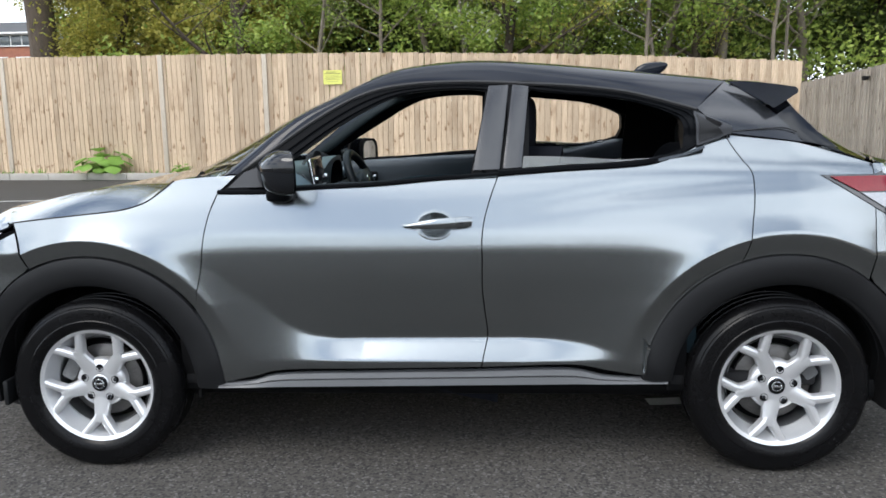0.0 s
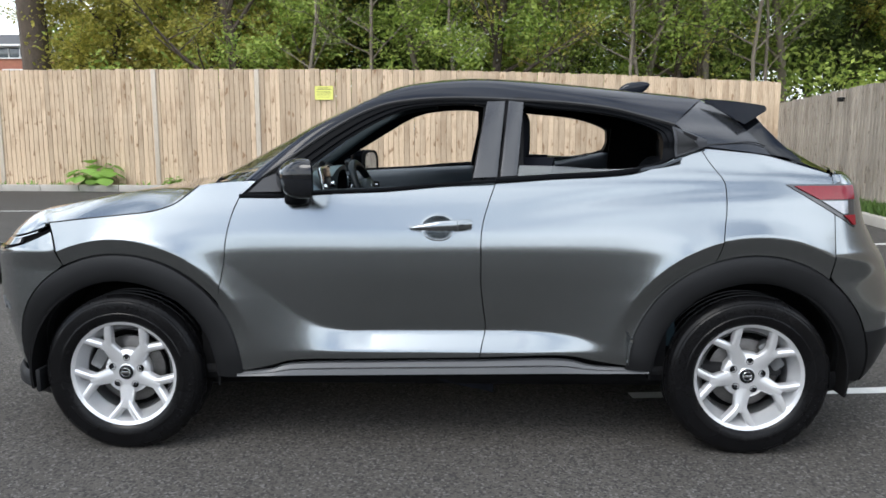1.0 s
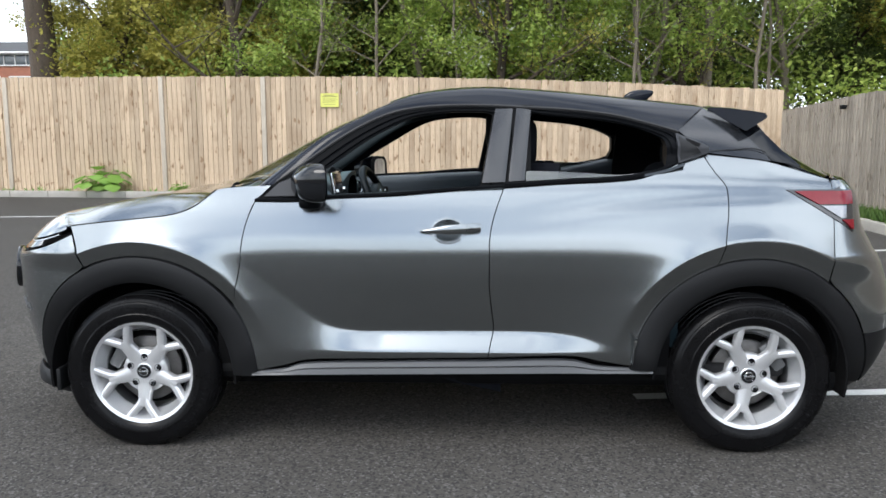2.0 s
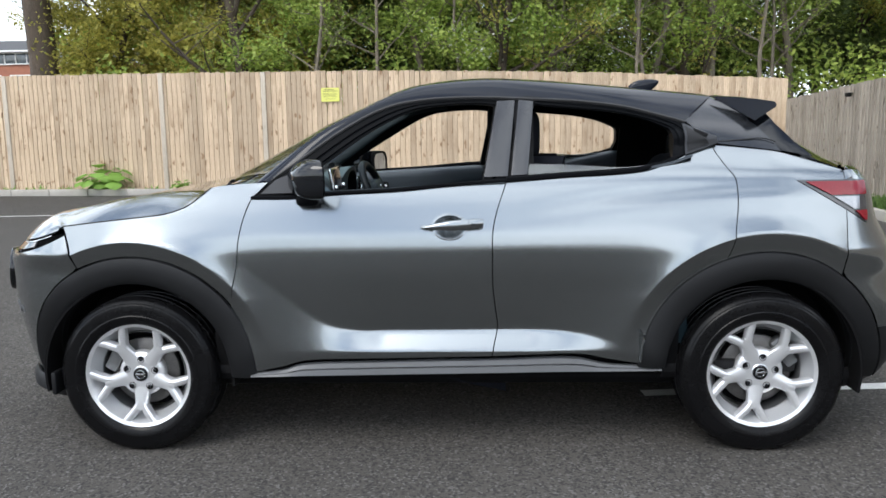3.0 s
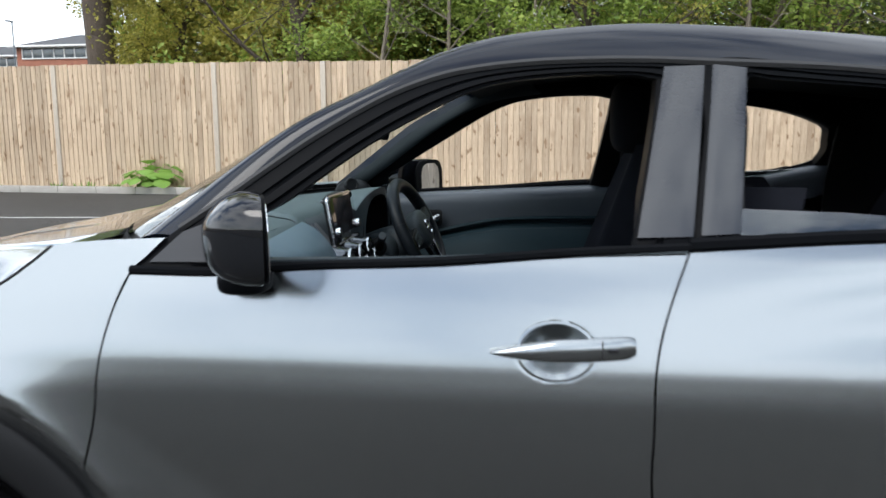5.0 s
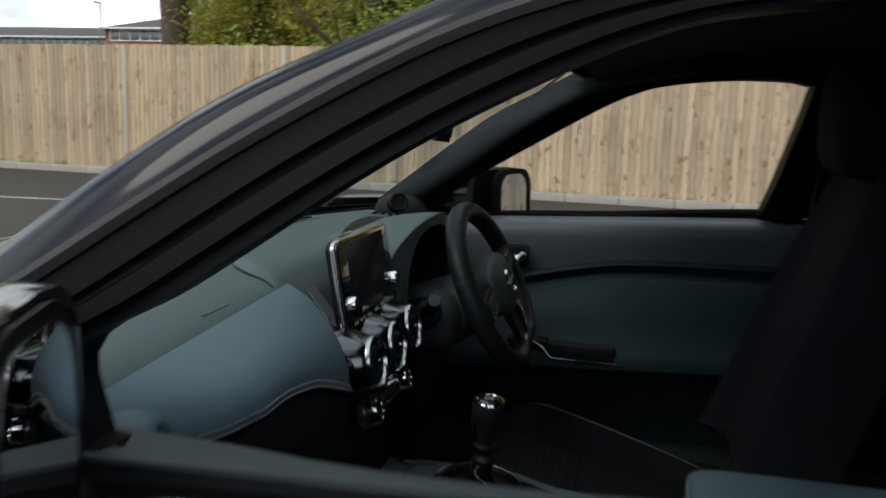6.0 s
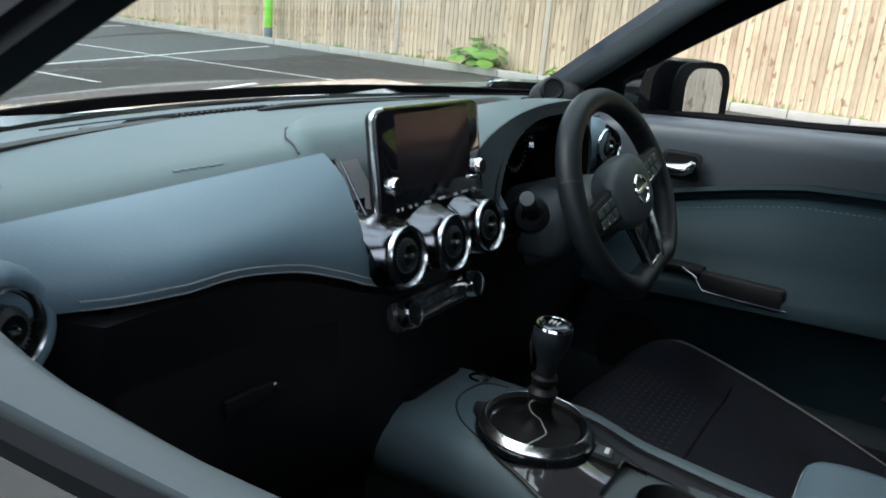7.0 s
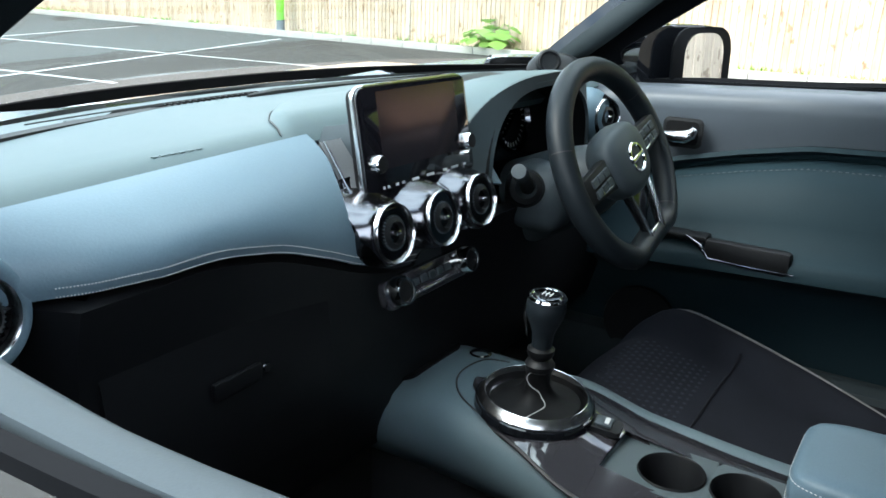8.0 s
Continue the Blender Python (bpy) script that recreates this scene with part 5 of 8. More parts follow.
# instrument hood
hood = np.zeros((33, 9, 3))
for i, t in enumerate(np.linspace(0, 1, 33)):
    a = math.pi * t
    y = 0.285 - 0.235 * math.copysign(abs(math.cos(a)) ** 0.75, math.cos(a))
    z = 1.005 + 0.160 * math.sin(a) ** 0.55
    for j, v in enumerate(np.linspace(0, 1, 9)):
        hood[i, j] = (0.56 + 0.215 * v - 0.05 * (1 - math.sin(a)) * v, y, max(z - 0.05 * (1 - v) ** 2, 1.0))
part("instrument_hood", shell(hood, 0.014, (0.7, 0.285, 1.05)), M["dash_soft"], dash, "grey instrument hood", 60)
inner = np.zeros((33, 5, 3))
for i, t in enumerate(np.linspace(0, 1, 33)):
    a = math.pi * t
    y = 0.285 - 0.190 * math.copysign(abs(math.cos(a)) ** 0.75, math.cos(a))
    z = 0.985 + 0.158 * math.sin(a) ** 0.6
    for j, v in enumerate(np.linspace(0, 1, 5)):
        inner[i, j] = (0.62 + 0.15 * v, y, z)
part("instrument_shroud", shell(inner, 0.008, (0.7, 0.285, 2.05)), M["hard_black"], dash)
# rim that closes hood and shroud
rim = np.stack([hood[:, -1] + np.array((0.002, 0, 0)), inner[:, -1] + np.array((0.004, 0, 0))], 1)
part("instrument_rim", shell(rim, 0.006, (0.5, 0.285, 1.05)), M["dash_face"], dash)
part("instrument_face", box(0.635, 0.285, 1.06, 0.01, 0.36, 0.16, 0.004), M["screen"], dash)
for y in (0.185, 0.385):
    m = facing((0.645, y, 1.06), (0, 1, 0), (1, 0, 0.15))
    part("gauge_ring", lathe([(0.062, 0.0), (0.066, 0.010), (0.062, 0.014), (0.058, 0.006)], m, 36), M["dark_chrome"], dash)
    bm = None
    for k in range(22):
        a = radians(-220 + 260 * k / 21)
        bm = box(0.050, 0, 0.003, 0.008, 0.0016, 0.001, 0.0, m @ Matrix.Rotation(a, 4, "Z"), 1, bm)
    part("gauge_marks", bm, M["mark"], dash)
# crease strip from the middle of the dash to the hood
part("dash_seam", tube([(0.700, 0.00, 1.098), (0.735, 0.08, 1.112), (0.750, 0.14, 1.125)], 0.004, 6), M["seal"], dash)

# centre stack
stack = np.zeros((17, 7, 3))
for i, u in enumerate(np.linspace(-1, 1, 17)):
    for j, (x, z, w) in enumerate(((0.68, 1.118, 0.155), (0.715, 1.10, 0.165), (0.745, 1.06, 0.175), (0.765, 1.00, 0.180), (0.775, 0.95, 0.17), (0.768, 0.92, 0.155), (0.755, 0.88, 0.14))):
        stack[i, j] = (x - 0.03 * abs(u) ** 4, -0.100 + (0.118 if z < 1.05 else 0.105) * u, z)
part("centre_fascia", shell(stack, 0.02, (0.5, -0.08, 1.0)), M["hard_grey"], dash, "dark grey centre fascia", 60)
for q, m in (([(0.698, -0.222, 1.106), (0.704, -0.188, 1.108), (0.774, -0.196, 1.030), (0.770, -0.236, 1.026)], M["sill"]),
             ([(0.715, 0.068, 1.110), (0.712, 0.110, 1.100), (0.775, 0.128, 1.00), (0.770, 0.085, 1.01)], M["dash_leather"])):
    P = coons([q[0], q[1]], [q[3], q[2]], [q[0], q[3]], [q[1], q[2]], 4, 8)
    part("fascia_blade", shell(P, 0.006, (0.5, 0, 1)), m, dash)
part("fascia_edge", tube([(0.703, -0.220, 1.108), (0.745, -0.229, 1.062), (0.775, -0.234, 1.028)], 0.0015, 6), M["dark_chrome"], dash)
# display
NRM = (0.985, 0.0, 0.17)
dm = facing((0.752, -0.082, 1.106), (0, 1, 0), NRM)
disp = empty_part("display", car, "upright touchscreen with chrome edge and two knobs, switched off")


def panel(w_top, w_bot, h, r):
    out = []
    for x, y in rrect(1.0, 1.0, r / h):
        w = w_bot + (w_top - w_bot) * (y + 0.5)
        out.append((x * w, y * h))
    return out


part("display_back", prism(panel(0.254, 0.260, 0.144, 0.012), 0.012, dm @ Matrix.Translation((0, 0, -0.014)), 0.003), M["hard_black"], disp)
part("chrome_edge", prism(panel(0.260, 0.266, 0.148, 0.013), 0.008, dm @ Matrix.Translation((0, 0, -0.006)), 0.003), M["satin_chrome"], disp, "bright chrome edge")
part("display_glass", prism(panel(0.254, 0.260, 0.142, 0.010), 0.004, dm @ Matrix.Translation((0, 0, 0.0008)), 0.001), M["screen"], disp)
red_sheen = mat("switched_off_panel", (0.010, 0.010, 0.013), 0.12, 0.0, 0.0, bump=0.0, spec=0.8)
# reddish specular tint puts a warm cast into the screen's reflections
red_sheen.node_tree.nodes["Principled BSDF"].inputs["Specular Tint"].default_value = (1.0, 0.50, 0.42, 1)
part("display_area", prism(rrect(0.185, 0.100, 0.002), 0.0008, dm @ Matrix.Translation((0.004, 0.014, 0.0045))), red_sheen, disp)
for x in (-0.106, 0.112):
    m = dm @ Matrix.Translation((x, -0.026, 0.004))
    part("display_knob", lathe([(0.0125, 0.0), (0.0125, 0.010), (0.0105, 0.013)], m, 28), M["chrome"], disp)
    part("knob_face", lathe([(0.0108, 0.0118), (0.0098, 0.0135), (0, 0.0138)], m, 24), M["hard_black"], disp)
bm = None
for k, (x, w) in enumerate(((-0.095, 0.004), (-0.085, 0.004), (-0.066, 0.006), (-0.052, 0.006), (-0.024, 0.016), (0.012, 0.018), (0.050, 0.010), (0.076, 0.018), (0.104, 0.006))):
    bm = box(x, -0.0585, 0.0052, w, 0.0035, 0.0006, 0.0, dm, 1, bm)
tagged(part("button_marks", bm, M["mark"], disp), kind="stuff")

# round vents


def round_vent(c, n, r, horn, name="air_vent"):
    m = facing(c, (0, 1, 0), n)
    if horn == 2:
        part("vent_horn", lathe([(r * 1.20, -0.030), (r * 1.06, -0.002)], m, 48), M["smoked"], dash, "", 80)
    elif horn:
        part("vent_horn", lathe([(r * 1.55, -0.060), (r * 1.50, -0.040), (r * 1.36, -0.022), (r * 1.18, -0.008), (r * 1.06, 0.0)], m, 48), M["dark_chrome"], dash, "polished chrome vent housing", 80)
    part("vent_ring", lathe([(r * 1.07, -0.003), (r * 1.065, 0.002), (r * 1.02, 0.005), (r * 0.955, 0.002), (r * 0.93, -0.010)], m, 48), M["vent_chrome"], dash, "", 80)
    part("vent_barrel", lathe([(r * 0.94, -0.004), (r * 0.90, -0.04), (0, -0.04)], m, 32), M["void"], dash)
    bm = lathe([(r * 0.55, -0.035), (r * 0.60, -0.012), (r * 0.56, 0.002), (r * 0.40, 0.006), (r * 0.34, -0.004), (0, -0.006)], m, 32)
    part("vent_core", bm, M["hard_black"], dash)
    bm = None
    for k in range(30):
        a = 2 * math.pi * k / 30
        bm = box(r * 0.585, 0, -0.008, 0.0018, r * 0.05, 0.020, 0.0, m @ Matrix.Rotation(a, 4, "Z"), 1, bm)
    part("vent_grip", bm, M["hard_grey"], dash)
    part("vent_slat", box(0, 0, -0.012, r * 1.72, 0.0025, 0.02, 0.001, m), M["hard_black"], dash)
    part("vent_knob", box(0, 0, 0.004, 0.010, 0.006, 0.010, 0.002, m), M["satin_chrome"], dash)


for c in ((0.812, -0.217, 1.007), (0.812, -0.105, 1.002), (0.811, -0.003, 1.007)):
    round_vent(c, (0.97, -0.02, 0.20), 0.0365, 2)
# one smoked-chrome housing swells round the three middle vents
VH = np.zeros((121, 57, 3))
open_bore = np.zeros((121, 57))
for i, u in enumerate(np.linspace(0, 1, 121)):
    for j, v in enumerate(np.linspace(0, 1, 57)):
        z = 1.066 + (0.957 - 1.066) * v
        yl = float(np.interp(z, [0.955, 0.970, 0.985, 1.005, 1.040, 1.070], [-0.212, -0.237, -0.252, -0.266, -0.264, -0.254]))
        y = yl + (0.058 - yl) * u
        base = float(pchip([0.950, 0.960, 1.00, 1.02, 1.04, 1.07], [0.756, 0.768, 0.776, 0.768, 0.752, 0.735], z))
        keep = 1.0
        near_d = 9.0
        for cy, cz in ((-0.217, 1.007), (-0.105, 1.002), (-0.003, 1.007)):
            dd_ = math.hypot(y - cy + 0.0006, z - cz + 0.002)
            near_d = min(near_d, dd_)
            keep *= 1 - math.exp(-(max(0.0, dd_ - 0.0375) / 0.016) ** 2)
        VH[i, j] = (base + (0.811 - 0.2 * (z - 1.007) - base) * (1 - keep) * float(np.interp(z, [0.955, 0.966, 1.038, 1.054], [0.55, 1.0, 1.0, 0.1])), y, z)
        open_bore[i, j] = near_d
bm = grid_bm(VH)
bm.verts.ensure_lookup_table()
flat_d = open_bore.reshape(-1)
bmesh.ops.delete(bm, geom=[f for f in bm.faces if sum(flat_d[v.index] for v in f.verts) / 4 < 0.0370], context="FACES")
part("vent_housing", bm, M["smoked"], dash, "smoked chrome housing round three vents", 80)
round_vent((0.754, -0.690, 1.037), (0.95, 0.20, 0.1), 0.033, False)
round_vent((0.765, 0.585, 1.055), (0.95, -0.28, 0.1), 0.036, True)
VP = facing((0.754, -0.690, 1.037), (0, 1, 0), (0.95, 0.20, 0.1))
part("vent_pod", lathe([(0.060, -0.085), (0.058, -0.035), (0.053, -0.008), (0.045, 0.003), (0.038, 0.001), (0.034, -0.006)], VP, 40), M["dash_leather"], dash, "", 80)
part("vent_pod", blob((0.715, 0.585, 1.055), (0.05, 0.055, 0.055), 0.8, 0.9), M["dash_leather"], dash)
# lower climate panel
cm = facing((0.792, -0.100, 0.912), (0, 1, 0), (0.96, 0, 0.26))
part("climate_panel", prism(rrect(0.215, 0.040, 0.012), 0.012, cm @ Matrix.Translation((0, 0, -0.010)), 0.002), M["piano"], dash)
part("climate_strip", box(0, -0.012, 0.004, 0.125, 0.003, 0.003, 0.001, cm), M["satin_chrome"], dash)
bm = None
for k in range(5):
    bm = box(-0.04 + 0.02 * k, 0.003, 0.003, 0.015, 0.010, 0.004, 0.001, cm, 1, bm)
part("climate_buttons", bm, M["hard_grey"], dash)
for x in (-0.083, 0.083):
    m = cm @ Matrix.Translation((x, 0.002, 0.002))
    part("climate_knob", lathe([(0.0205, 0.0), (0.0205, 0.012), (0.018, 0.018), (0.0155, 0.018), (0.0145, 0.014), (0, 0.014)], m, 32), M["chrome"], dash)
    part("knob_cap", lathe([(0.0142, 0.0145), (0.013, 0.016), (0, 0.0165)], m, 24), M["hard_black"], dash)
part("lower_fascia", box(0.655, -0.09, 0.83, 0.09, 0.30, 0.16, 0.02), M["hard_black"], dash)

# steering wheel
sw = empty_part("steering_wheel", car, "black leather steering wheel with satin trim, flat at the bottom")
WM = facing((0.905, 0.288, 1.028), (0.06, 1, 0), (0.895, -0.075, 0.425)) @ Matrix.Rotation(radians(14), 4, "Z")
loop = []
for k in range(72):
    a = 2 * math.pi * k / 72
    x, y = 0.168 * math.cos(a), 0.162 * math.sin(a)
    y = max(y, -0.142 - 0.012 * math.cos(a) ** 2) if y < -0.142 else y
    loop.append(WM @ Vector((x, y, 0)))
part("wheel_rim", loop_tube(loop, 0.0205, 14), M["leather"], sw, "black leather rim")
for a in (28, 152, 235, 305):
    q = radians(a)
    m = WM @ Matrix.Translation((0.168 * math.cos(q), max(0.162 * math.sin(q), -0.150), 0)) @ Matrix.Rotation(q, 4, "Z") @ Matrix.Rotation(radians(90), 4, "X")
    part("rim_seam", lathe([(0.0208, -0.001), (0.0211, 0), (0.0208, 0.001)], m, 18), M["seal"], sw)
hubp = blob((0, 0.0, 0.004), (0.070, 0.060, 0.033), 0.6, 0.75, Matrix(), 40, 20)
for v in hubp.verts:
    v.co.x *= 1 + 1.6 * (v.co.y + 0.01) if v.co.y < 0.03 else 1.064
bmesh.ops.transform(hubp, matrix=WM, verts=hubp.verts)
part("airbag_cover", hubp, M["hard_grey"], sw, "black airbag cover")
part("badge_ring", loop_tube([WM @ Vector((0.023 * math.cos(q), -0.002 + 0.023 * math.sin(q), 0.0375)) for q in np.linspace(0, 2 * math.pi, 33)[:-1]], 0.0028, 6), M["chrome"], sw)
part("badge_bar", box(0, -0.002, 0.0385, 0.050, 0.009, 0.004, 0.001, WM), M["chrome"], sw)
for s in (-1, 1):
    bm = prism([(0.050, 0.030), (0.164, 0.026), (0.161, -0.016), (0.052, -0.028)] if s > 0 else [(-0.050, 0.030), (-0.052, -0.028), (-0.161, -0.016), (-0.164, 0.026)], 0.016, WM @ Matrix.Translation((0, 0, 0.002)), 0.004)
    part("spoke", bm, M["hard_black"], sw)
    part("spoke_trim", box(s * 0.108, -0.020, 0.019, 0.066, 0.004, 0.004, 0.001, WM @ Matrix.Rotation(radians(4 * s), 4, "Z")), M["satin_chrome"], sw)
    bm = None
    for i in range(3):
        for j in range(2):
            bm = box(s * (0.085 + 0.022 * i), 0.012 - 0.018 * j, 0.020, 0.018, 0.013, 0.004, 0.001, WM, 1, bm)
    part("wheel_buttons", bm, M["hard_grey"], sw)
    part("lower_trim", tube([WM @ Vector((s * 0.040, -0.050, 0.020)), WM @ Vector((s * 0.032, -0.100, 0.018)), WM @ Vector((s * 0.024, -0.146, 0.014))], [0.0016, 0.0030, 0.0040] if s < 0 else [0.0030, 0.0055, 0.0065], 8), M["satin_chrome"], sw)
part("lower_spoke", prism([(-0.040, -0.045), (-0.022, -0.150), (0.022, -0.150), (0.040, -0.045)], 0.016, WM, 0.004), M["gloss_black"], sw)
part("lower_plate", prism([(-0.022, -0.126), (0.022, -0.126), (0.019, -0.146), (-0.019, -0.146)][::-1], 0.012, WM @ Matrix.Translation((0, 0, 0.006)), 0.003), M["satin_chrome"], sw)
col = lathe([(0.045, 0.0), (0.060, -0.03), (0.072, -0.09), (0.078, -0.18)], WM @ Matrix.Translation((0, -0.015, -0.02)), 28)
part("column_shroud", col, M["hard_grey"], sw)
part("column_lower", box(0.79, 0.285, 0.96, 0.12, 0.19, 0.12, 0.045, segs=4), M["hard_grey"], sw)
part("stalk_boss", lathe([(0.034, -0.06), (0.032, -0.02), (0.027, 0.0), (0.018, 0.004)], facing((0.800, 0.165, 0.990), (0, 0, 1), (0.45, -0.85, 0.25)), 28), M["hard_black"], sw)
part("stalk", tube([(0.800, 0.170, 0.990), (0.815, 0.130, 1.010), (0.828, 0.085, 1.032)], [0.012, 0.011, 0.0125], 14), M["hard_black"], sw)
part("stalk_end", lathe([(0.0128, -0.02), (0.0132, -0.002), (0.0115, 0.004), (0, 0.005)], facing((0.830, 0.078, 1.036), (0, 0, 1), (0.25, -0.90, 0.45)), 20), M["hard_grey"], sw)
a, b = WM @ Vector((0.06, 0.0, -0.055)), WM @ Vector((0.16, 0.006, -0.040))
part("stalk", tube([a, a.lerp(b, 0.6), b], [0.010, 0.011, 0.014], 12), M["hard_black"], sw)

# centre console
con = empty_part("centre_console", car, "grey centre console with gloss panel, cup holders and gear lever")
xs = np.linspace(0.655, 1.62, 50)


def console_top(x):
    return float(pchip([0.64, 0.80, 0.95, 1.08, 1.30, 1.62], [0.735, 0.738, 0.735, 0.705, 0.690, 0.69], x))


P = np.zeros((50, 21, 3))
for i, x in enumerate(xs):
    top = console_top(x)
    wt_ = float(pchip([0.64, 0.75, 0.90, 1.02, 1.15, 1.62], [0.100, 0.100, 0.104, 0.116, 0.122, 0.118], x))
    run = resample([(0, 0), (wt_ * 0.6, -0.001), (wt_, -0.009), (wt_ + 0.018, -0.032), (wt_ + 0.020, -0.066), (wt_ + 0.004, -0.105), (wt_ - 0.04, -0.15)], 10)
    for j in range(21):
        q = run[abs(j - 10)]
        P[i, j] = (x - 0.012 * (i == 0) * (abs(j - 10) < 3), -0.022 + math.copysign(q[0], j - 10), top + q[1] - (0.010 if i == 0 else 0))


def cut_cups(bm):
    """Opens the console where the cup holders sit."""
    out = [f for f in bm.faces if 1.070 < f.calc_center_median().x < 1.298 and abs(f.calc_center_median().y + 0.056) < 0.060 and f.calc_center_median().z > 0.6]
    bmesh.ops.delete(bm, geom=out, context="FACES")
    return bm


part("console_body", cut_cups(shell(P, 0.015, (1.1, -0.03, 0.4))), M["console_soft"], con, "grey soft-touch console body", 60)
part("console_base", box(1.14, -0.022, 0.50, 0.95, 0.12, 0.24, 0.02), M["carpet"], con)
# the tray is a flat plate; black colour gives the shade of its depth
tray = prism(rrect(0.095, 0.178, 0.03), 0.004, Matrix.Translation((0.712, -0.022, 0.7365)), 0.001)
part("tray", tray, M["void"], con, "storage tray drawn flat, its inner shade in black")
GP = np.zeros((40, 9, 3))
for i, x in enumerate(np.linspace(0.845, 1.300, 40)):
    wl = float(pchip([0.845, 0.88, 0.95, 1.05, 1.30], [0.012, 0.052, 0.092, 0.120, 0.126], x))
    wr = float(pchip([0.845, 0.88, 0.95, 1.05, 1.30], [0.012, 0.080, 0.138, 0.152, 0.146], x))
    top = console_top(x)
    for j, u in enumerate(np.linspace(-1, 1, 9)):
        GP[i, j] = (x, -0.050 + (wl if u < 0 else wr) * u, top + 0.012 - (0.021 if u < 0 else 0.034) * abs(u) ** 3)
part("gloss_panel", cut_cups(shell(GP, 0.006, (1.1, -0.03, 0.4))), M["piano"], con, "gloss dark grey console panel", 60)
part("panel_edge", tube([p + np.array((0, 0, 0.001)) for p in GP[:, 8]], 0.0013, 6), M["satin_chrome"], con)
part("panel_groove", tube([p + np.array((0, 0, -0.001)) for p in GP[:, 0]], 0.003, 6), M["seal"], con)
groove = []
for x, y in resample([(0.850, 0.048), (0.814, 0.030), (0.806, -0.030), (0.832, -0.080), (0.880, -0.110), (0.960, -0.131), (1.06, -0.143), (1.18, -0.150)], 48):
    wt_ = float(pchip([0.64, 0.75, 0.90, 1.02, 1.15, 1.62], [0.100, 0.100, 0.104, 0.116, 0.122, 0.118], x))
    q = resample([(0, 0), (wt_ * 0.6, -0.001), (wt_, -0.009), (wt_ + 0.018, -0.032), (wt_ + 0.020, -0.066)], 40)
    groove.append((x, y, console_top(x) + float(np.interp(abs(y + 0.022), q[:, 0], q[:, 1])) + 0.0004))
part("console_groove", tube(groove, 0.0016, 5), M["seal"], con)
part("button_well", lathe([(0.018, 0.003), (0.015, 0.005), (0.013, -0.004), (0, -0.006)], Matrix.Translation((0.798, 0.045, 0.736)), 24), M["gloss_black"], con)
RK = 0.92
RM = facing((0.945, -0.055, 0.748), (1, 0, 0), (0.06, -0.03, 1))
part("gear_surround", lathe([(0.0865, -0.010), (0.085, -0.001), (0.080, 0.002)], RM, 48), M["gloss_black"], con)
part("gear_ring", lathe([(RK * r, h) for r, h in ((0.0900, 0.0), (0.0895, 0.003), (0.0810, 0.0125), (0.0795, 0.0132), (0.0785, 0.0128), (0.0770, -0.002))], RM, 64), M["satin_chrome"], con, "bright chrome gear lever ring", 30)
part("gear_well", lathe([(0.0715, 0.004), (0.068, -0.006), (0.0, -0.008)], RM, 40), M["void"], con)
gt = Vector((0.956, -0.072, 0.826))
g0 = Vector((0.945, -0.055, 0.748))
boot = np.zeros((32, 9, 3))
for j, t in enumerate(np.linspace(0, 1, 9)):
    c = g0.lerp(gt - Vector((0, 0, 0.012)), t)
    for i in range(32):
        a = 2 * math.pi * i / 32
        r = 0.018 + 0.046 * (1 - t) ** 6.0 + 0.004 * math.sin(4 * a + 5 * t) * (1 - t) * min(1, t * 6)
        boot[i, j] = (c.x + r * math.cos(a), c.y + r * math.sin(a), c.z)
part("gear_boot", grid_bm(boot, True), M["boot_leather"], con, "black leather gear boot", 70)
part("boot_seam", tube(resample([boot[(25 + int(round(3.5 * math.sin(j * 0.85)))) % 32, j] + np.array((0.0, -0.001, 0.001)) for j in range(9)], 30), 0.0007, 5), M["thread"], con)
part("gear_collar", lathe([(0.013, -0.004), (0.019, 0.0), (0.021, 0.008), (0.017, 0.014), (0.013, 0.016), (0.018, 0.022), (0.019, 0.030), (0.013, 0.034)], Matrix.Translation(gt - Vector((0, 0, 0.02))), 24), M["hard_black"], con)
KM = facing(gt + Vector((0.001, -0.001, 0.012)), (1, 0, 0), (0.06, -0.04, 1))
part("gear_knob", lathe([(0.011, 0.0), (0.0135, 0.003), (0.0140, 0.012), (0.0155, 0.024), (0.0200, 0.036), (0.0245, 0.048), (0.0268, 0.058), (0.0265, 0.067), (0.0235, 0.076)], KM, 40), M["leather"], con, "black gear knob with chrome cap")
part("knob_trim", loop_tube([KM @ Vector((0.0232 * math.cos(q), 0.0232 * math.sin(q), 0.0755)) for q in np.linspace(0, 2 * math.pi, 33)[:-1]], 0.0032, 6), M["chrome"], con)
part("knob_cap", lathe([(0.0222, 0.0755), (0.018, 0.079), (0, 0.0805)], KM, 28), M["dark_chrome"], con)
bm = None
for k, (x, y, w, h) in enumerate(((-0.008, 0, 0.0016, 0.018), (0.0, 0, 0.0016, 0.018), (0.008, 0, 0.0016, 0.018), (0, 0, 0.018, 0.0016))):
    bm = box(x * 0.7, y, 0.0802, w * 0.7, h * 0.7, 0.0008, 0.0, KM, 1, bm)
part("shift_pattern", bm, M["mark"], con)
part("knob_blade", tube([KM @ Vector((-0.018, -0.012, 0.016)), KM @ Vector((-0.024, -0.012, 0.045)), KM @ Vector((-0.022, -0.014, 0.062))], [0.001, 0.003, 0.001], 6), M["satin_chrome"], con)
SM = facing((1.042, -0.036, 0.726), (1, 0.15, 0), (0.10, -0.05, 1))
part("brake_switch", prism(rrect(0.050, 0.034, 0.006), 0.008, SM, 0.002), M["hard_black"], con)
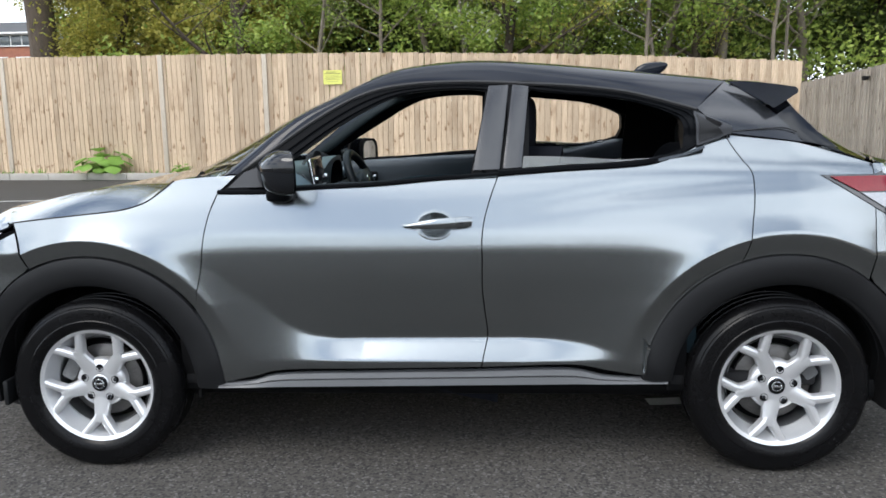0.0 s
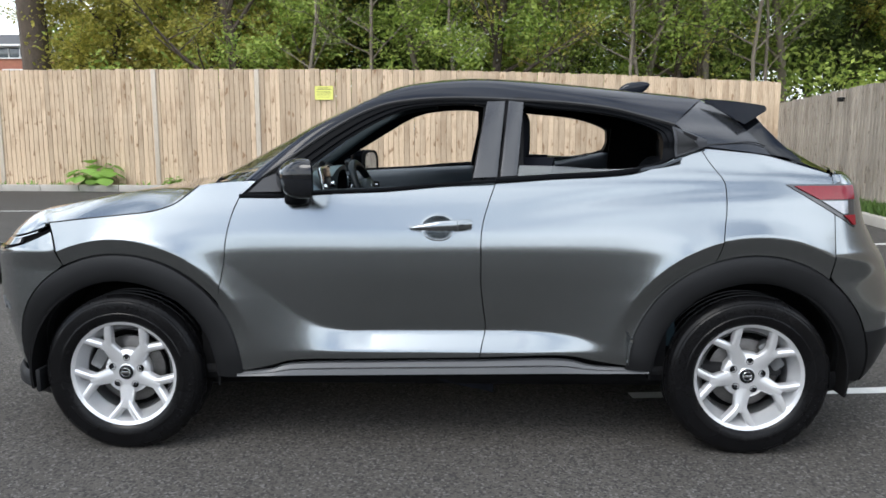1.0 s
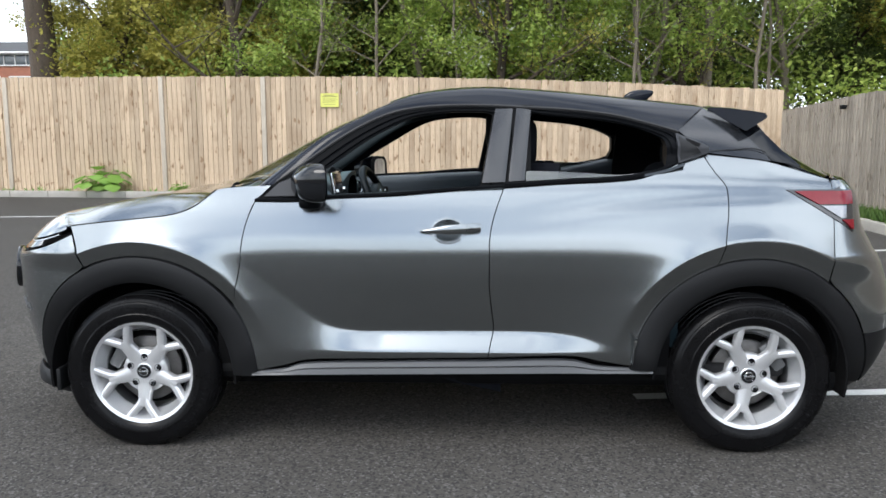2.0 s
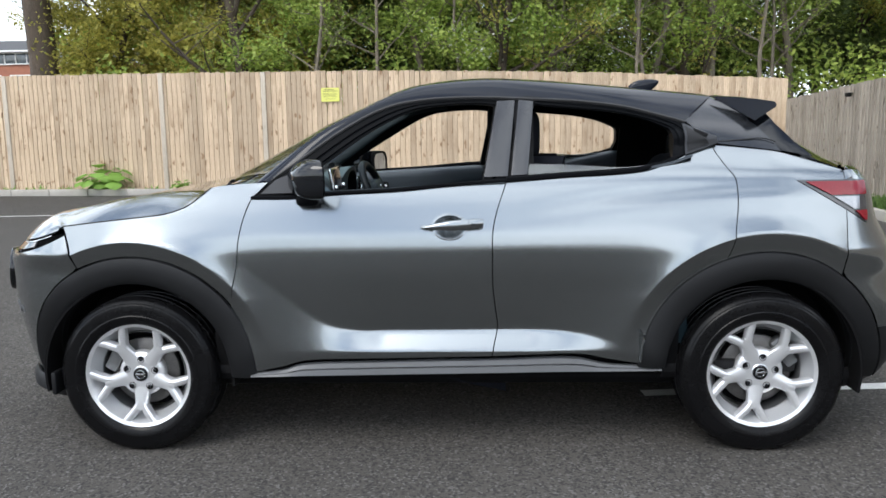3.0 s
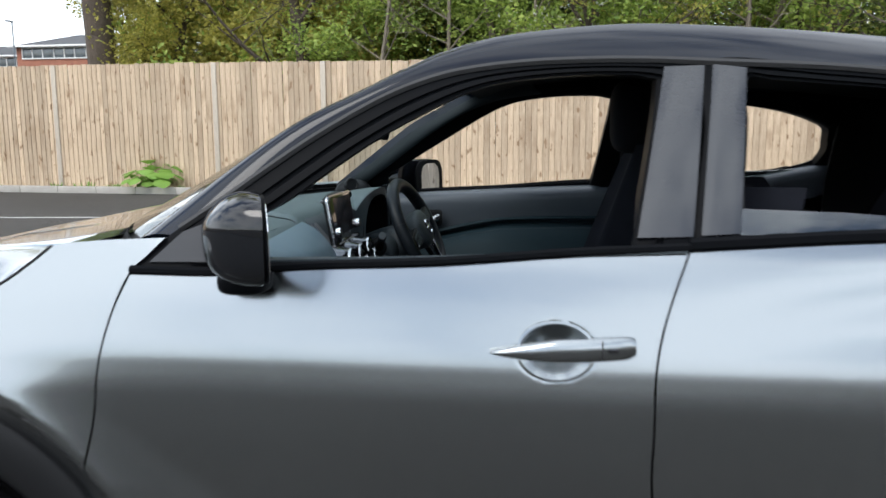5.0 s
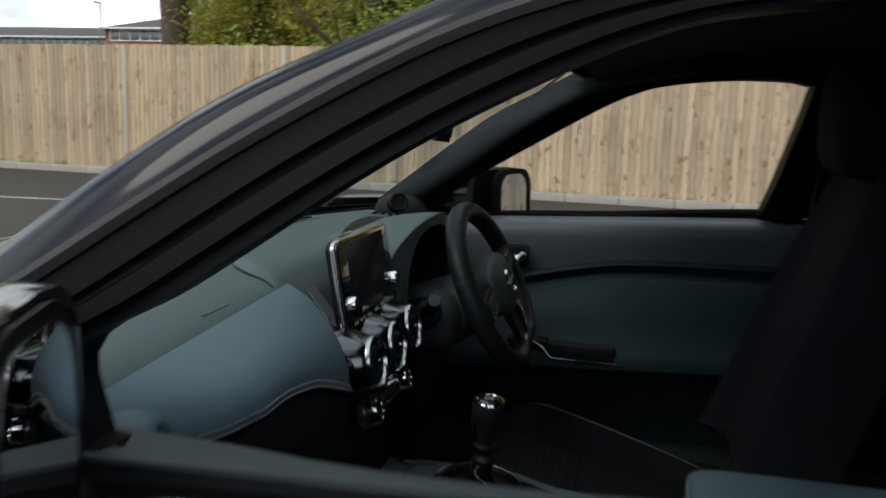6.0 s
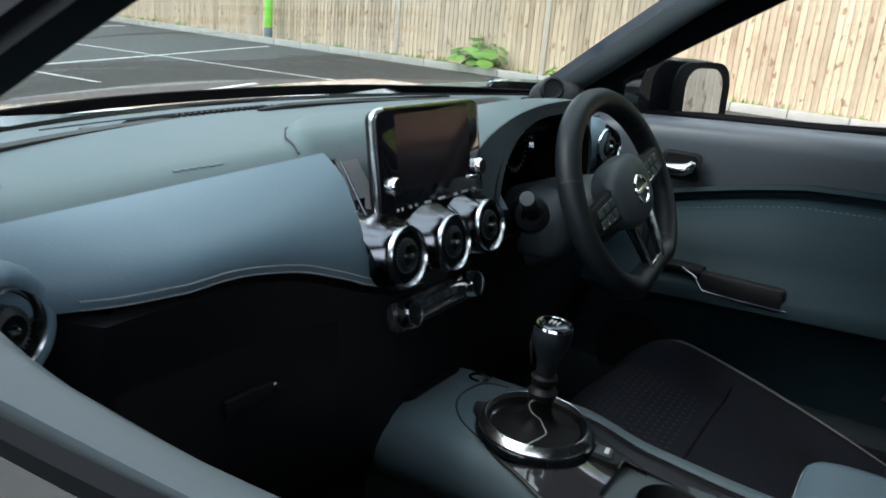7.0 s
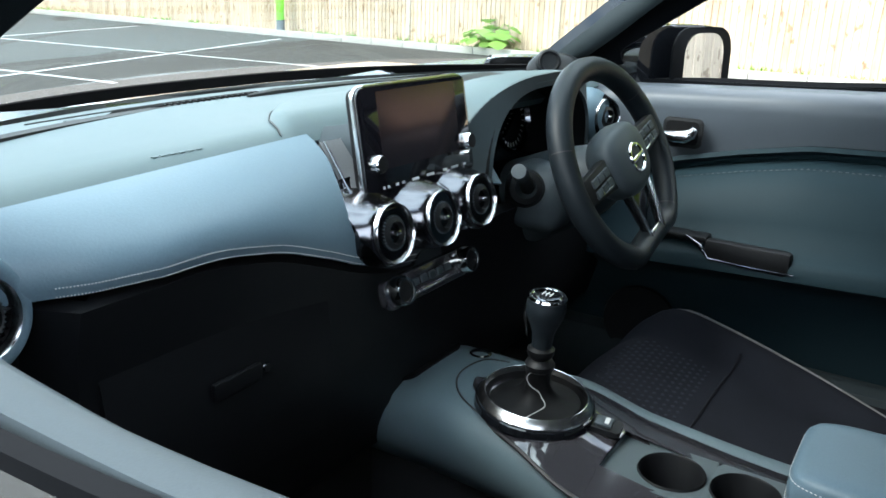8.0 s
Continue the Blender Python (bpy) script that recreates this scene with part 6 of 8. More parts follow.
part("switch_tab", box(0.0, 0, 0.010, 0.024, 0.022, 0.005, 0.002, SM), M["hard_grey"], con)
part("switch_mark", box(0.004, 0, 0.0130, 0.006, 0.014, 0.001, 0.0, SM), M["mark"], con)
# cup holders
bm = bmesh.new()
for (cx, cy), (x0, x1) in (((1.148, -0.060), (1.066, 1.194)), ((1.240, -0.054), (1.194, 1.302))):
    rings = [[], [], []]
    for k in range(40):
        a = 2 * math.pi * k / 40
        c, s = math.cos(a), math.sin(a)
        q = min((x1 - cx) / c if c > 1e-6 else (x0 - cx) / c if c < -1e-6 else 9, (0.002 - cy) / s if s > 1e-6 else (-0.116 - cy) / s if s < -1e-6 else 9)
        rings[0].append(bm.verts.new((cx + q * c, cy + q * s, 0.672)))
        rings[1].append(bm.verts.new((cx + q * c, cy + q * s, 0.7075)))
        rings[2].append(bm.verts.new((cx + 0.044 * c, cy + 0.044 * s, 0.7085)))
    for A, B in zip(rings, rings[1:]):
        for k in range(40):
            bm.faces.new((A[k], A[(k + 1) % 40], B[(k + 1) % 40], B[k]))
part("cup_plate", bm, M["dash_face"], con)
for x, y in ((1.148, -0.060), (1.240, -0.054)):
    part("cup_holder", lathe([(0.0445, 0.004), (0.043, 0.007), (0.041, 0.004), (0.038, -0.060), (0.0, -0.062)], Matrix.Translation((x, y, 0.7045)), 36), M["hard_black"], con, "deep dark round cup holder")
ar = blob((1.47, -0.03, 0.760), (0.185, 0.088, 0.034), 0.35, 0.3, nu=40, nv=14)
part("armrest", ar, M["dash_leather"], con, "blue-grey padded armrest with white stitching", 60)
part("armrest_base", box(1.47, -0.03, 0.715, 0.36, 0.17, 0.05, 0.01), M["hard_black"], con)
for z, k in ((0.775, 1.0), (0.745, 1.005)):
    run = [(1.47 + 0.184 * k * math.copysign(abs(math.cos(a)) ** 0.3, math.cos(a)), -0.03 + 0.0875 * k * math.copysign(abs(math.sin(a)) ** 0.3, math.sin(a)), z) for a in np.linspace(0, 2 * math.pi, 120)]
    run = resample(run, 400, False)
    bm = None
    for q in range(0, 399, 2):
        bm = tube([run[q], run[q + 1]], 0.0008, 4, True, bm)
    part("stitching", bm, M["thread"], con)

# seats


def seat_at(y, label, dx=0.0, hx=0.0, up=0.0):
    s = empty_part("front_seat", car, label)
    s.location.x, s.location.z = dx, up
    cu = np.zeros((25, 41, 3))
    for i, u in enumerate(np.linspace(0, 1, 25)):
        for j, v in enumerate(np.linspace(-1, 1, 41)):
            x = 0.87 + 0.60 * u
            w = 0.228 + 0.045 * math.sin(math.pi * min(1.0, 1.1 * u)) ** 0.8
            f = abs(v)
            z = 0.600 - 0.16 * u + 0.050 * math.exp(-((f - 0.80) / 0.13) ** 2) - 0.25 * max(0, (f - 0.86) / 0.14) ** 2.0
            z -= 0.085 * max(0, 1 - u / 0.22) ** 2.4
            x += 0.11 * max(0, (f - 0.25) / 0.75) ** 2.6 * (1 - u) ** 2
            cu[i, j] = (x, y + w * v, z)
    part("cushion", shell(cu, 0.03, (1.2, y, 0.2)), M["fabric"], s, "black patterned fabric cushion", 60)
    for side in (-1, 1):
        j = 20 + side * 17
        part("piping", tube([cu[i, j] + np.array((0, 0, 0.002)) for i in range(25)], 0.0026, 6), M["piping"], s)
        part("bolster_side", box(1.19, y + side * 0.222, 0.44, 0.52, 0.04, 0.14, 0.02), M["fabric_side"], s)
    part("cushion_seam", tube([cu[10, j] + np.array((0, 0, 0.001)) for j in range(6, 35)], 0.003, 5), M["fabric_side"], s)
    # small raised pattern on the centre cloth
    bm = None
    for i in range(4, 17):
        for j in range(-6, 7):
            if abs(j) > 2 + i * 0.7:
                continue
            u = 0.03 + i * 0.021
            x = 0.87 + 0.60 * u
            yy = y + 0.019 * (j + 0.5 * (i % 2))
            z = 0.600 - 0.16 * u + 0.050 * math.exp(-((abs((yy - y) / 0.245) - 0.80) / 0.13) ** 2) - 0.085 * max(0, 1 - u / 0.22) ** 2.4
            bm = lathe([(0.0040, 0.0), (0.003, 0.0012), (0, 0.0014)], Matrix.Translation((x, yy, z)), 6, bm)
    part("cloth_pattern", bm, M["cloth_dot"], s)
    bk = np.zeros((25, 21, 3))
    for i, u in enumerate(np.linspace(0, 1, 25)):
        for j, v in enumerate(np.linspace(-1, 1, 21)):
            f = abs(v)
            w = 0.245 - 0.075 * max(0, (u - 0.55) / 0.45) ** 1.5
            x = 1.44 + (0.20 + 0.4 * hx) * u - 0.055 * math.exp(-((f - 0.82) / 0.13) ** 2) * (1 - 0.6 * u) + 0.12 * max(0, (f - 0.88) / 0.12) ** 2
            bk[i, j] = (x, y + w * v, 0.62 + 0.62 * u)
    part("backrest", shell(bk, 0.09, (2.0, y, 0.9)), M["fabric"], s, "black fabric backrest", 60)
    part("back_shell", box(1.60, y, 0.90, 0.06, 0.42, 0.56, 0.03, Matrix.Translation((1.60, y, 0.9)) @ Matrix.Rotation(radians(18), 4, "Y") @ Matrix.Translation((-1.60, -y, -0.9))), M["fabric_side"], s)
    part("headrest", blob((1.625 + hx, y, 1.325), (0.075, 0.140, 0.115), 0.5, 0.6), M["fabric_side"], s, "black headrest")
    for k in (-1, 1):
        part("headrest_post", tube([(1.665 + hx, y + 0.05 * k, 1.20), (1.665 + hx, y + 0.05 * k, 1.30)], 0.007, 8), M["satin_chrome"], s)


seat_at(0.365, "black fabric driver seat with raised bolsters", -0.03, 0.0, 0.065)
seat_at(-0.435, "black fabric passenger seat with raised bolsters", 0.11, -0.065)
part("rear_bench", blob((2.12, 0, 0.56), (0.30, 0.66, 0.11), 0.4, 0.3), M["fabric"], car, "black rear bench cushion")
part("rear_backrest", blob((0, 0, 0), (0.10, 0.66, 0.34), 0.4, 0.3, Matrix.Translation((2.44, 0, 0.88)) @ Matrix.Rotation(radians(20), 4, "Y")), M["fabric"], car, "black rear backrest")
for y in (-0.38, 0.38):
    part("rear_headrest", blob((2.56, y, 1.25), (0.045, 0.11, 0.07), 0.6, 0.6), M["leather"], car)
part("parcel_shelf", box(2.78, 0, 1.06, 0.40, 1.15, 0.03, 0.01), M["hard_black"], car)
for side in (-1, 1):
    P = np.zeros((8, 5, 3))
    for i, x in enumerate(np.linspace(2.29, 2.82, 8)):
        for j, z in enumerate(np.linspace(0.9, 1.44, 5)):
            P[i, j] = (x, side * (float(gy(x, max(z, 1.13))) - 0.09), z if x < 2.5 else min(z, 1.42 - 0.45 * (x - 2.5)))
    part("rear_side_trim", shell(P, 0.01), M["hard_black"], car)
    P = np.zeros((8, 6, 3))
    for i, x in enumerate(np.linspace(1.575, 1.70, 8)):
        for j, z in enumerate(np.linspace(0.45, 1.48, 6)):
            P[i, j] = (x + 0.02 * (z - 1.1), side * (float(gy(x, max(z, 1.13))) - 0.095 + 0.02 * math.sin(math.pi * i / 7)), z)
    part("pillar_trim", shell(P, 0.01), M["headliner"], car, "dark pillar trim between the doors")
    # front pillar trim inside, from dash to roof
    A = resample([(x, w - 0.01, z - 0.03) for x, w, z in SCURVE if x < 1.25], 24)
    inset, drop, bulge = (0.045, 0.02, 0.5) if side > 0 else (0.040, 0.008, 0.25)
    Bq = resample([(x + drop, float(gy(x, z)) - inset, z - drop) for x, z in DCURVE if 0.58 < x < 1.3], 24)
    P = np.zeros((25, 7, 3))
    for i in range(25):
        c = (A[i] + Bq[i]) / 2 + np.array((0.02, -0.035, -0.02)) * bulge
        for j, t in enumerate(np.linspace(0, 1, 7)):
            P[i, j] = (1 - t) ** 2 * A[i] + 2 * t * (1 - t) * c + t * t * Bq[i]
    P[..., 1] *= side
    part("pillar_cover", shell(P, 0.008, (0.8, side * 2, 1.4)), M["pillar_plastic"], car, "dark grey inner windscreen pillar cover", 60)
    if side < 0:
        continue
    m = facing((0.598, side * 0.645, 1.150), (0, 0, 1), (0.55, -side * 0.80, 0.22))
    part("pillar_foot", blob((0.592, side * 0.695, 1.118), (0.070, 0.045, 0.048), 0.9, 0.9), M["hard_black"], car)
    part("tweeter", lathe([(0.028, -0.012), (0.025, 0.002), (0.021, 0.004), (0.018, 0.000), (0.0, -0.001)], m, 32), M["hard_black"], car, "round tweeter pod")

# door trims
for side in (-1, 1):
    dr = doors["front_door", side]
    flat = [(0.0, 0.0), (0.001, -0.35), (0.003, -0.75), (0.008, -0.95), (0.020, -1.0), (0.040, -1.0), (0.068, -1.0), (0.105, -1.0)]
    for name, x0, x1, dd in (("front_door", 0.56, 1.575, dr), ("rear_door", 1.60, 2.34, doors["rear_door", side])):
        xs = np.linspace(x0, x1, 40)
        prof = [(0.0, 0.0, 0), (0.0005, -0.026, 0), (0.003, -0.052, 0), (0.010, -0.070, 0), (0.024, -0.081, 0), (0.045, -0.083, 0), (0.075, -0.076, 0.5), (0.105, -0.068, 1)]
        P = np.zeros((40, len(prof), 3))
        zb = [float(np.interp(x, [0.52, 0.88, 1.36, 1.58, 2.0, 2.27, 2.43], [1.080, 1.098, 1.120, 1.130, 1.150, 1.205, 1.265])) for x in xs]
        kk = [float(np.interp(x, [0.56, 0.80, 0.90, 1.02, 1.14, 1.28, 1.6], [0.100, 0.062, 0.038, 0.016, 0.0, 0.0, 0.01])) for x in xs]
        for i, x in enumerate(xs):
            for j, (dz, d, w) in enumerate(prof):
                if side < 0 and name == "front_door":
                    dz, d = flat[j][0], flat[j][1] * float(np.interp(x, [0.56, 0.674, 0.89, 0.95, 1.0, 1.1, 1.166, 1.6], [0.119, 0.096, 0.060, 0.046, 0.038, 0.030, 0.030, 0.030]))
                near = side < 0 and name == "front_door"
                P[i, j] = (x, side * (float(gy(x, 1.13)) - (-0.006 - float(np.interp(x, [0.95, 1.05, 1.15, 1.22, 1.3], [0.0, 0.001, 0.002, 0.0, -0.003])) if near else 0.014) + d), zb[i] + (0.020 if near else 0.014) - dz - w * kk[i] * (side > 0))
        # near front cap takes a darker grey than the rest, offsetting its bright skylight
        part("door_cap", shell(P, 0.01, (x0, side * 3, 0.9)), M["hard_grey"] if side < 0 and name == "front_door" else M["door_upper"], dd, "charcoal door top trim", 60)
        top = [(0.096, -0.128, 1), (0.106, -0.104, 1), (0.116, -0.100, 1), (0.121, -0.122, 1), (0.138, -0.150, 1), (0.18, -0.176, 0.8), (0.23, -0.200, 0.4), (0.270, -0.212, 0.1), (0.292, -0.245, 0), (0.304, -0.256, 0), (0.328, -0.256, 0), (0.345, -0.215, 0), (0.375, -0.17, 0), (0.60, -0.12, 0), (0.70, -0.10, 0)]
        P = np.zeros((40, len(top), 3))
        for i, x in enumerate(xs):
            zt = min(zb[i], 1.15)
            for j, (dz, d, w) in enumerate(top):
                P[i, j] = (x, side * (float(gy(x, 1.13)) + 0.008 + d * (0.35 if side < 0 else 1.0)), zt - dz - w * kk[i])
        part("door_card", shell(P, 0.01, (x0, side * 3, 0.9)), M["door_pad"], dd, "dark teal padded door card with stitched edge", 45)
        st = [P[i, 3] * 0.4 + P[i, 4] * 0.6 + np.array((0, -side * 0.0015, 0.0015)) for i in range(40)]
        st = resample(st, 180)
        bm = None
        for q in range(0, 179, 2):
            bm = tube([st[q], st[q + 1]], 0.0008, 4, True, bm)
        part("stitching", bm, M["sill"], dd)
        part("door_pocket", box((x0 + x1) / 2, side * 0.69, 0.46, x1 - x0 - 0.1, 0.09, 0.22, 0.03), M["pillar_plastic"], dd)
    if side > 0:
        ly = 0.716
        m = facing((0.886, side * ly, 1.020), (1, 0, 0), (0, -side, 0.05))
        part("latch_recess", prism(rrect(0.085, 0.062, 0.012), 0.004, m, 0.002), M["hard_black"], dr)
        # no real hollow here: a black plate paints the shade behind the handle
        part("latch_hollow", prism(rrect(0.070, 0.048, 0.010), 0.002, m @ Matrix.Translation((0, 0, 0.004))), M["void"], dr)
        bm = tube([(0.854, side * (ly - 0.013), 1.014), (0.876, side * (ly - 0.022), 1.013), (0.898, side * (ly - 0.024), 1.015), (0.910, side * (ly - 0.021), 1.021), (0.914, side * (ly - 0.014), 1.030)], [0.009, 0.013, 0.014, 0.012, 0.008], 12)
        part("inner_handle", bm, M["satin_chrome"], dr, "satin chrome inside door handle")
    part("pull_pocket", box(1.075, side * 0.598, 0.812, 0.165, 0.030, 0.050, 0.010), M["hard_black"], dr)
    part("pull_trim", tube([(0.955, side * 0.590, 0.836), (0.985, side * 0.585, 0.822), (1.005, side * 0.582, 0.800), (1.08, side * 0.580, 0.798), (1.165, side * 0.582, 0.798)], [0.002, 0.004, 0.0022, 0.0018, 0.0012], 8), M["dark_chrome"], dr)
    part("window_switch", box(0.945, side * 0.615, 0.832, 0.10, 0.05, 0.012, 0.004), M["hard_black"], dr)
    m = facing((0.86, side * 0.655, 0.60), (1, 0, 0), (0, -side, 0))
    part("door_speaker", lathe([(0.085, 0.0), (0.082, 0.008), (0.070, 0.006), (0.0, 0.004)], m, 32), M["hard_black"], dr)

# rear-view mirror with its cable, and a round sticker on the glass
rv = empty_part("rear_view_mirror", car, "black rear-view mirror hung from the windscreen by a cable-fed arm")
RV = facing((0.855, 0.0, 1.362), (0, 1, 0), (0.93, 0.34, -0.08))
part("mirror_case", prism(rrect(0.235, 0.066, 0.020), 0.024, RV @ Matrix.Translation((0, 0, -0.024)), 0.006), M["hard_black"], rv)
part("mirror_glass", prism(rrect(0.222, 0.054, 0.016), 0.001, RV @ Matrix.Translation((0, 0, 0.0005))), M["mirror"], rv)
part("mirror_arm", tube([(0.838, 0.03, 1.375), (0.858, 0.015, 1.402), (0.925, 0.0, 1.434)], [0.010, 0.012, 0.014], 10), M["hard_black"], rv)
part("mirror_cable", tube([(0.905, 0.0, 1.432), (0.842, -0.01, 1.402), (0.822, -0.005, 1.375), (0.835, 0.02, 1.362)], 0.004, 6), M["hard_black"], rv)
part("sensor_pod", box(0.958, 0.0, 1.440, 0.08, 0.09, 0.030, 0.012), M["hard_black"], rv)
SK = facing((0.978, 0.455, 1.440), (0, 1, 0), (0.62, 0.12, -0.77))
part("visor_disc", lathe([(0.036, 0.0), (0.036, 0.004), (0.0, 0.004)], SK, 28), M["hard_black"], rv)
part("visor_ring", lathe([(0.050, 0.0), (0.050, 0.003), (0.037, 0.003)], SK, 28), M["sill"], rv)
# side demister grilles on the dash ends
for y in (-0.63, 0.63):
    part("demister_frame", blob((0.575, y, 1.112), (0.060, 0.030, 0.010), 0.7, 0.8), M["hard_grey"], dash)
    for k in range(4):
        part("demister_slat", box(0.545 + 0.02 * k, y, 1.1225, 0.010, 0.040, 0.004, 0.001), M["void"], dash)

# ---- the yard ----
M["asphalt"] = mat("worn_asphalt", (0.072, 0.067, 0.061), 0.92, spec=0.12, var=0.3, big=0.7, fine=130, bump=0.5, dist=0.005, rvar=0.2)
M["line"] = mat("worn_white_line_paint", (0.62, 0.62, 0.60), 0.7, var=0.12, big=4, fine=150, bump=0.3, dist=0.003, dark=(0.40, 0.40, 0.39))
M["kerb"] = mat("pale_concrete_kerb", (0.37, 0.35, 0.315), 0.85, var=0.15, big=5, fine=120, bump=0.4, dist=0.003)
M["gravel"] = mat("gravel_and_soil", (0.22, 0.19, 0.15), 0.95, var=0.4, big=6, fine=70, bump=0.9, dist=0.02)
M["fence_wood"] = mat("new_softwood_board", (0.52, 0.415, 0.30), 0.75, var=0.2, big=5, fine=22, stretch=(9, 9, 0.8), bump=0.35, dist=0.003, rand=0.19, dark=(0.34, 0.245, 0.155))
M["fence_old"] = mat("weathered_grey_board", (0.36, 0.318, 0.265), 0.8, var=0.15, big=5, fine=22, stretch=(9, 9, 0.8), bump=0.4, dist=0.003, rand=0.16, dark=(0.22, 0.195, 0.165))
M["fence_pale"] = mat("pale_grey_softwood", (0.50, 0.44, 0.36), 0.8, var=0.15, big=5, fine=22, stretch=(9, 9, 0.8), bump=0.3, dist=0.003, dark=(0.36, 0.31, 0.25))
M["bark"] = mat("tree_bark", (0.085, 0.065, 0.048), 0.9, var=0.35, big=4, fine=30, stretch=(4, 4, 1), bump=0.9, dist=0.03)
M["bark_pale"] = mat("pale_bark", (0.20, 0.17, 0.13), 0.9, var=0.3, big=4, fine=30, stretch=(4, 4, 1), bump=0.8, dist=0.02)
M["brick"] = mat("red_brick", (0.30, 0.12, 0.075), 0.85, var=0.25, big=2, fine=20, bump=0.3, dist=0.01)
M["slate"] = mat("grey_roof_tile", (0.028, 0.028, 0.030), 0.7, var=0.2, big=2, fine=14, bump=0.4, dist=0.02)
M["glazing"] = mat("dull_window_glass", (0.10, 0.12, 0.13), 0.08, 0.0, 0.8, var=0.3, big=1, fine=10, bump=0.0)
M["white_frame"] = mat("white_window_frame", (0.72, 0.72, 0.70), 0.5, var=0.06)
M["sign"] = mat("yellow_sign_sheet", (0.66, 0.66, 0.16), 0.45, var=0.05, fine=60)
M["sign_ink"] = mat("dark_sign_ink", (0.25, 0.24, 0.08), 0.6, var=0.1)
M["lime"] = mat("lime_green_post_paint", (0.20, 0.58, 0.03), 0.4, var=0.08)
M["post_grey"] = mat("grey_post_base", (0.13, 0.15, 0.17), 0.6, var=0.1)


def speckle(m, scale, light, dark, lo=0.10, hi=0.32):
    """Scatters small pale and dark chippings over a material's colour."""
    nt = m.node_tree
    p = nt.nodes["Principled BSDF"]
    src = p.inputs["Base Color"].links[0].from_socket
    tco = nt.nodes.new("ShaderNodeTexCoord")
    v = nt.nodes.new("ShaderNodeTexVoronoi")
    v.inputs["Scale"].default_value = scale
    nt.links.new(tco.outputs["Object"], v.inputs["Vector"])
    sep = nt.nodes.new("ShaderNodeSeparateColor")
    nt.links.new(v.outputs["Color"], sep.inputs["Color"])
    for chan, colour, pos in (("Red", light, 0.80), ("Green", dark, 0.66)):
        g = nt.nodes.new("ShaderNodeMapRange")
        g.inputs["From Min"].default_value, g.inputs["From Max"].default_value = pos, pos + 0.12
        g.inputs["To Max"].default_value = 0.75
        nt.links.new(sep.outputs[chan], g.inputs["Value"])
        mx = nt.nodes.new("ShaderNodeMix")
        mx.data_type = "RGBA"
        mx.inputs["B"].default_value = (*colour, 1)
        nt.links.new(g.outputs["Result"], mx.inputs["Factor"])
        nt.links.new(src, mx.inputs["A"])
        src = mx.outputs["Result"]
    nt.links.new(src, p.inputs["Base Color"])


def knots(m, colour):
    """Dark knots and streaks, different on each board."""
    nt = m.node_tree
    p = nt.nodes["Principled BSDF"]
    src = p.inputs["Base Color"].links[0].from_socket
    tco = nt.nodes.new("ShaderNodeTexCoord")
    oi = nt.nodes.new("ShaderNodeObjectInfo")
    mv = nt.nodes.new("ShaderNodeMath")
    mv.operation = "MULTIPLY"
    mv.inputs[1].default_value = 37.0
    nt.links.new(oi.outputs["Random"], mv.inputs[0])
    cb = nt.nodes.new("ShaderNodeCombineXYZ")
    nt.links.new(mv.outputs[0], cb.inputs["Z"])
    nt.links.new(mv.outputs[0], cb.inputs["X"])
    mp = nt.nodes.new("ShaderNodeMapping")
    mp.inputs["Scale"].default_value = (9, 9, 10)
    nt.links.new(tco.outputs["Object"], mp.inputs["Vector"])
    nt.links.new(cb.outputs["Vector"], mp.inputs["Location"])
    for scale, a, b, k in ((1.0, 0.615, 0.65, 0.8), (0.35, 0.52, 0.66, 0.4)):
        n = nt.nodes.new("ShaderNodeTexNoise")
        n.inputs["Scale"].default_value, n.inputs["Detail"].default_value = scale, 4
        nt.links.new(mp.outputs["Vector"], n.inputs["Vector"])
        g = nt.nodes.new("ShaderNodeMapRange")
        g.inputs["From Min"].default_value, g.inputs["From Max"].default_value, g.inputs["To Max"].default_value = a, b, k
        nt.links.new(n.outputs["Fac"], g.inputs["Value"])
        mx = nt.nodes.new("ShaderNodeMix")
        mx.data_type = "RGBA"
        mx.inputs["B"].default_value = (*colour, 1)
        nt.links.new(g.outputs["Result"], mx.inputs["Factor"])
        nt.links.new(src, mx.inputs["A"])
        src = mx.outputs["Result"]
    nt.links.new(src, p.inputs["Base Color"])


speckle(M["asphalt"], 105.0, (0.14, 0.137, 0.13), (0.026, 0.026, 0.026))
knots(M["fence_wood"], (0.20, 0.115, 0.055))
knots(M["fence_old"], (0.11, 0.085, 0.065))


def leaf_mat(name, a, b, trans=0.35):
    m = bpy.data.materials.new(name)
    m.use_nodes = True
    nt = m.node_tree
    p = nt.nodes["Principled BSDF"]
    geo = nt.nodes.new("ShaderNodeNewGeometry")
    r = nt.nodes.new("ShaderNodeMix")
    r.data_type = "RGBA"
    r.inputs["A"].default_value, r.inputs["B"].default_value = (*a, 1), (*b, 1)
    nt.links.new(geo.outputs["Random Per Island"], r.inputs["Factor"])
    nt.links.new(r.outputs["Result"], p.inputs["Base Color"])
    p.inputs["Roughness"].default_value = 0.55
    tl = nt.nodes.new("ShaderNodeBsdfTranslucent")
    nt.links.new(r.outputs["Result"], tl.inputs["Color"])
    mx = nt.nodes.new("ShaderNodeMixShader")
    mx.inputs["Fac"].default_value = trans
    nt.links.new(p.outputs["BSDF"], mx.inputs[1])
    nt.links.new(tl.outputs["BSDF"], mx.inputs[2])
    nt.links.new(mx.outputs["Shader"], nt.nodes["Material Output"].inputs["Surface"])
    return m


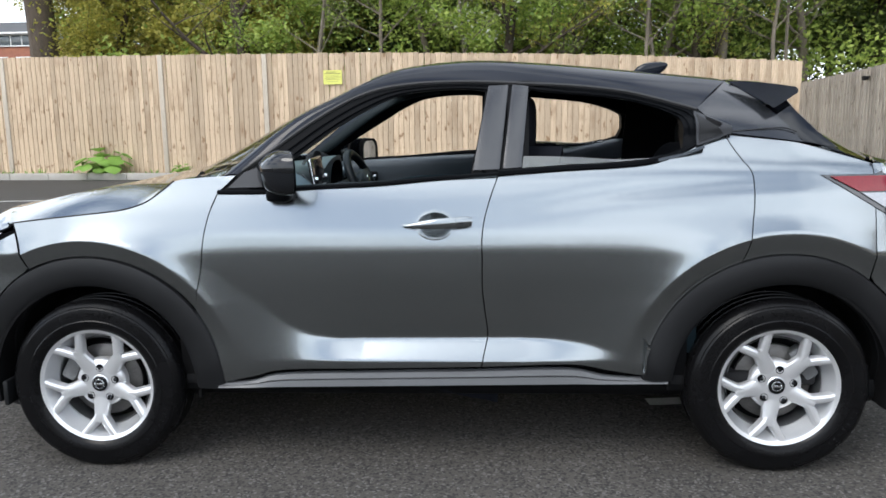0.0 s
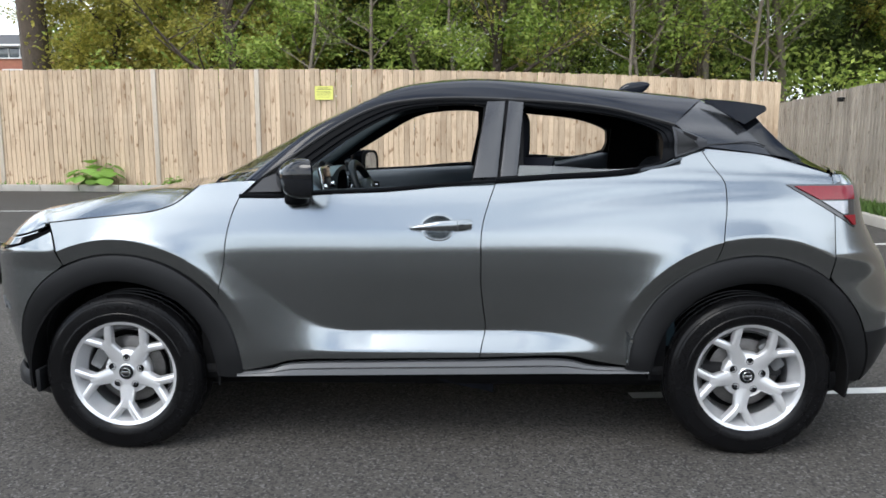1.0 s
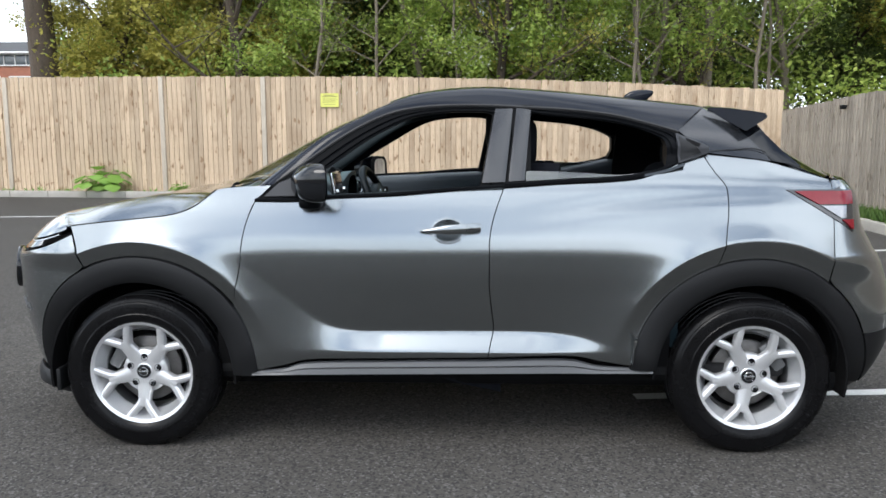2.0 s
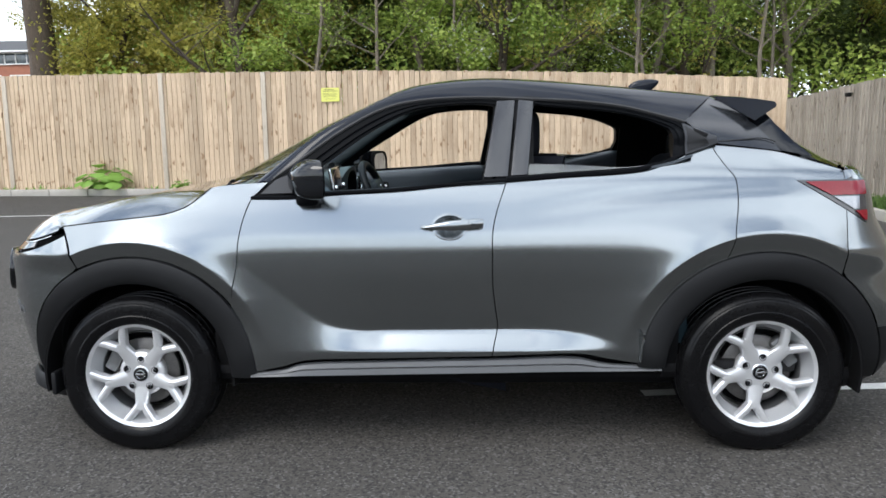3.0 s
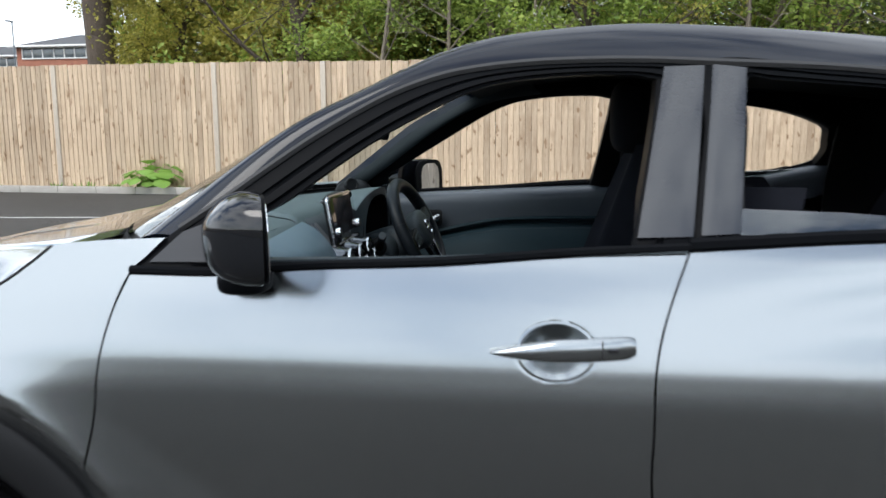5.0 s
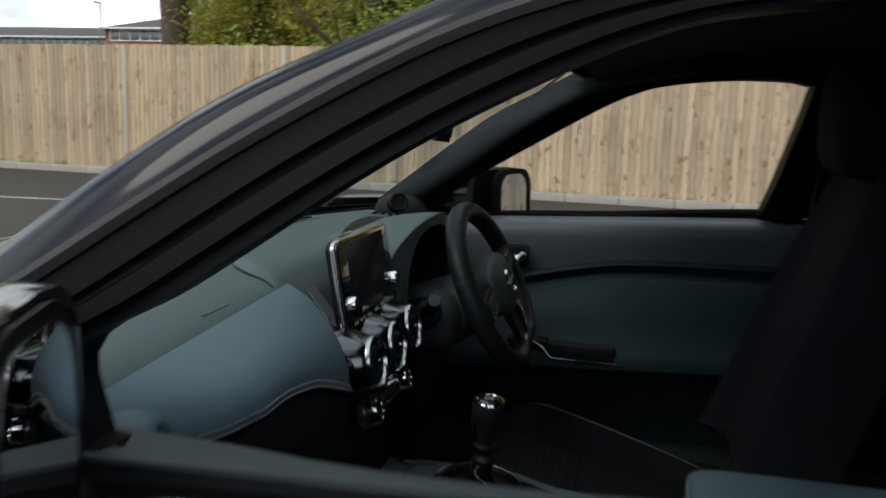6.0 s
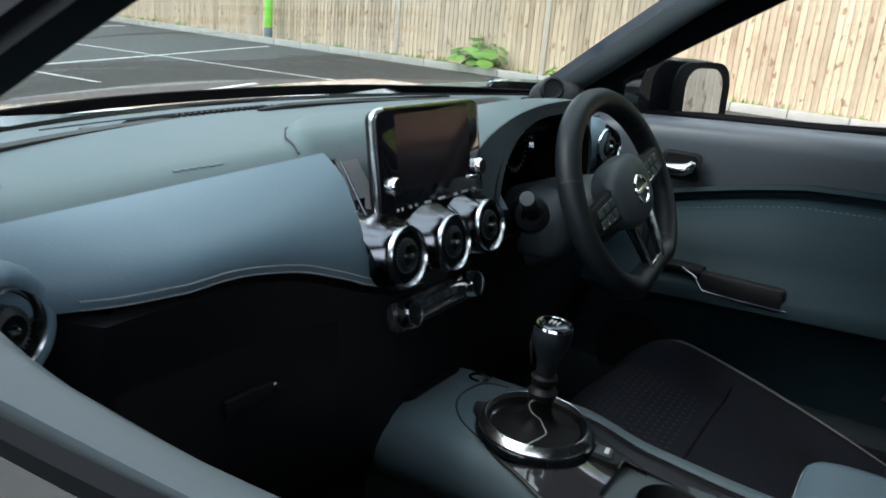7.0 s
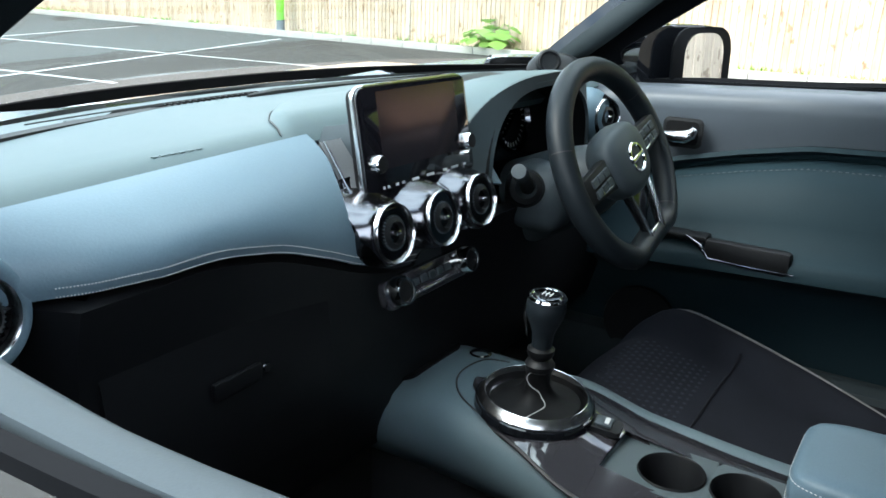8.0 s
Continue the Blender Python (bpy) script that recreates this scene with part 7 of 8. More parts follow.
M["leaf_spring"] = leaf_mat("fresh_spring_leaf", (0.17, 0.27, 0.045), (0.52, 0.62, 0.15), 0.5)
M["leaf_dark"] = leaf_mat("dark_leaf", (0.05, 0.085, 0.025), (0.17, 0.22, 0.06), 0.45)
M["leaf_olive"] = leaf_mat("olive_leaf", (0.20, 0.205, 0.035), (0.55, 0.50, 0.11), 0.5)
M["blossom"] = leaf_mat("white_blossom", (0.45, 0.47, 0.38), (0.70, 0.70, 0.62))
M["grass_leaf"] = leaf_mat("grass_blade", (0.05, 0.11, 0.02), (0.13, 0.21, 0.05))
M["leaf_dock"] = leaf_mat("broad_green_leaf", (0.09, 0.21, 0.025), (0.26, 0.44, 0.08))

# ground
bm = bmesh.new()
bmesh.ops.create_grid(bm, x_segments=60, y_segments=60, size=400)
ob = new("ground", finish("ground", bm, M["asphalt"]))
tagged(ob, "worn dark grey asphalt car park", "ground", kind="structure")

# fence line: from the corner along the back
CX, CY = 7.72, 12.62
DIRX = Vector((-1, 0.083, 0)).normalized()


def back(s, d=0.0):
    """A point s metres along the back fence from the corner, d metres in front of it."""
    n = Vector((-DIRX.y, DIRX.x, 0))
    n = n if n.y < 0 else -n
    return Vector((CX, CY, 0)) + DIRX * s + n * d


def back_top(s):
    return float(pchip([0, 4.3, 9.2, 17, 60], [2.24, 2.46, 2.60, 2.66, 2.68], s))


def side_top(s):
    return float(pchip([0, 4.5, 8, 20], [1.82, 2.03, 2.1, 2.15], s))


def line(name, a, b, w=0.09):
    d = (Vector(b) - Vector(a)).normalized()
    n = Vector((-d.y, d.x))
    bm = bmesh.new()
    k = max(2, int((Vector(b) - Vector(a)).length / 0.25))
    rows = []
    for i in range(k + 1):
        p = Vector(a).lerp(Vector(b), i / k)
        j = 0.006 * math.sin(i * 2.3)
        rows.append([bm.verts.new((*(p + n * (w / 2 + j)), 0.004)), bm.verts.new((*(p - n * (w / 2 - j)), 0.004))])
    for q, r in zip(rows, rows[1:]):
        bm.faces.new((q[0], q[1], r[1], r[0]))
    ob = new(name, finish(name, bm, M["line"]))
    return tagged(ob, "worn white painted parking bay line on asphalt", "road marking", "bay lines", "structure")


line("bay_line", (2.30, -0.13), (7.1, 0.30))
line("bay_line", (4.6, 2.62), (7.1, 2.80))
line("bay_line", (5.3, 5.22), (7.1, 5.42))
line("bay_line", (-16.0, 8.15), (-5.0, 9.17))
line("bay_line", (-9.0, 4.5), (-12.1, 13.1))
line("bay_line", (-14.5, 4.8), (-7.6, 5.42))
line("bay_line", (-14.2, 5.0), (-17.5, 13.4))
line("bay_line", (-6.2, 4.9), (-6.9, 7.4))

# kerbs, one stone each
kb = thing("kerb", "pale concrete kerb stones along the fence", "kerb", kind="structure")
kst = box(0, 0, 0.03, 0.90, 0.125, 0.18, 0.015)
kme = finish("kerb_stone", kst, M["kerb"])
for k in range(42):
    ob = new("kerb_stone", kme)
    p = back(k * 0.91 + 0.7, 0.52)
    ob.matrix_world = Matrix.Translation((p.x, p.y, 0.02)) @ Matrix.Rotation(math.atan2(DIRX.y, DIRX.x), 4, "Z")
    ob.parent = kb
for k in range(20):
    ob = new("kerb_stone", kme)
    y = 11.7 - 0.91 * k
    x = 7.12 - 0.03 * max(0, k - 4)
    ob.matrix_world = Matrix.Translation((x, y, 0.02)) @ Matrix.Rotation(radians(88), 4, "Z")
    ob.parent = kb
bm = bmesh.new()
a, b, c, d = back(0.0, 0.46), back(38.5, 0.46), back(38.5, -30), back(-20, -30)
bm.faces.new([bm.verts.new((p.x, p.y, 0.085)) for p in (back(0.6, 0.46), b, c, d, Vector((30, -12, 0)), Vector((7.0, -12, 0)), Vector((7.18, 11.75, 0)))])
bmesh.ops.subdivide_edges(bm, edges=bm.edges[:], cuts=6, use_grid_fill=True)
tagged(new("verge", finish("verge", bm, M["gravel"])), "gravel and bare soil verge under the fence", "verge", kind="structure")

# unseen board walls, added to close the yard and darken low reflections in the paint
for name, a, b in (("wall_south", (-31, -19), (14, -21)), ("wall_west", (-31, 18), (-31, -19)), ("wall_east", (7.9, -11.2), (14, -21))):
    d = Vector((b[0] - a[0], b[1] - a[1], 0))
    m = Matrix.Translation((a[0], a[1], 0)) @ Matrix.Rotation(math.atan2(d.y, d.x), 4, "Z")
    tagged(new(name, finish(name, box(d.length / 2, 0, 1.25, d.length, 0.06, 2.5, 0.01, m), M["fence_old"])), "unseen plain board wall added to shape the car's reflections", "fence", kind="structure")

# low growth on the verges
rng = np.random.default_rng(5)


def blades(name, spots, label, material, h=(0.06, 0.22), count=40, spread=0.12):
    bm = bmesh.new()
    for (x, y, z, s) in spots:
        for k in range(count):
            a, r = rng.uniform(0, 6.28), spread * s * math.sqrt(rng.uniform())
            px, py = x + r * math.cos(a), y + r * math.sin(a)
            hh = rng.uniform(*h) * s
            t = rng.uniform(0, 6.28)
            w = 0.012 * s
            lean = Vector((math.cos(a), math.sin(a), 0)) * hh * rng.uniform(0.1, 0.7)
            p0, p1 = Vector((px - w * math.cos(t), py - w * math.sin(t), z)), Vector((px + w * math.cos(t), py + w * math.sin(t), z))
            mid = (p0 + p1) / 2 + lean * 0.4 + Vector((0, 0, hh * 0.6))
            v = [bm.verts.new(q) for q in (p0, p1, mid + (p1 - p0) * 0.4, (p0 + p1) / 2 + lean + Vector((0, 0, hh)), mid - (p1 - p0) * 0.4)]
            bm.faces.new(v)
    ob = new(name, finish(name, bm, material))
    return tagged(ob, label, "grass", kind="stuff")


spots = []
for k in range(90):
    s = rng.uniform(0.5, 38)
    p = back(s, rng.uniform(0.05, 0.38))
    spots.append((p.x, p.y, 0.085, rng.uniform(0.4, 1.0)))
blades("weeds", spots, "sparse green weeds along the foot of the fence", M["leaf_dock"], (0.05, 0.16), 14, 0.14)
spots = [(rng.uniform(7.22, 7.68), rng.uniform(3.0, 11.5), 0.085, rng.uniform(0.8, 1.4)) for k in range(420)]
blades("grass", spots, "rough green grass below the grey fence", M["grass_leaf"], (0.05, 0.15), 24, 0.14)


def broad_plant(p, size, label):
    """A rosette of broad leaves on stalks."""
    th = thing("broadleaf_plant", label, "plant", at=p)
    r = np.random.default_rng(int(abs(p[0]) * 100))
    for k in range(int(46 * size + 10)):
        a = r.uniform(0, 6.28)
        L = size * r.uniform(0.30, 0.80)
        up = r.uniform(0.35, 1.35)
        d = Vector((math.cos(a) * math.cos(up), math.sin(a) * math.cos(up), math.sin(up)))
        side = Vector((-math.sin(a), math.cos(a), 0))
        base = d * L
        bm = tube([(0, 0, 0), base * 0.6 + Vector((0, 0, 0.03)), base], 0.006, 4)
        n = d.cross(side)
        grid = []
        wl = size * r.uniform(0.17, 0.29)
        ll = wl * 1.7
        for i in range(6):
            t = i / 5
            w = wl * math.sin(math.pi * (0.08 + 0.92 * t) ** 0.8) ** 0.8 * (1 - 0.1 * t)
            c = base + (d * 0.45 + Vector((math.cos(a) * 0.25, math.sin(a) * 0.25, -0.30))) * ll * t - Vector((0, 0, 1)) * 0.40 * ll * t * t
            grid.append([bm.verts.new(c + side * w * q - n * 0.25 * w * abs(q)) for q in (-1, 0, 1)])
        for q, w2 in zip(grid, grid[1:]):
            for j in range(2):
                bm.faces.new((q[j], q[j + 1], w2[j + 1], w2[j]))
        part("leaf", bm, M["leaf_dock"], th)
    return th


p = back(14.55, 0.28)
broad_plant((p.x, p.y, 0.085), 0.78, "broad-leaved green weed at the foot of the fence")
p = back(12.75, 0.22)
broad_plant((p.x, p.y, 0.085), 0.34, "small green weed at the foot of the fence")

# sign on the back fence
p = back(9.40, 0.035)
sg = thing("warning_sign", "small yellow sign with unreadable small print screwed to the fence", "sign", at=(p.x, p.y, 2.10))
sg.rotation_euler = (radians(90), 0, math.atan2(-DIRX.y, -DIRX.x))
part("sign_sheet", prism(rrect(0.40, 0.29, 0.01), 0.006), M["sign"], sg)
bm = None
for y, ws in ((0.105, ((-0.02, 0.22),)), (0.075, ((0.0, 0.32),)), (0.030, ((-0.01, 0.30),)), (0.005, ((0.01, 0.32),)), (-0.020, ((-0.02, 0.28),)), (-0.045, ((0, 0.30),)), (-0.09, ((0.0, 0.24),))):
    for x, w in ws:
        bm = box(x, y, 0.0068, w, 0.016 if y > 0.06 else 0.008, 0.001, 0.0, Matrix(), 1, bm)
part("print_bars", bm, M["sign_ink"], sg)

# green post by the fence
p = back(20.75, 0.32)
gp = thing("bollard", "lime green round bollard with a grey base", "bollard", at=(p.x, p.y, 0.06))
part("post", lathe([(0.0, 1.15), (0.09, 1.14), (0.10, 1.12), (0.10, 0.28)], Matrix(), 24), M["lime"], gp, "lime green painted tube")
part("base", lathe([(0.103, 0.30), (0.105, 0.0), (0.0, 0.0)], Matrix(), 24), M["post_grey"], gp)

# lamp on the grey fence
fl = thing("fence_lamp", "small black lamp fixed near the top of the grey fence", "lamp", at=(7.66, 8.35 + 1.35, 1.80))
part("lamp_body", box(-0.03, 0, 0, 0.08, 0.10, 0.07, 0.012), M["hard_black"], fl)
part("lamp_arm", box(0.03, 0.02, 0.02, 0.05, 0.025, 0.025, 0.005), M["hard_black"], fl)

# buildings beyond the fence
bd = thing("office_building", "red brick office block with a dark hipped roof behind trees", "building", "buildings beyond the fence", at=(-27.7, 66.0, 0))
part("wall", box(0, 0, 3.9, 29, 11, 7.8, 0.02), M["brick"], bd)
bm = bmesh.new()
lo = [bm.verts.new(q) for q in ((-15.0, -6.0, 7.85), (15.0, -6.0, 7.85), (15.0, 6.0, 7.85), (-15.0, 6.0, 7.85))]
hi = [bm.verts.new(q) for q in ((-12.4, 0, 9.35), (12.4, 0, 9.35))]
bm.faces.new((lo[0], lo[1], hi[1], hi[0]))
bm.faces.new((lo[2], lo[3], hi[0], hi[1]))
bm.faces.new((lo[1], lo[2], hi[1]))
bm.faces.new((lo[3], lo[0], hi[0]))
bm.faces.new(lo[::-1])
part("roof", bm, M["slate"], bd)
part("gutter", box(0, -6.05, 7.85, 30.0, 0.15, 0.16, 0.03), M["white_frame"], bd)
for row, z, hgt in ((0, 5.45, 1.1), (1, 7.32, 0.86)):
    for k in range(10):
        x = -12.6 + 2.8 * k
        w = part("window", box(x, -5.52, z, 2.72 if row else 2.0, 0.08, hgt, 0.01), M["glazing"], bd)
        for q in (-1, 1):
            part("frame", box(x, -5.55, z + q * hgt / 2, 2.79 if row else 2.1, 0.12, 0.10, 0.01), M["white_frame"], w)
        for q in ((-1.36, -0.45, 0.45) if row else (-1.0, 0.0, 1.0)):
            part("mullion", box(x + q, -5.55, z, 0.08, 0.11, hgt, 0.01), M["white_frame"], w)
b2 = copy_thing(bd, Matrix.Translation((-59.0, 74.0, 0)))
lp = thing("street_lamp", "thin dark street lamp post beyond the fence", "street lamp", at=(-30.2, 43.0, 0))
part("pole", tube([(0, 0, 0), (0, 0, 3), (0, 0, 7.5)], [0.07, 0.055, 0.04], 10), M["post_grey"], lp)
part("head", box(0, -0.25, 7.5, 0.18, 0.6, 0.08, 0.03), M["post_grey"], lp)

# ---- trees ----


def leaf_mesh(name, c, size, material, q, parent=None):
    """One small folded blade at each point of c."""
    n = len(c)
    a = q.normal(size=(n, 3)) * np.array((1, 1, 0.7))
    a /= np.linalg.norm(a, axis=1, keepdims=True)
    b = np.cross(a, q.normal(size=(n, 3)))
    b /= np.linalg.norm(b, axis=1, keepdims=True)
    up = np.cross(a, b)
    s = (size * q.uniform(0.5, 1.35, n))[:, None]
    v = np.stack([c - a * s, c + b * s * 0.5 + up * s * 0.12, c + a * s, c - b * s * 0.5 + up * s * 0.12], 1).reshape(-1, 3)
    me = bpy.data.meshes.new(name)
    me.from_pydata(v.tolist(), [], np.arange(4 * n).reshape(-1, 4).tolist())
    me.materials.append(material)
    ob = new(name, me)
    if parent:
        ob.parent = parent
    return ob


def build_tree(name, label, seed, height, trunk_r, leaf_m, leaves, leaf_size, bark, spread=0.32, bare=0.25, lean=0.0, blossom=0):
    r = random.Random(seed)
    th = thing(name, label, "tree", "trees behind the fence")
    bm = bmesh.new()
    tips = []

    def grow(p, d, L, rad, level):
        pts, rs, q = [p], [rad], p
        dd = d.copy()
        n = 6 if level == 0 else 4
        for k in range(n):
            dd = (dd + Vector((r.uniform(-1, 1), r.uniform(-1, 1), r.uniform(-0.4, 0.8))) * ((0.26 if trunk_r < 0.1 else 0.13) if level == 0 else 0.30)).normalized()
            q = q + dd * L / n
            pts.append(q)
            rs.append(rad * (1 - (0.62 if level == 0 else 0.75) * (k + 1) / n))
        tube(pts, rs, 9 if level == 0 else 5, level == 0, bm)
        if level >= 2:
            tips.extend(pts[1:])
            return
        kids = 13 if level == 0 else 6
        for k in range(kids):
            f = bare + (1 - bare) * (k + r.random()) / kids if level == 0 else 0.25 + 0.75 * (k + r.random()) / kids
            i = min(int(f * n), n - 1)
            pp = pts[i].lerp(pts[i + 1], f * n - i)
            a = r.uniform(0, 6.28)
            up = r.uniform(0.1, 0.9) if level == 0 else r.uniform(-0.2, 0.7)
            nd = (Vector((math.cos(a), math.sin(a), up)) + dd * 0.3).normalized()
            grow(pp, nd, (height * spread * (1.15 - 0.6 * f) if level == 0 else L * 0.5) * r.uniform(0.7, 1.15), max(rs[i] * (0.45 if level == 0 else 0.5), 0.008), level + 1)
        if level:
            tips.extend(pts[2:])
        else:
            tips.append(pts[-1])

    grow(Vector((0, 0, -0.1)), Vector((lean, 0, 1)).normalized(), height, trunk_r, 0)
    part("trunk", bm, bark, th, "bark-covered trunk with bare limbs", 60)

    def foliage(pname, count, size, material):
        q = np.random.default_rng(seed * 7 + len(pname))
        c = np.array([tuple(t) for t in tips])[q.integers(0, len(tips), count)]
        c = c + q.normal(size=(count, 3)) * np.array((1, 1, 0.8)) * height * 0.022
        leaf_mesh(pname, c, size, material, q, th)
    foliage("crown", leaves, leaf_size, leaf_m)
    if blossom:
        foliage("blossom", blossom, leaf_size * 0.8, M["blossom"])
    return th


T = [build_tree("ash_tree", "slim tree with fresh green spring leaves behind the fence", 1, 9.5, 0.11, M["leaf_spring"], 26000, 0.062, M["bark_pale"]),
     build_tree("birch_tree", "thin grey-barked tree with sparse green leaves behind the fence", 2, 10.5, 0.085, M["leaf_spring"], 13000, 0.055, M["bark_pale"], 0.28, 0.2),
     build_tree("oak_tree", "spreading tree with dark bark and olive young leaves behind the fence", 3, 10.0, 0.20, M["leaf_olive"], 28000, 0.062, M["bark"], 0.42, 0.18, 0.08),
     build_tree("hawthorn_tree", "green tree dotted with white blossom behind the fence", 4, 7.0, 0.07, M["leaf_spring"], 20000, 0.055, M["bark"], 0.36, 0.1, 0.0, 2600),
     build_tree("holm_tree", "dense dark green tree behind the fence", 5, 8.0, 0.11, M["leaf_dark"], 28000, 0.064, M["bark"], 0.36, 0.08),
     build_tree("sapling", "thin pale bare sapling with few leaves behind the fence", 6, 7.5, 0.05, M["leaf_spring"], 1800, 0.04, M["bark_pale"], 0.22, 0.3),
     build_tree("bare_oak", "dark spreading tree with crooked limbs and few leaves", 8, 8.0, 0.17, M["leaf_olive"], 5000, 0.05, M["bark"], 0.50, 0.22, -0.12)]
used = [False] * 7
rt = random.Random(11)
# (kind, distance along the fence from the corner, metres behind it, size)
ROWS = [(2, 18.3, 3.8, 1.95), (2, 13.4, 4.0, 0.95), (2, 15.2, 6.5, 1.0), (2, 16.8, 4.6, 0.72), (2, 17.9, 7.0, 0.66), (3, 17.0, 9.0, 0.8), (4, 15.6, 9.5, 1.1), (0, 12.6, 6.2, 1.0), (0, 11.2, 3.6, 0.95), (4, 8.6, 5.5, 1.0), (0, 7.6, 3.8, 1.0), (3, 5.6, 3.0, 1.05), (3, 3.4, 3.0, 1.1),
        (1, 4.4, 3.2, 1.0), (1, 2.3, 3.6, 1.1), (0, 0.9, 2.9, 1.0), (0, -1.2, 3.5, 1.1), (4, -3.2, 4.5, 1.15), (2, -4.6, 3.2, 0.9), (0, -6.0, 2.5, 1.2),
        (4, -8.5, 5.0, 1.2), (2, 14.0, 8.5, 1.1), (4, 11.9, 8.0, 1.2), (0, 9.4, 8.5, 1.2), (4, 6.3, 8.8, 1.25), (1, 3.1, 8.0, 1.2), (4, 0.2, 8.5, 1.3), (0, -3.0, 8.0, 1.25),
        (0, -9.5, 1.0, 1.2), (4, -12.0, 6.0, 1.3), (4, 16.2, 12.5, 1.2), (4, 3.8, 12.0, 1.4), (4, -1.0, 12.5, 1.4), (4, 9.6, 12.5, 1.4), (0, -12.5, -2.0, 1.2), (4, -6.0, 10.0, 1.4), (4, -14.0, 1.0, 1.3),
        (5, 10.4, 1.6, 1.0), (5, 6.7, 1.5, 1.0), (5, 4.9, 1.8, 0.9), (5, 2.9, 1.4, 1.0), (5, 2.2, 2.0, 1.1), (5, 0.4, 1.7, 1.05), (5, -0.3, 2.2, 0.9), (5, 8.9, 2.3, 1.1), (5, 12.3, 2.4, 0.9), (6, 12.4, 2.2, 0.95), (6, 6.2, 2.0, 0.8), (6, 1.4, 2.4, 0.85)]
for kind, s, d, size in ROWS:
    p = back(s, -d)
    tilt = 0.13 if kind in (1, 5, 6) else 0.04
    m = Matrix.Translation((p.x, p.y, 0.05)) @ Matrix.Rotation(rt.uniform(-tilt, tilt), 4, "Y") @ Matrix.Rotation(rt.uniform(0, 6.28), 4, "Z")
    sc = size * rt.uniform(0.92, 1.08)
    if used[kind]:
        ob = copy_thing(T[kind], m)
    else:
        ob = T[kind]
        ob.matrix_world = m
        used[kind] = True
    ob.scale = (sc, sc, sc * rt.uniform(0.9, 1.1))

# undergrowth deep behind the fence, in clumps
for name, label, material, count, seed, far in (("undergrowth", "dense dark green undergrowth in the wood behind the fence", M["leaf_dark"], 620, 9, (6.0, 17.0)),
                                                ("hedge_growth", "olive green bushes and low branches behind the fence", M["leaf_olive"], 260, 10, (3.0, 11.0)),
                                                ("spring_growth", "fresh green bushes and low branches behind the fence", M["leaf_spring"], 240, 12, (2.0, 10.0))):
    rw = np.random.default_rng(seed)
    s = rw.uniform(*((10.0, 17.4) if name == "hedge_growth" else (-20.0, 17.2)), count)
    d = rw.uniform(*far, count)
    z = 0.8 + rw.uniform(0, 1, count) ** 0.8 * np.clip(1.6 + 0.50 * d, 0, 9.0)
    cs = np.array([tuple(back(a, -b)) for a, b in zip(s, d)])
    cs[:, 2] = z
    r = rw.uniform(0.28, 0.75, count)
    k = np.repeat(np.arange(count), 260)
    c = cs[k] + rw.normal(size=(len(k), 3)) * 0.8 * r[k][:, None] * np.array((1, 1, 0.6))
    c[:, 2] = np.maximum(c[:, 2], 0.15)
    tagged(leaf_mesh(name, c, 0.07, material, rw), label, "undergrowth", kind="stuff")

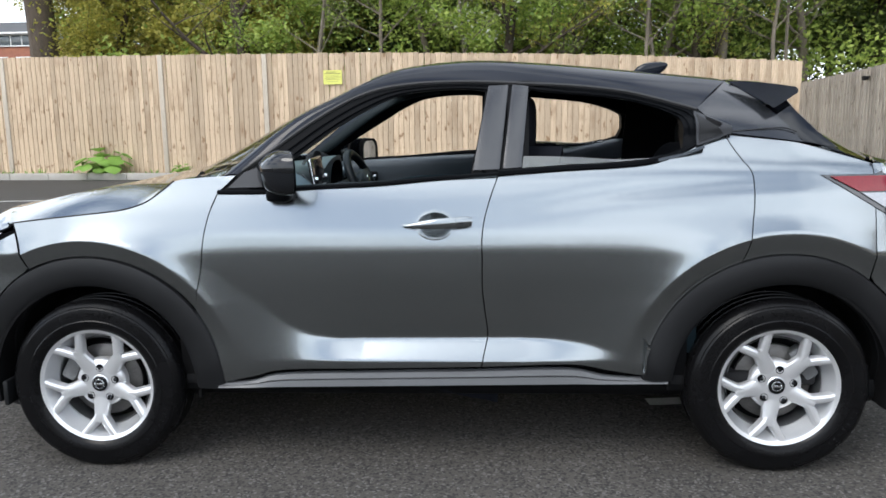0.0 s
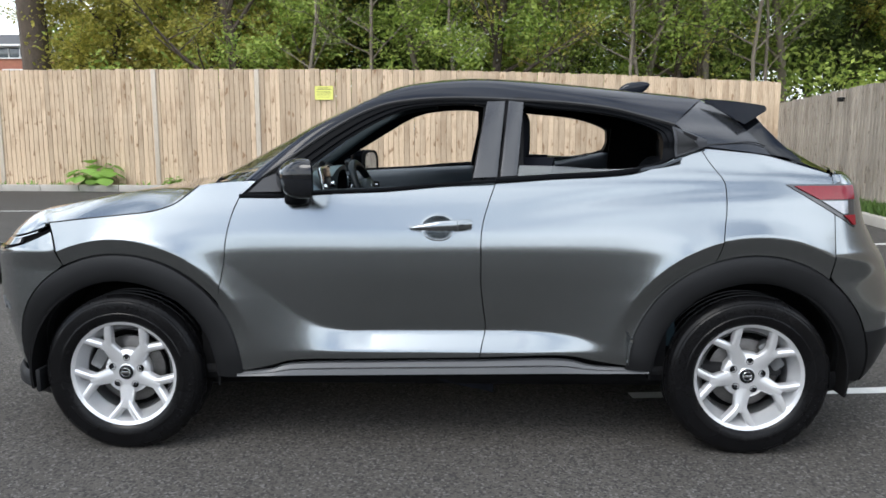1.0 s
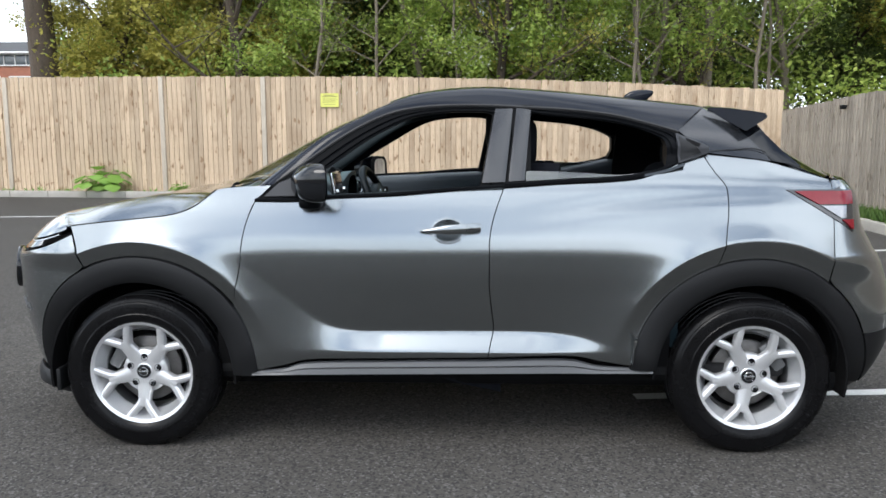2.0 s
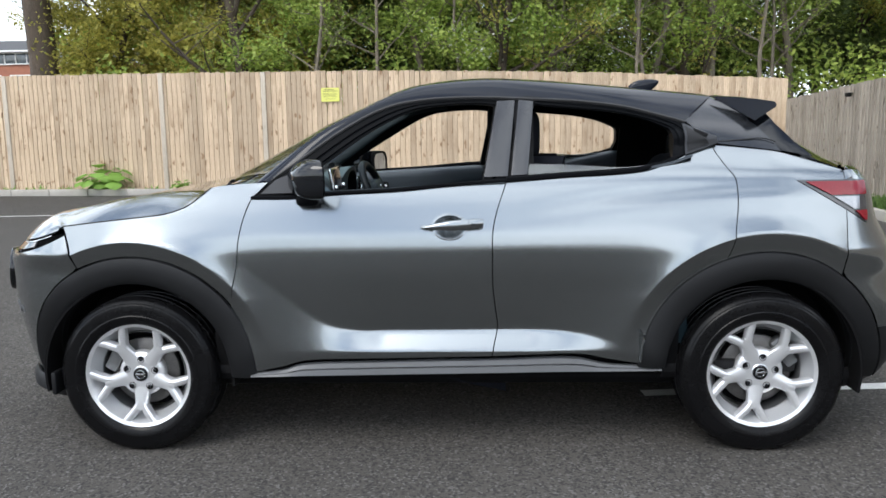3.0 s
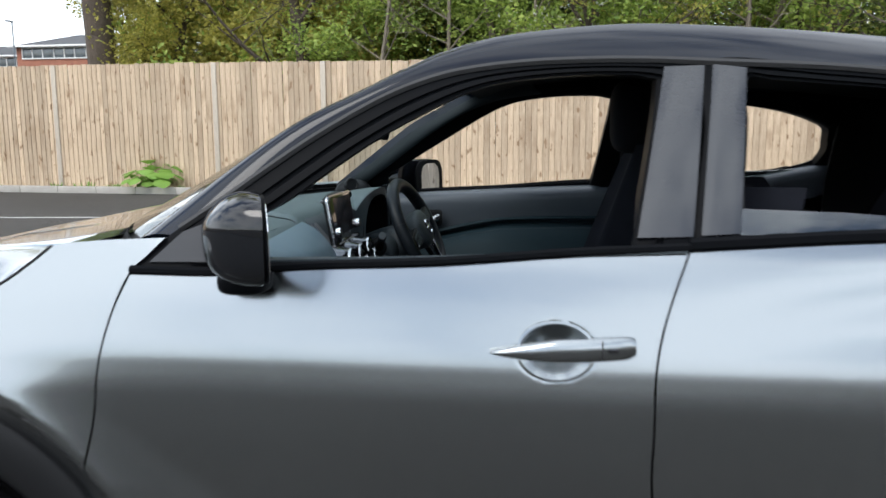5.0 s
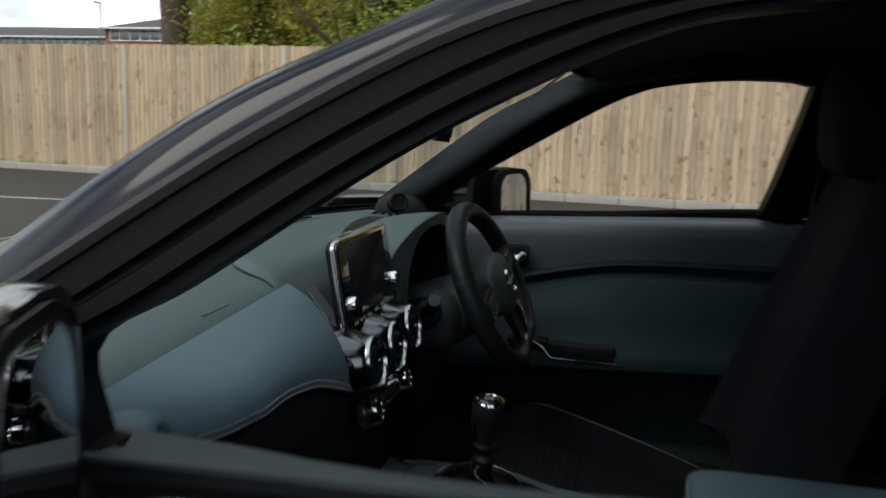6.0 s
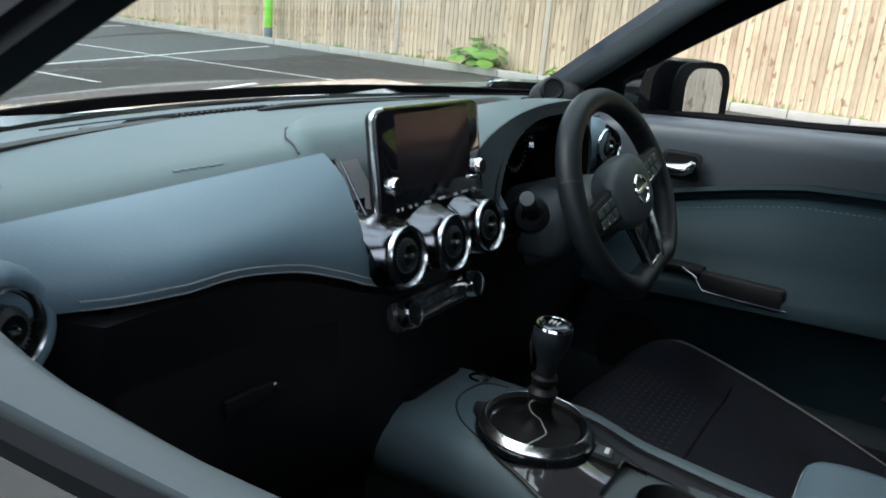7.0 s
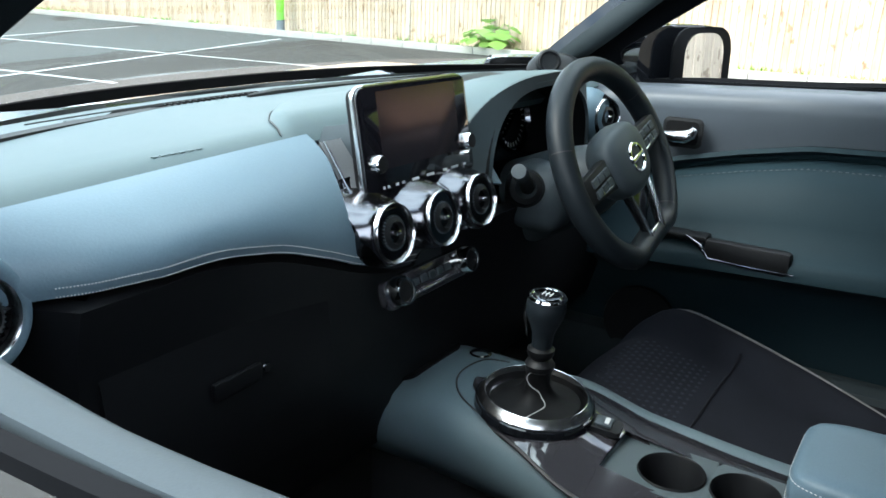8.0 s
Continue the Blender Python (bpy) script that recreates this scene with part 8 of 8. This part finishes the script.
# ---- fences, board by board ----
for name, length, old in (("back_fence", 30.0, False), ("side_fence", 9.0, True)):
    f = thing(name, "weathered grey close-board fence" if old else "tall new softwood close-board fence", "fence", kind="structure")
    m = M["fence_old"] if old else M["fence_wood"]
    bm = bmesh.new()
    sec = [(0.056, -0.016), (0.056, 0.007), (0.051, 0.010), (0.020, 0.006), (-0.062, -0.008), (-0.062, -0.020)]
    sec = [(x, -y) for x, y in sec]
    lo = [bm.verts.new((x, y, 0)) for x, y in sec]
    md = [bm.verts.new((x, y, 0.985)) for x, y in sec]
    hi = [bm.verts.new((x * 0.94, y, 1)) for x, y in sec]
    for q, r in ((lo, md), (md, hi)):
        for i in range(6):
            bm.faces.new((q[i], q[(i + 1) % 6], r[(i + 1) % 6], r[i]))
    bm.faces.new(hi)
    bm.faces.new(lo[::-1])
    me = finish("board", bm, m)
    n = int(length / 0.113)
    rb = random.Random(21)
    ang = math.atan2(-DIRX.y, -DIRX.x) if not old else radians(-90)
    for k in range(n):
        s = 0.05 + 0.113 * k
        p = back(s) if not old else Vector((CX - 0.0 * s, CY + 0.05 - s, 0))
        h = (side_top if old else back_top)(s) - 0.07 + rb.uniform(-0.012, 0.012)
        ob = new("board", me)
        ob.matrix_world = Matrix.Translation((p.x, p.y, 0.07)) @ Matrix.Rotation(ang + radians(rb.uniform(-1, 1)), 4, "Z") @ Matrix.Rotation(radians(rb.uniform(-0.3, 0.3)), 4, "Y") @ Matrix.Diagonal((1, 1, h, 1))
        ob.parent = f
    # the run past the separate boards, and the rails and posts behind
    L2 = 60.0 if not old else 24.0
    bm = bmesh.new()
    s = 0.05 + 0.113 * n
    while s < L2:
        p = back(s) if not old else Vector((CX, CY + 0.05 - s, 0))
        h = (side_top if old else back_top)(s) + rb.uniform(-0.012, 0.012)
        mm = Matrix.Translation((p.x, p.y, 0.07)) @ Matrix.Rotation(ang, 4, "Z")
        a = [bm.verts.new(mm @ Vector((x, y, 0))) for x, y in sec]
        b = [bm.verts.new(mm @ Vector((x, y, h - 0.07))) for x, y in sec]
        for i in range(6):
            bm.faces.new((a[i], a[(i + 1) % 6], b[(i + 1) % 6], b[i]))
        bm.faces.new(b)
        s += 0.113
    o = part("far_boards", bm, m, f)
    o["kind"] = "stuff"
    if not old:
        for sp in (10.89, 13.23, 16.95):
            p = back(sp, 0.022)
            h = back_top(sp) - 0.075
            part("post", box(0, 0, h / 2, 0.105, 0.018, h, 0.003, Matrix.Translation((p.x, p.y, 0.07)) @ Matrix.Rotation(ang, 4, "Z")), M["fence_pale"], f, "pale grey weathered post board")
    for z in (0.45, 1.15, 1.70):
        a, b = (back(0, -0.05), back(L2, -0.05)) if not old else (Vector((CX + 0.05, CY, 0)), Vector((CX + 0.05, CY - L2, 0)))
        part("rail", tube([(a.x, a.y, z), (b.x, b.y, z)], 0.04, 4), m, f)
    for k in range(int(L2 / 2.7)):
        p = back(2.7 * k, -0.10) if not old else Vector((CX + 0.10, CY - 2.7 * k, 0))
        part("post", box(p.x, p.y, 0.9, 0.10, 0.10, 1.8, 0.01), m, f)
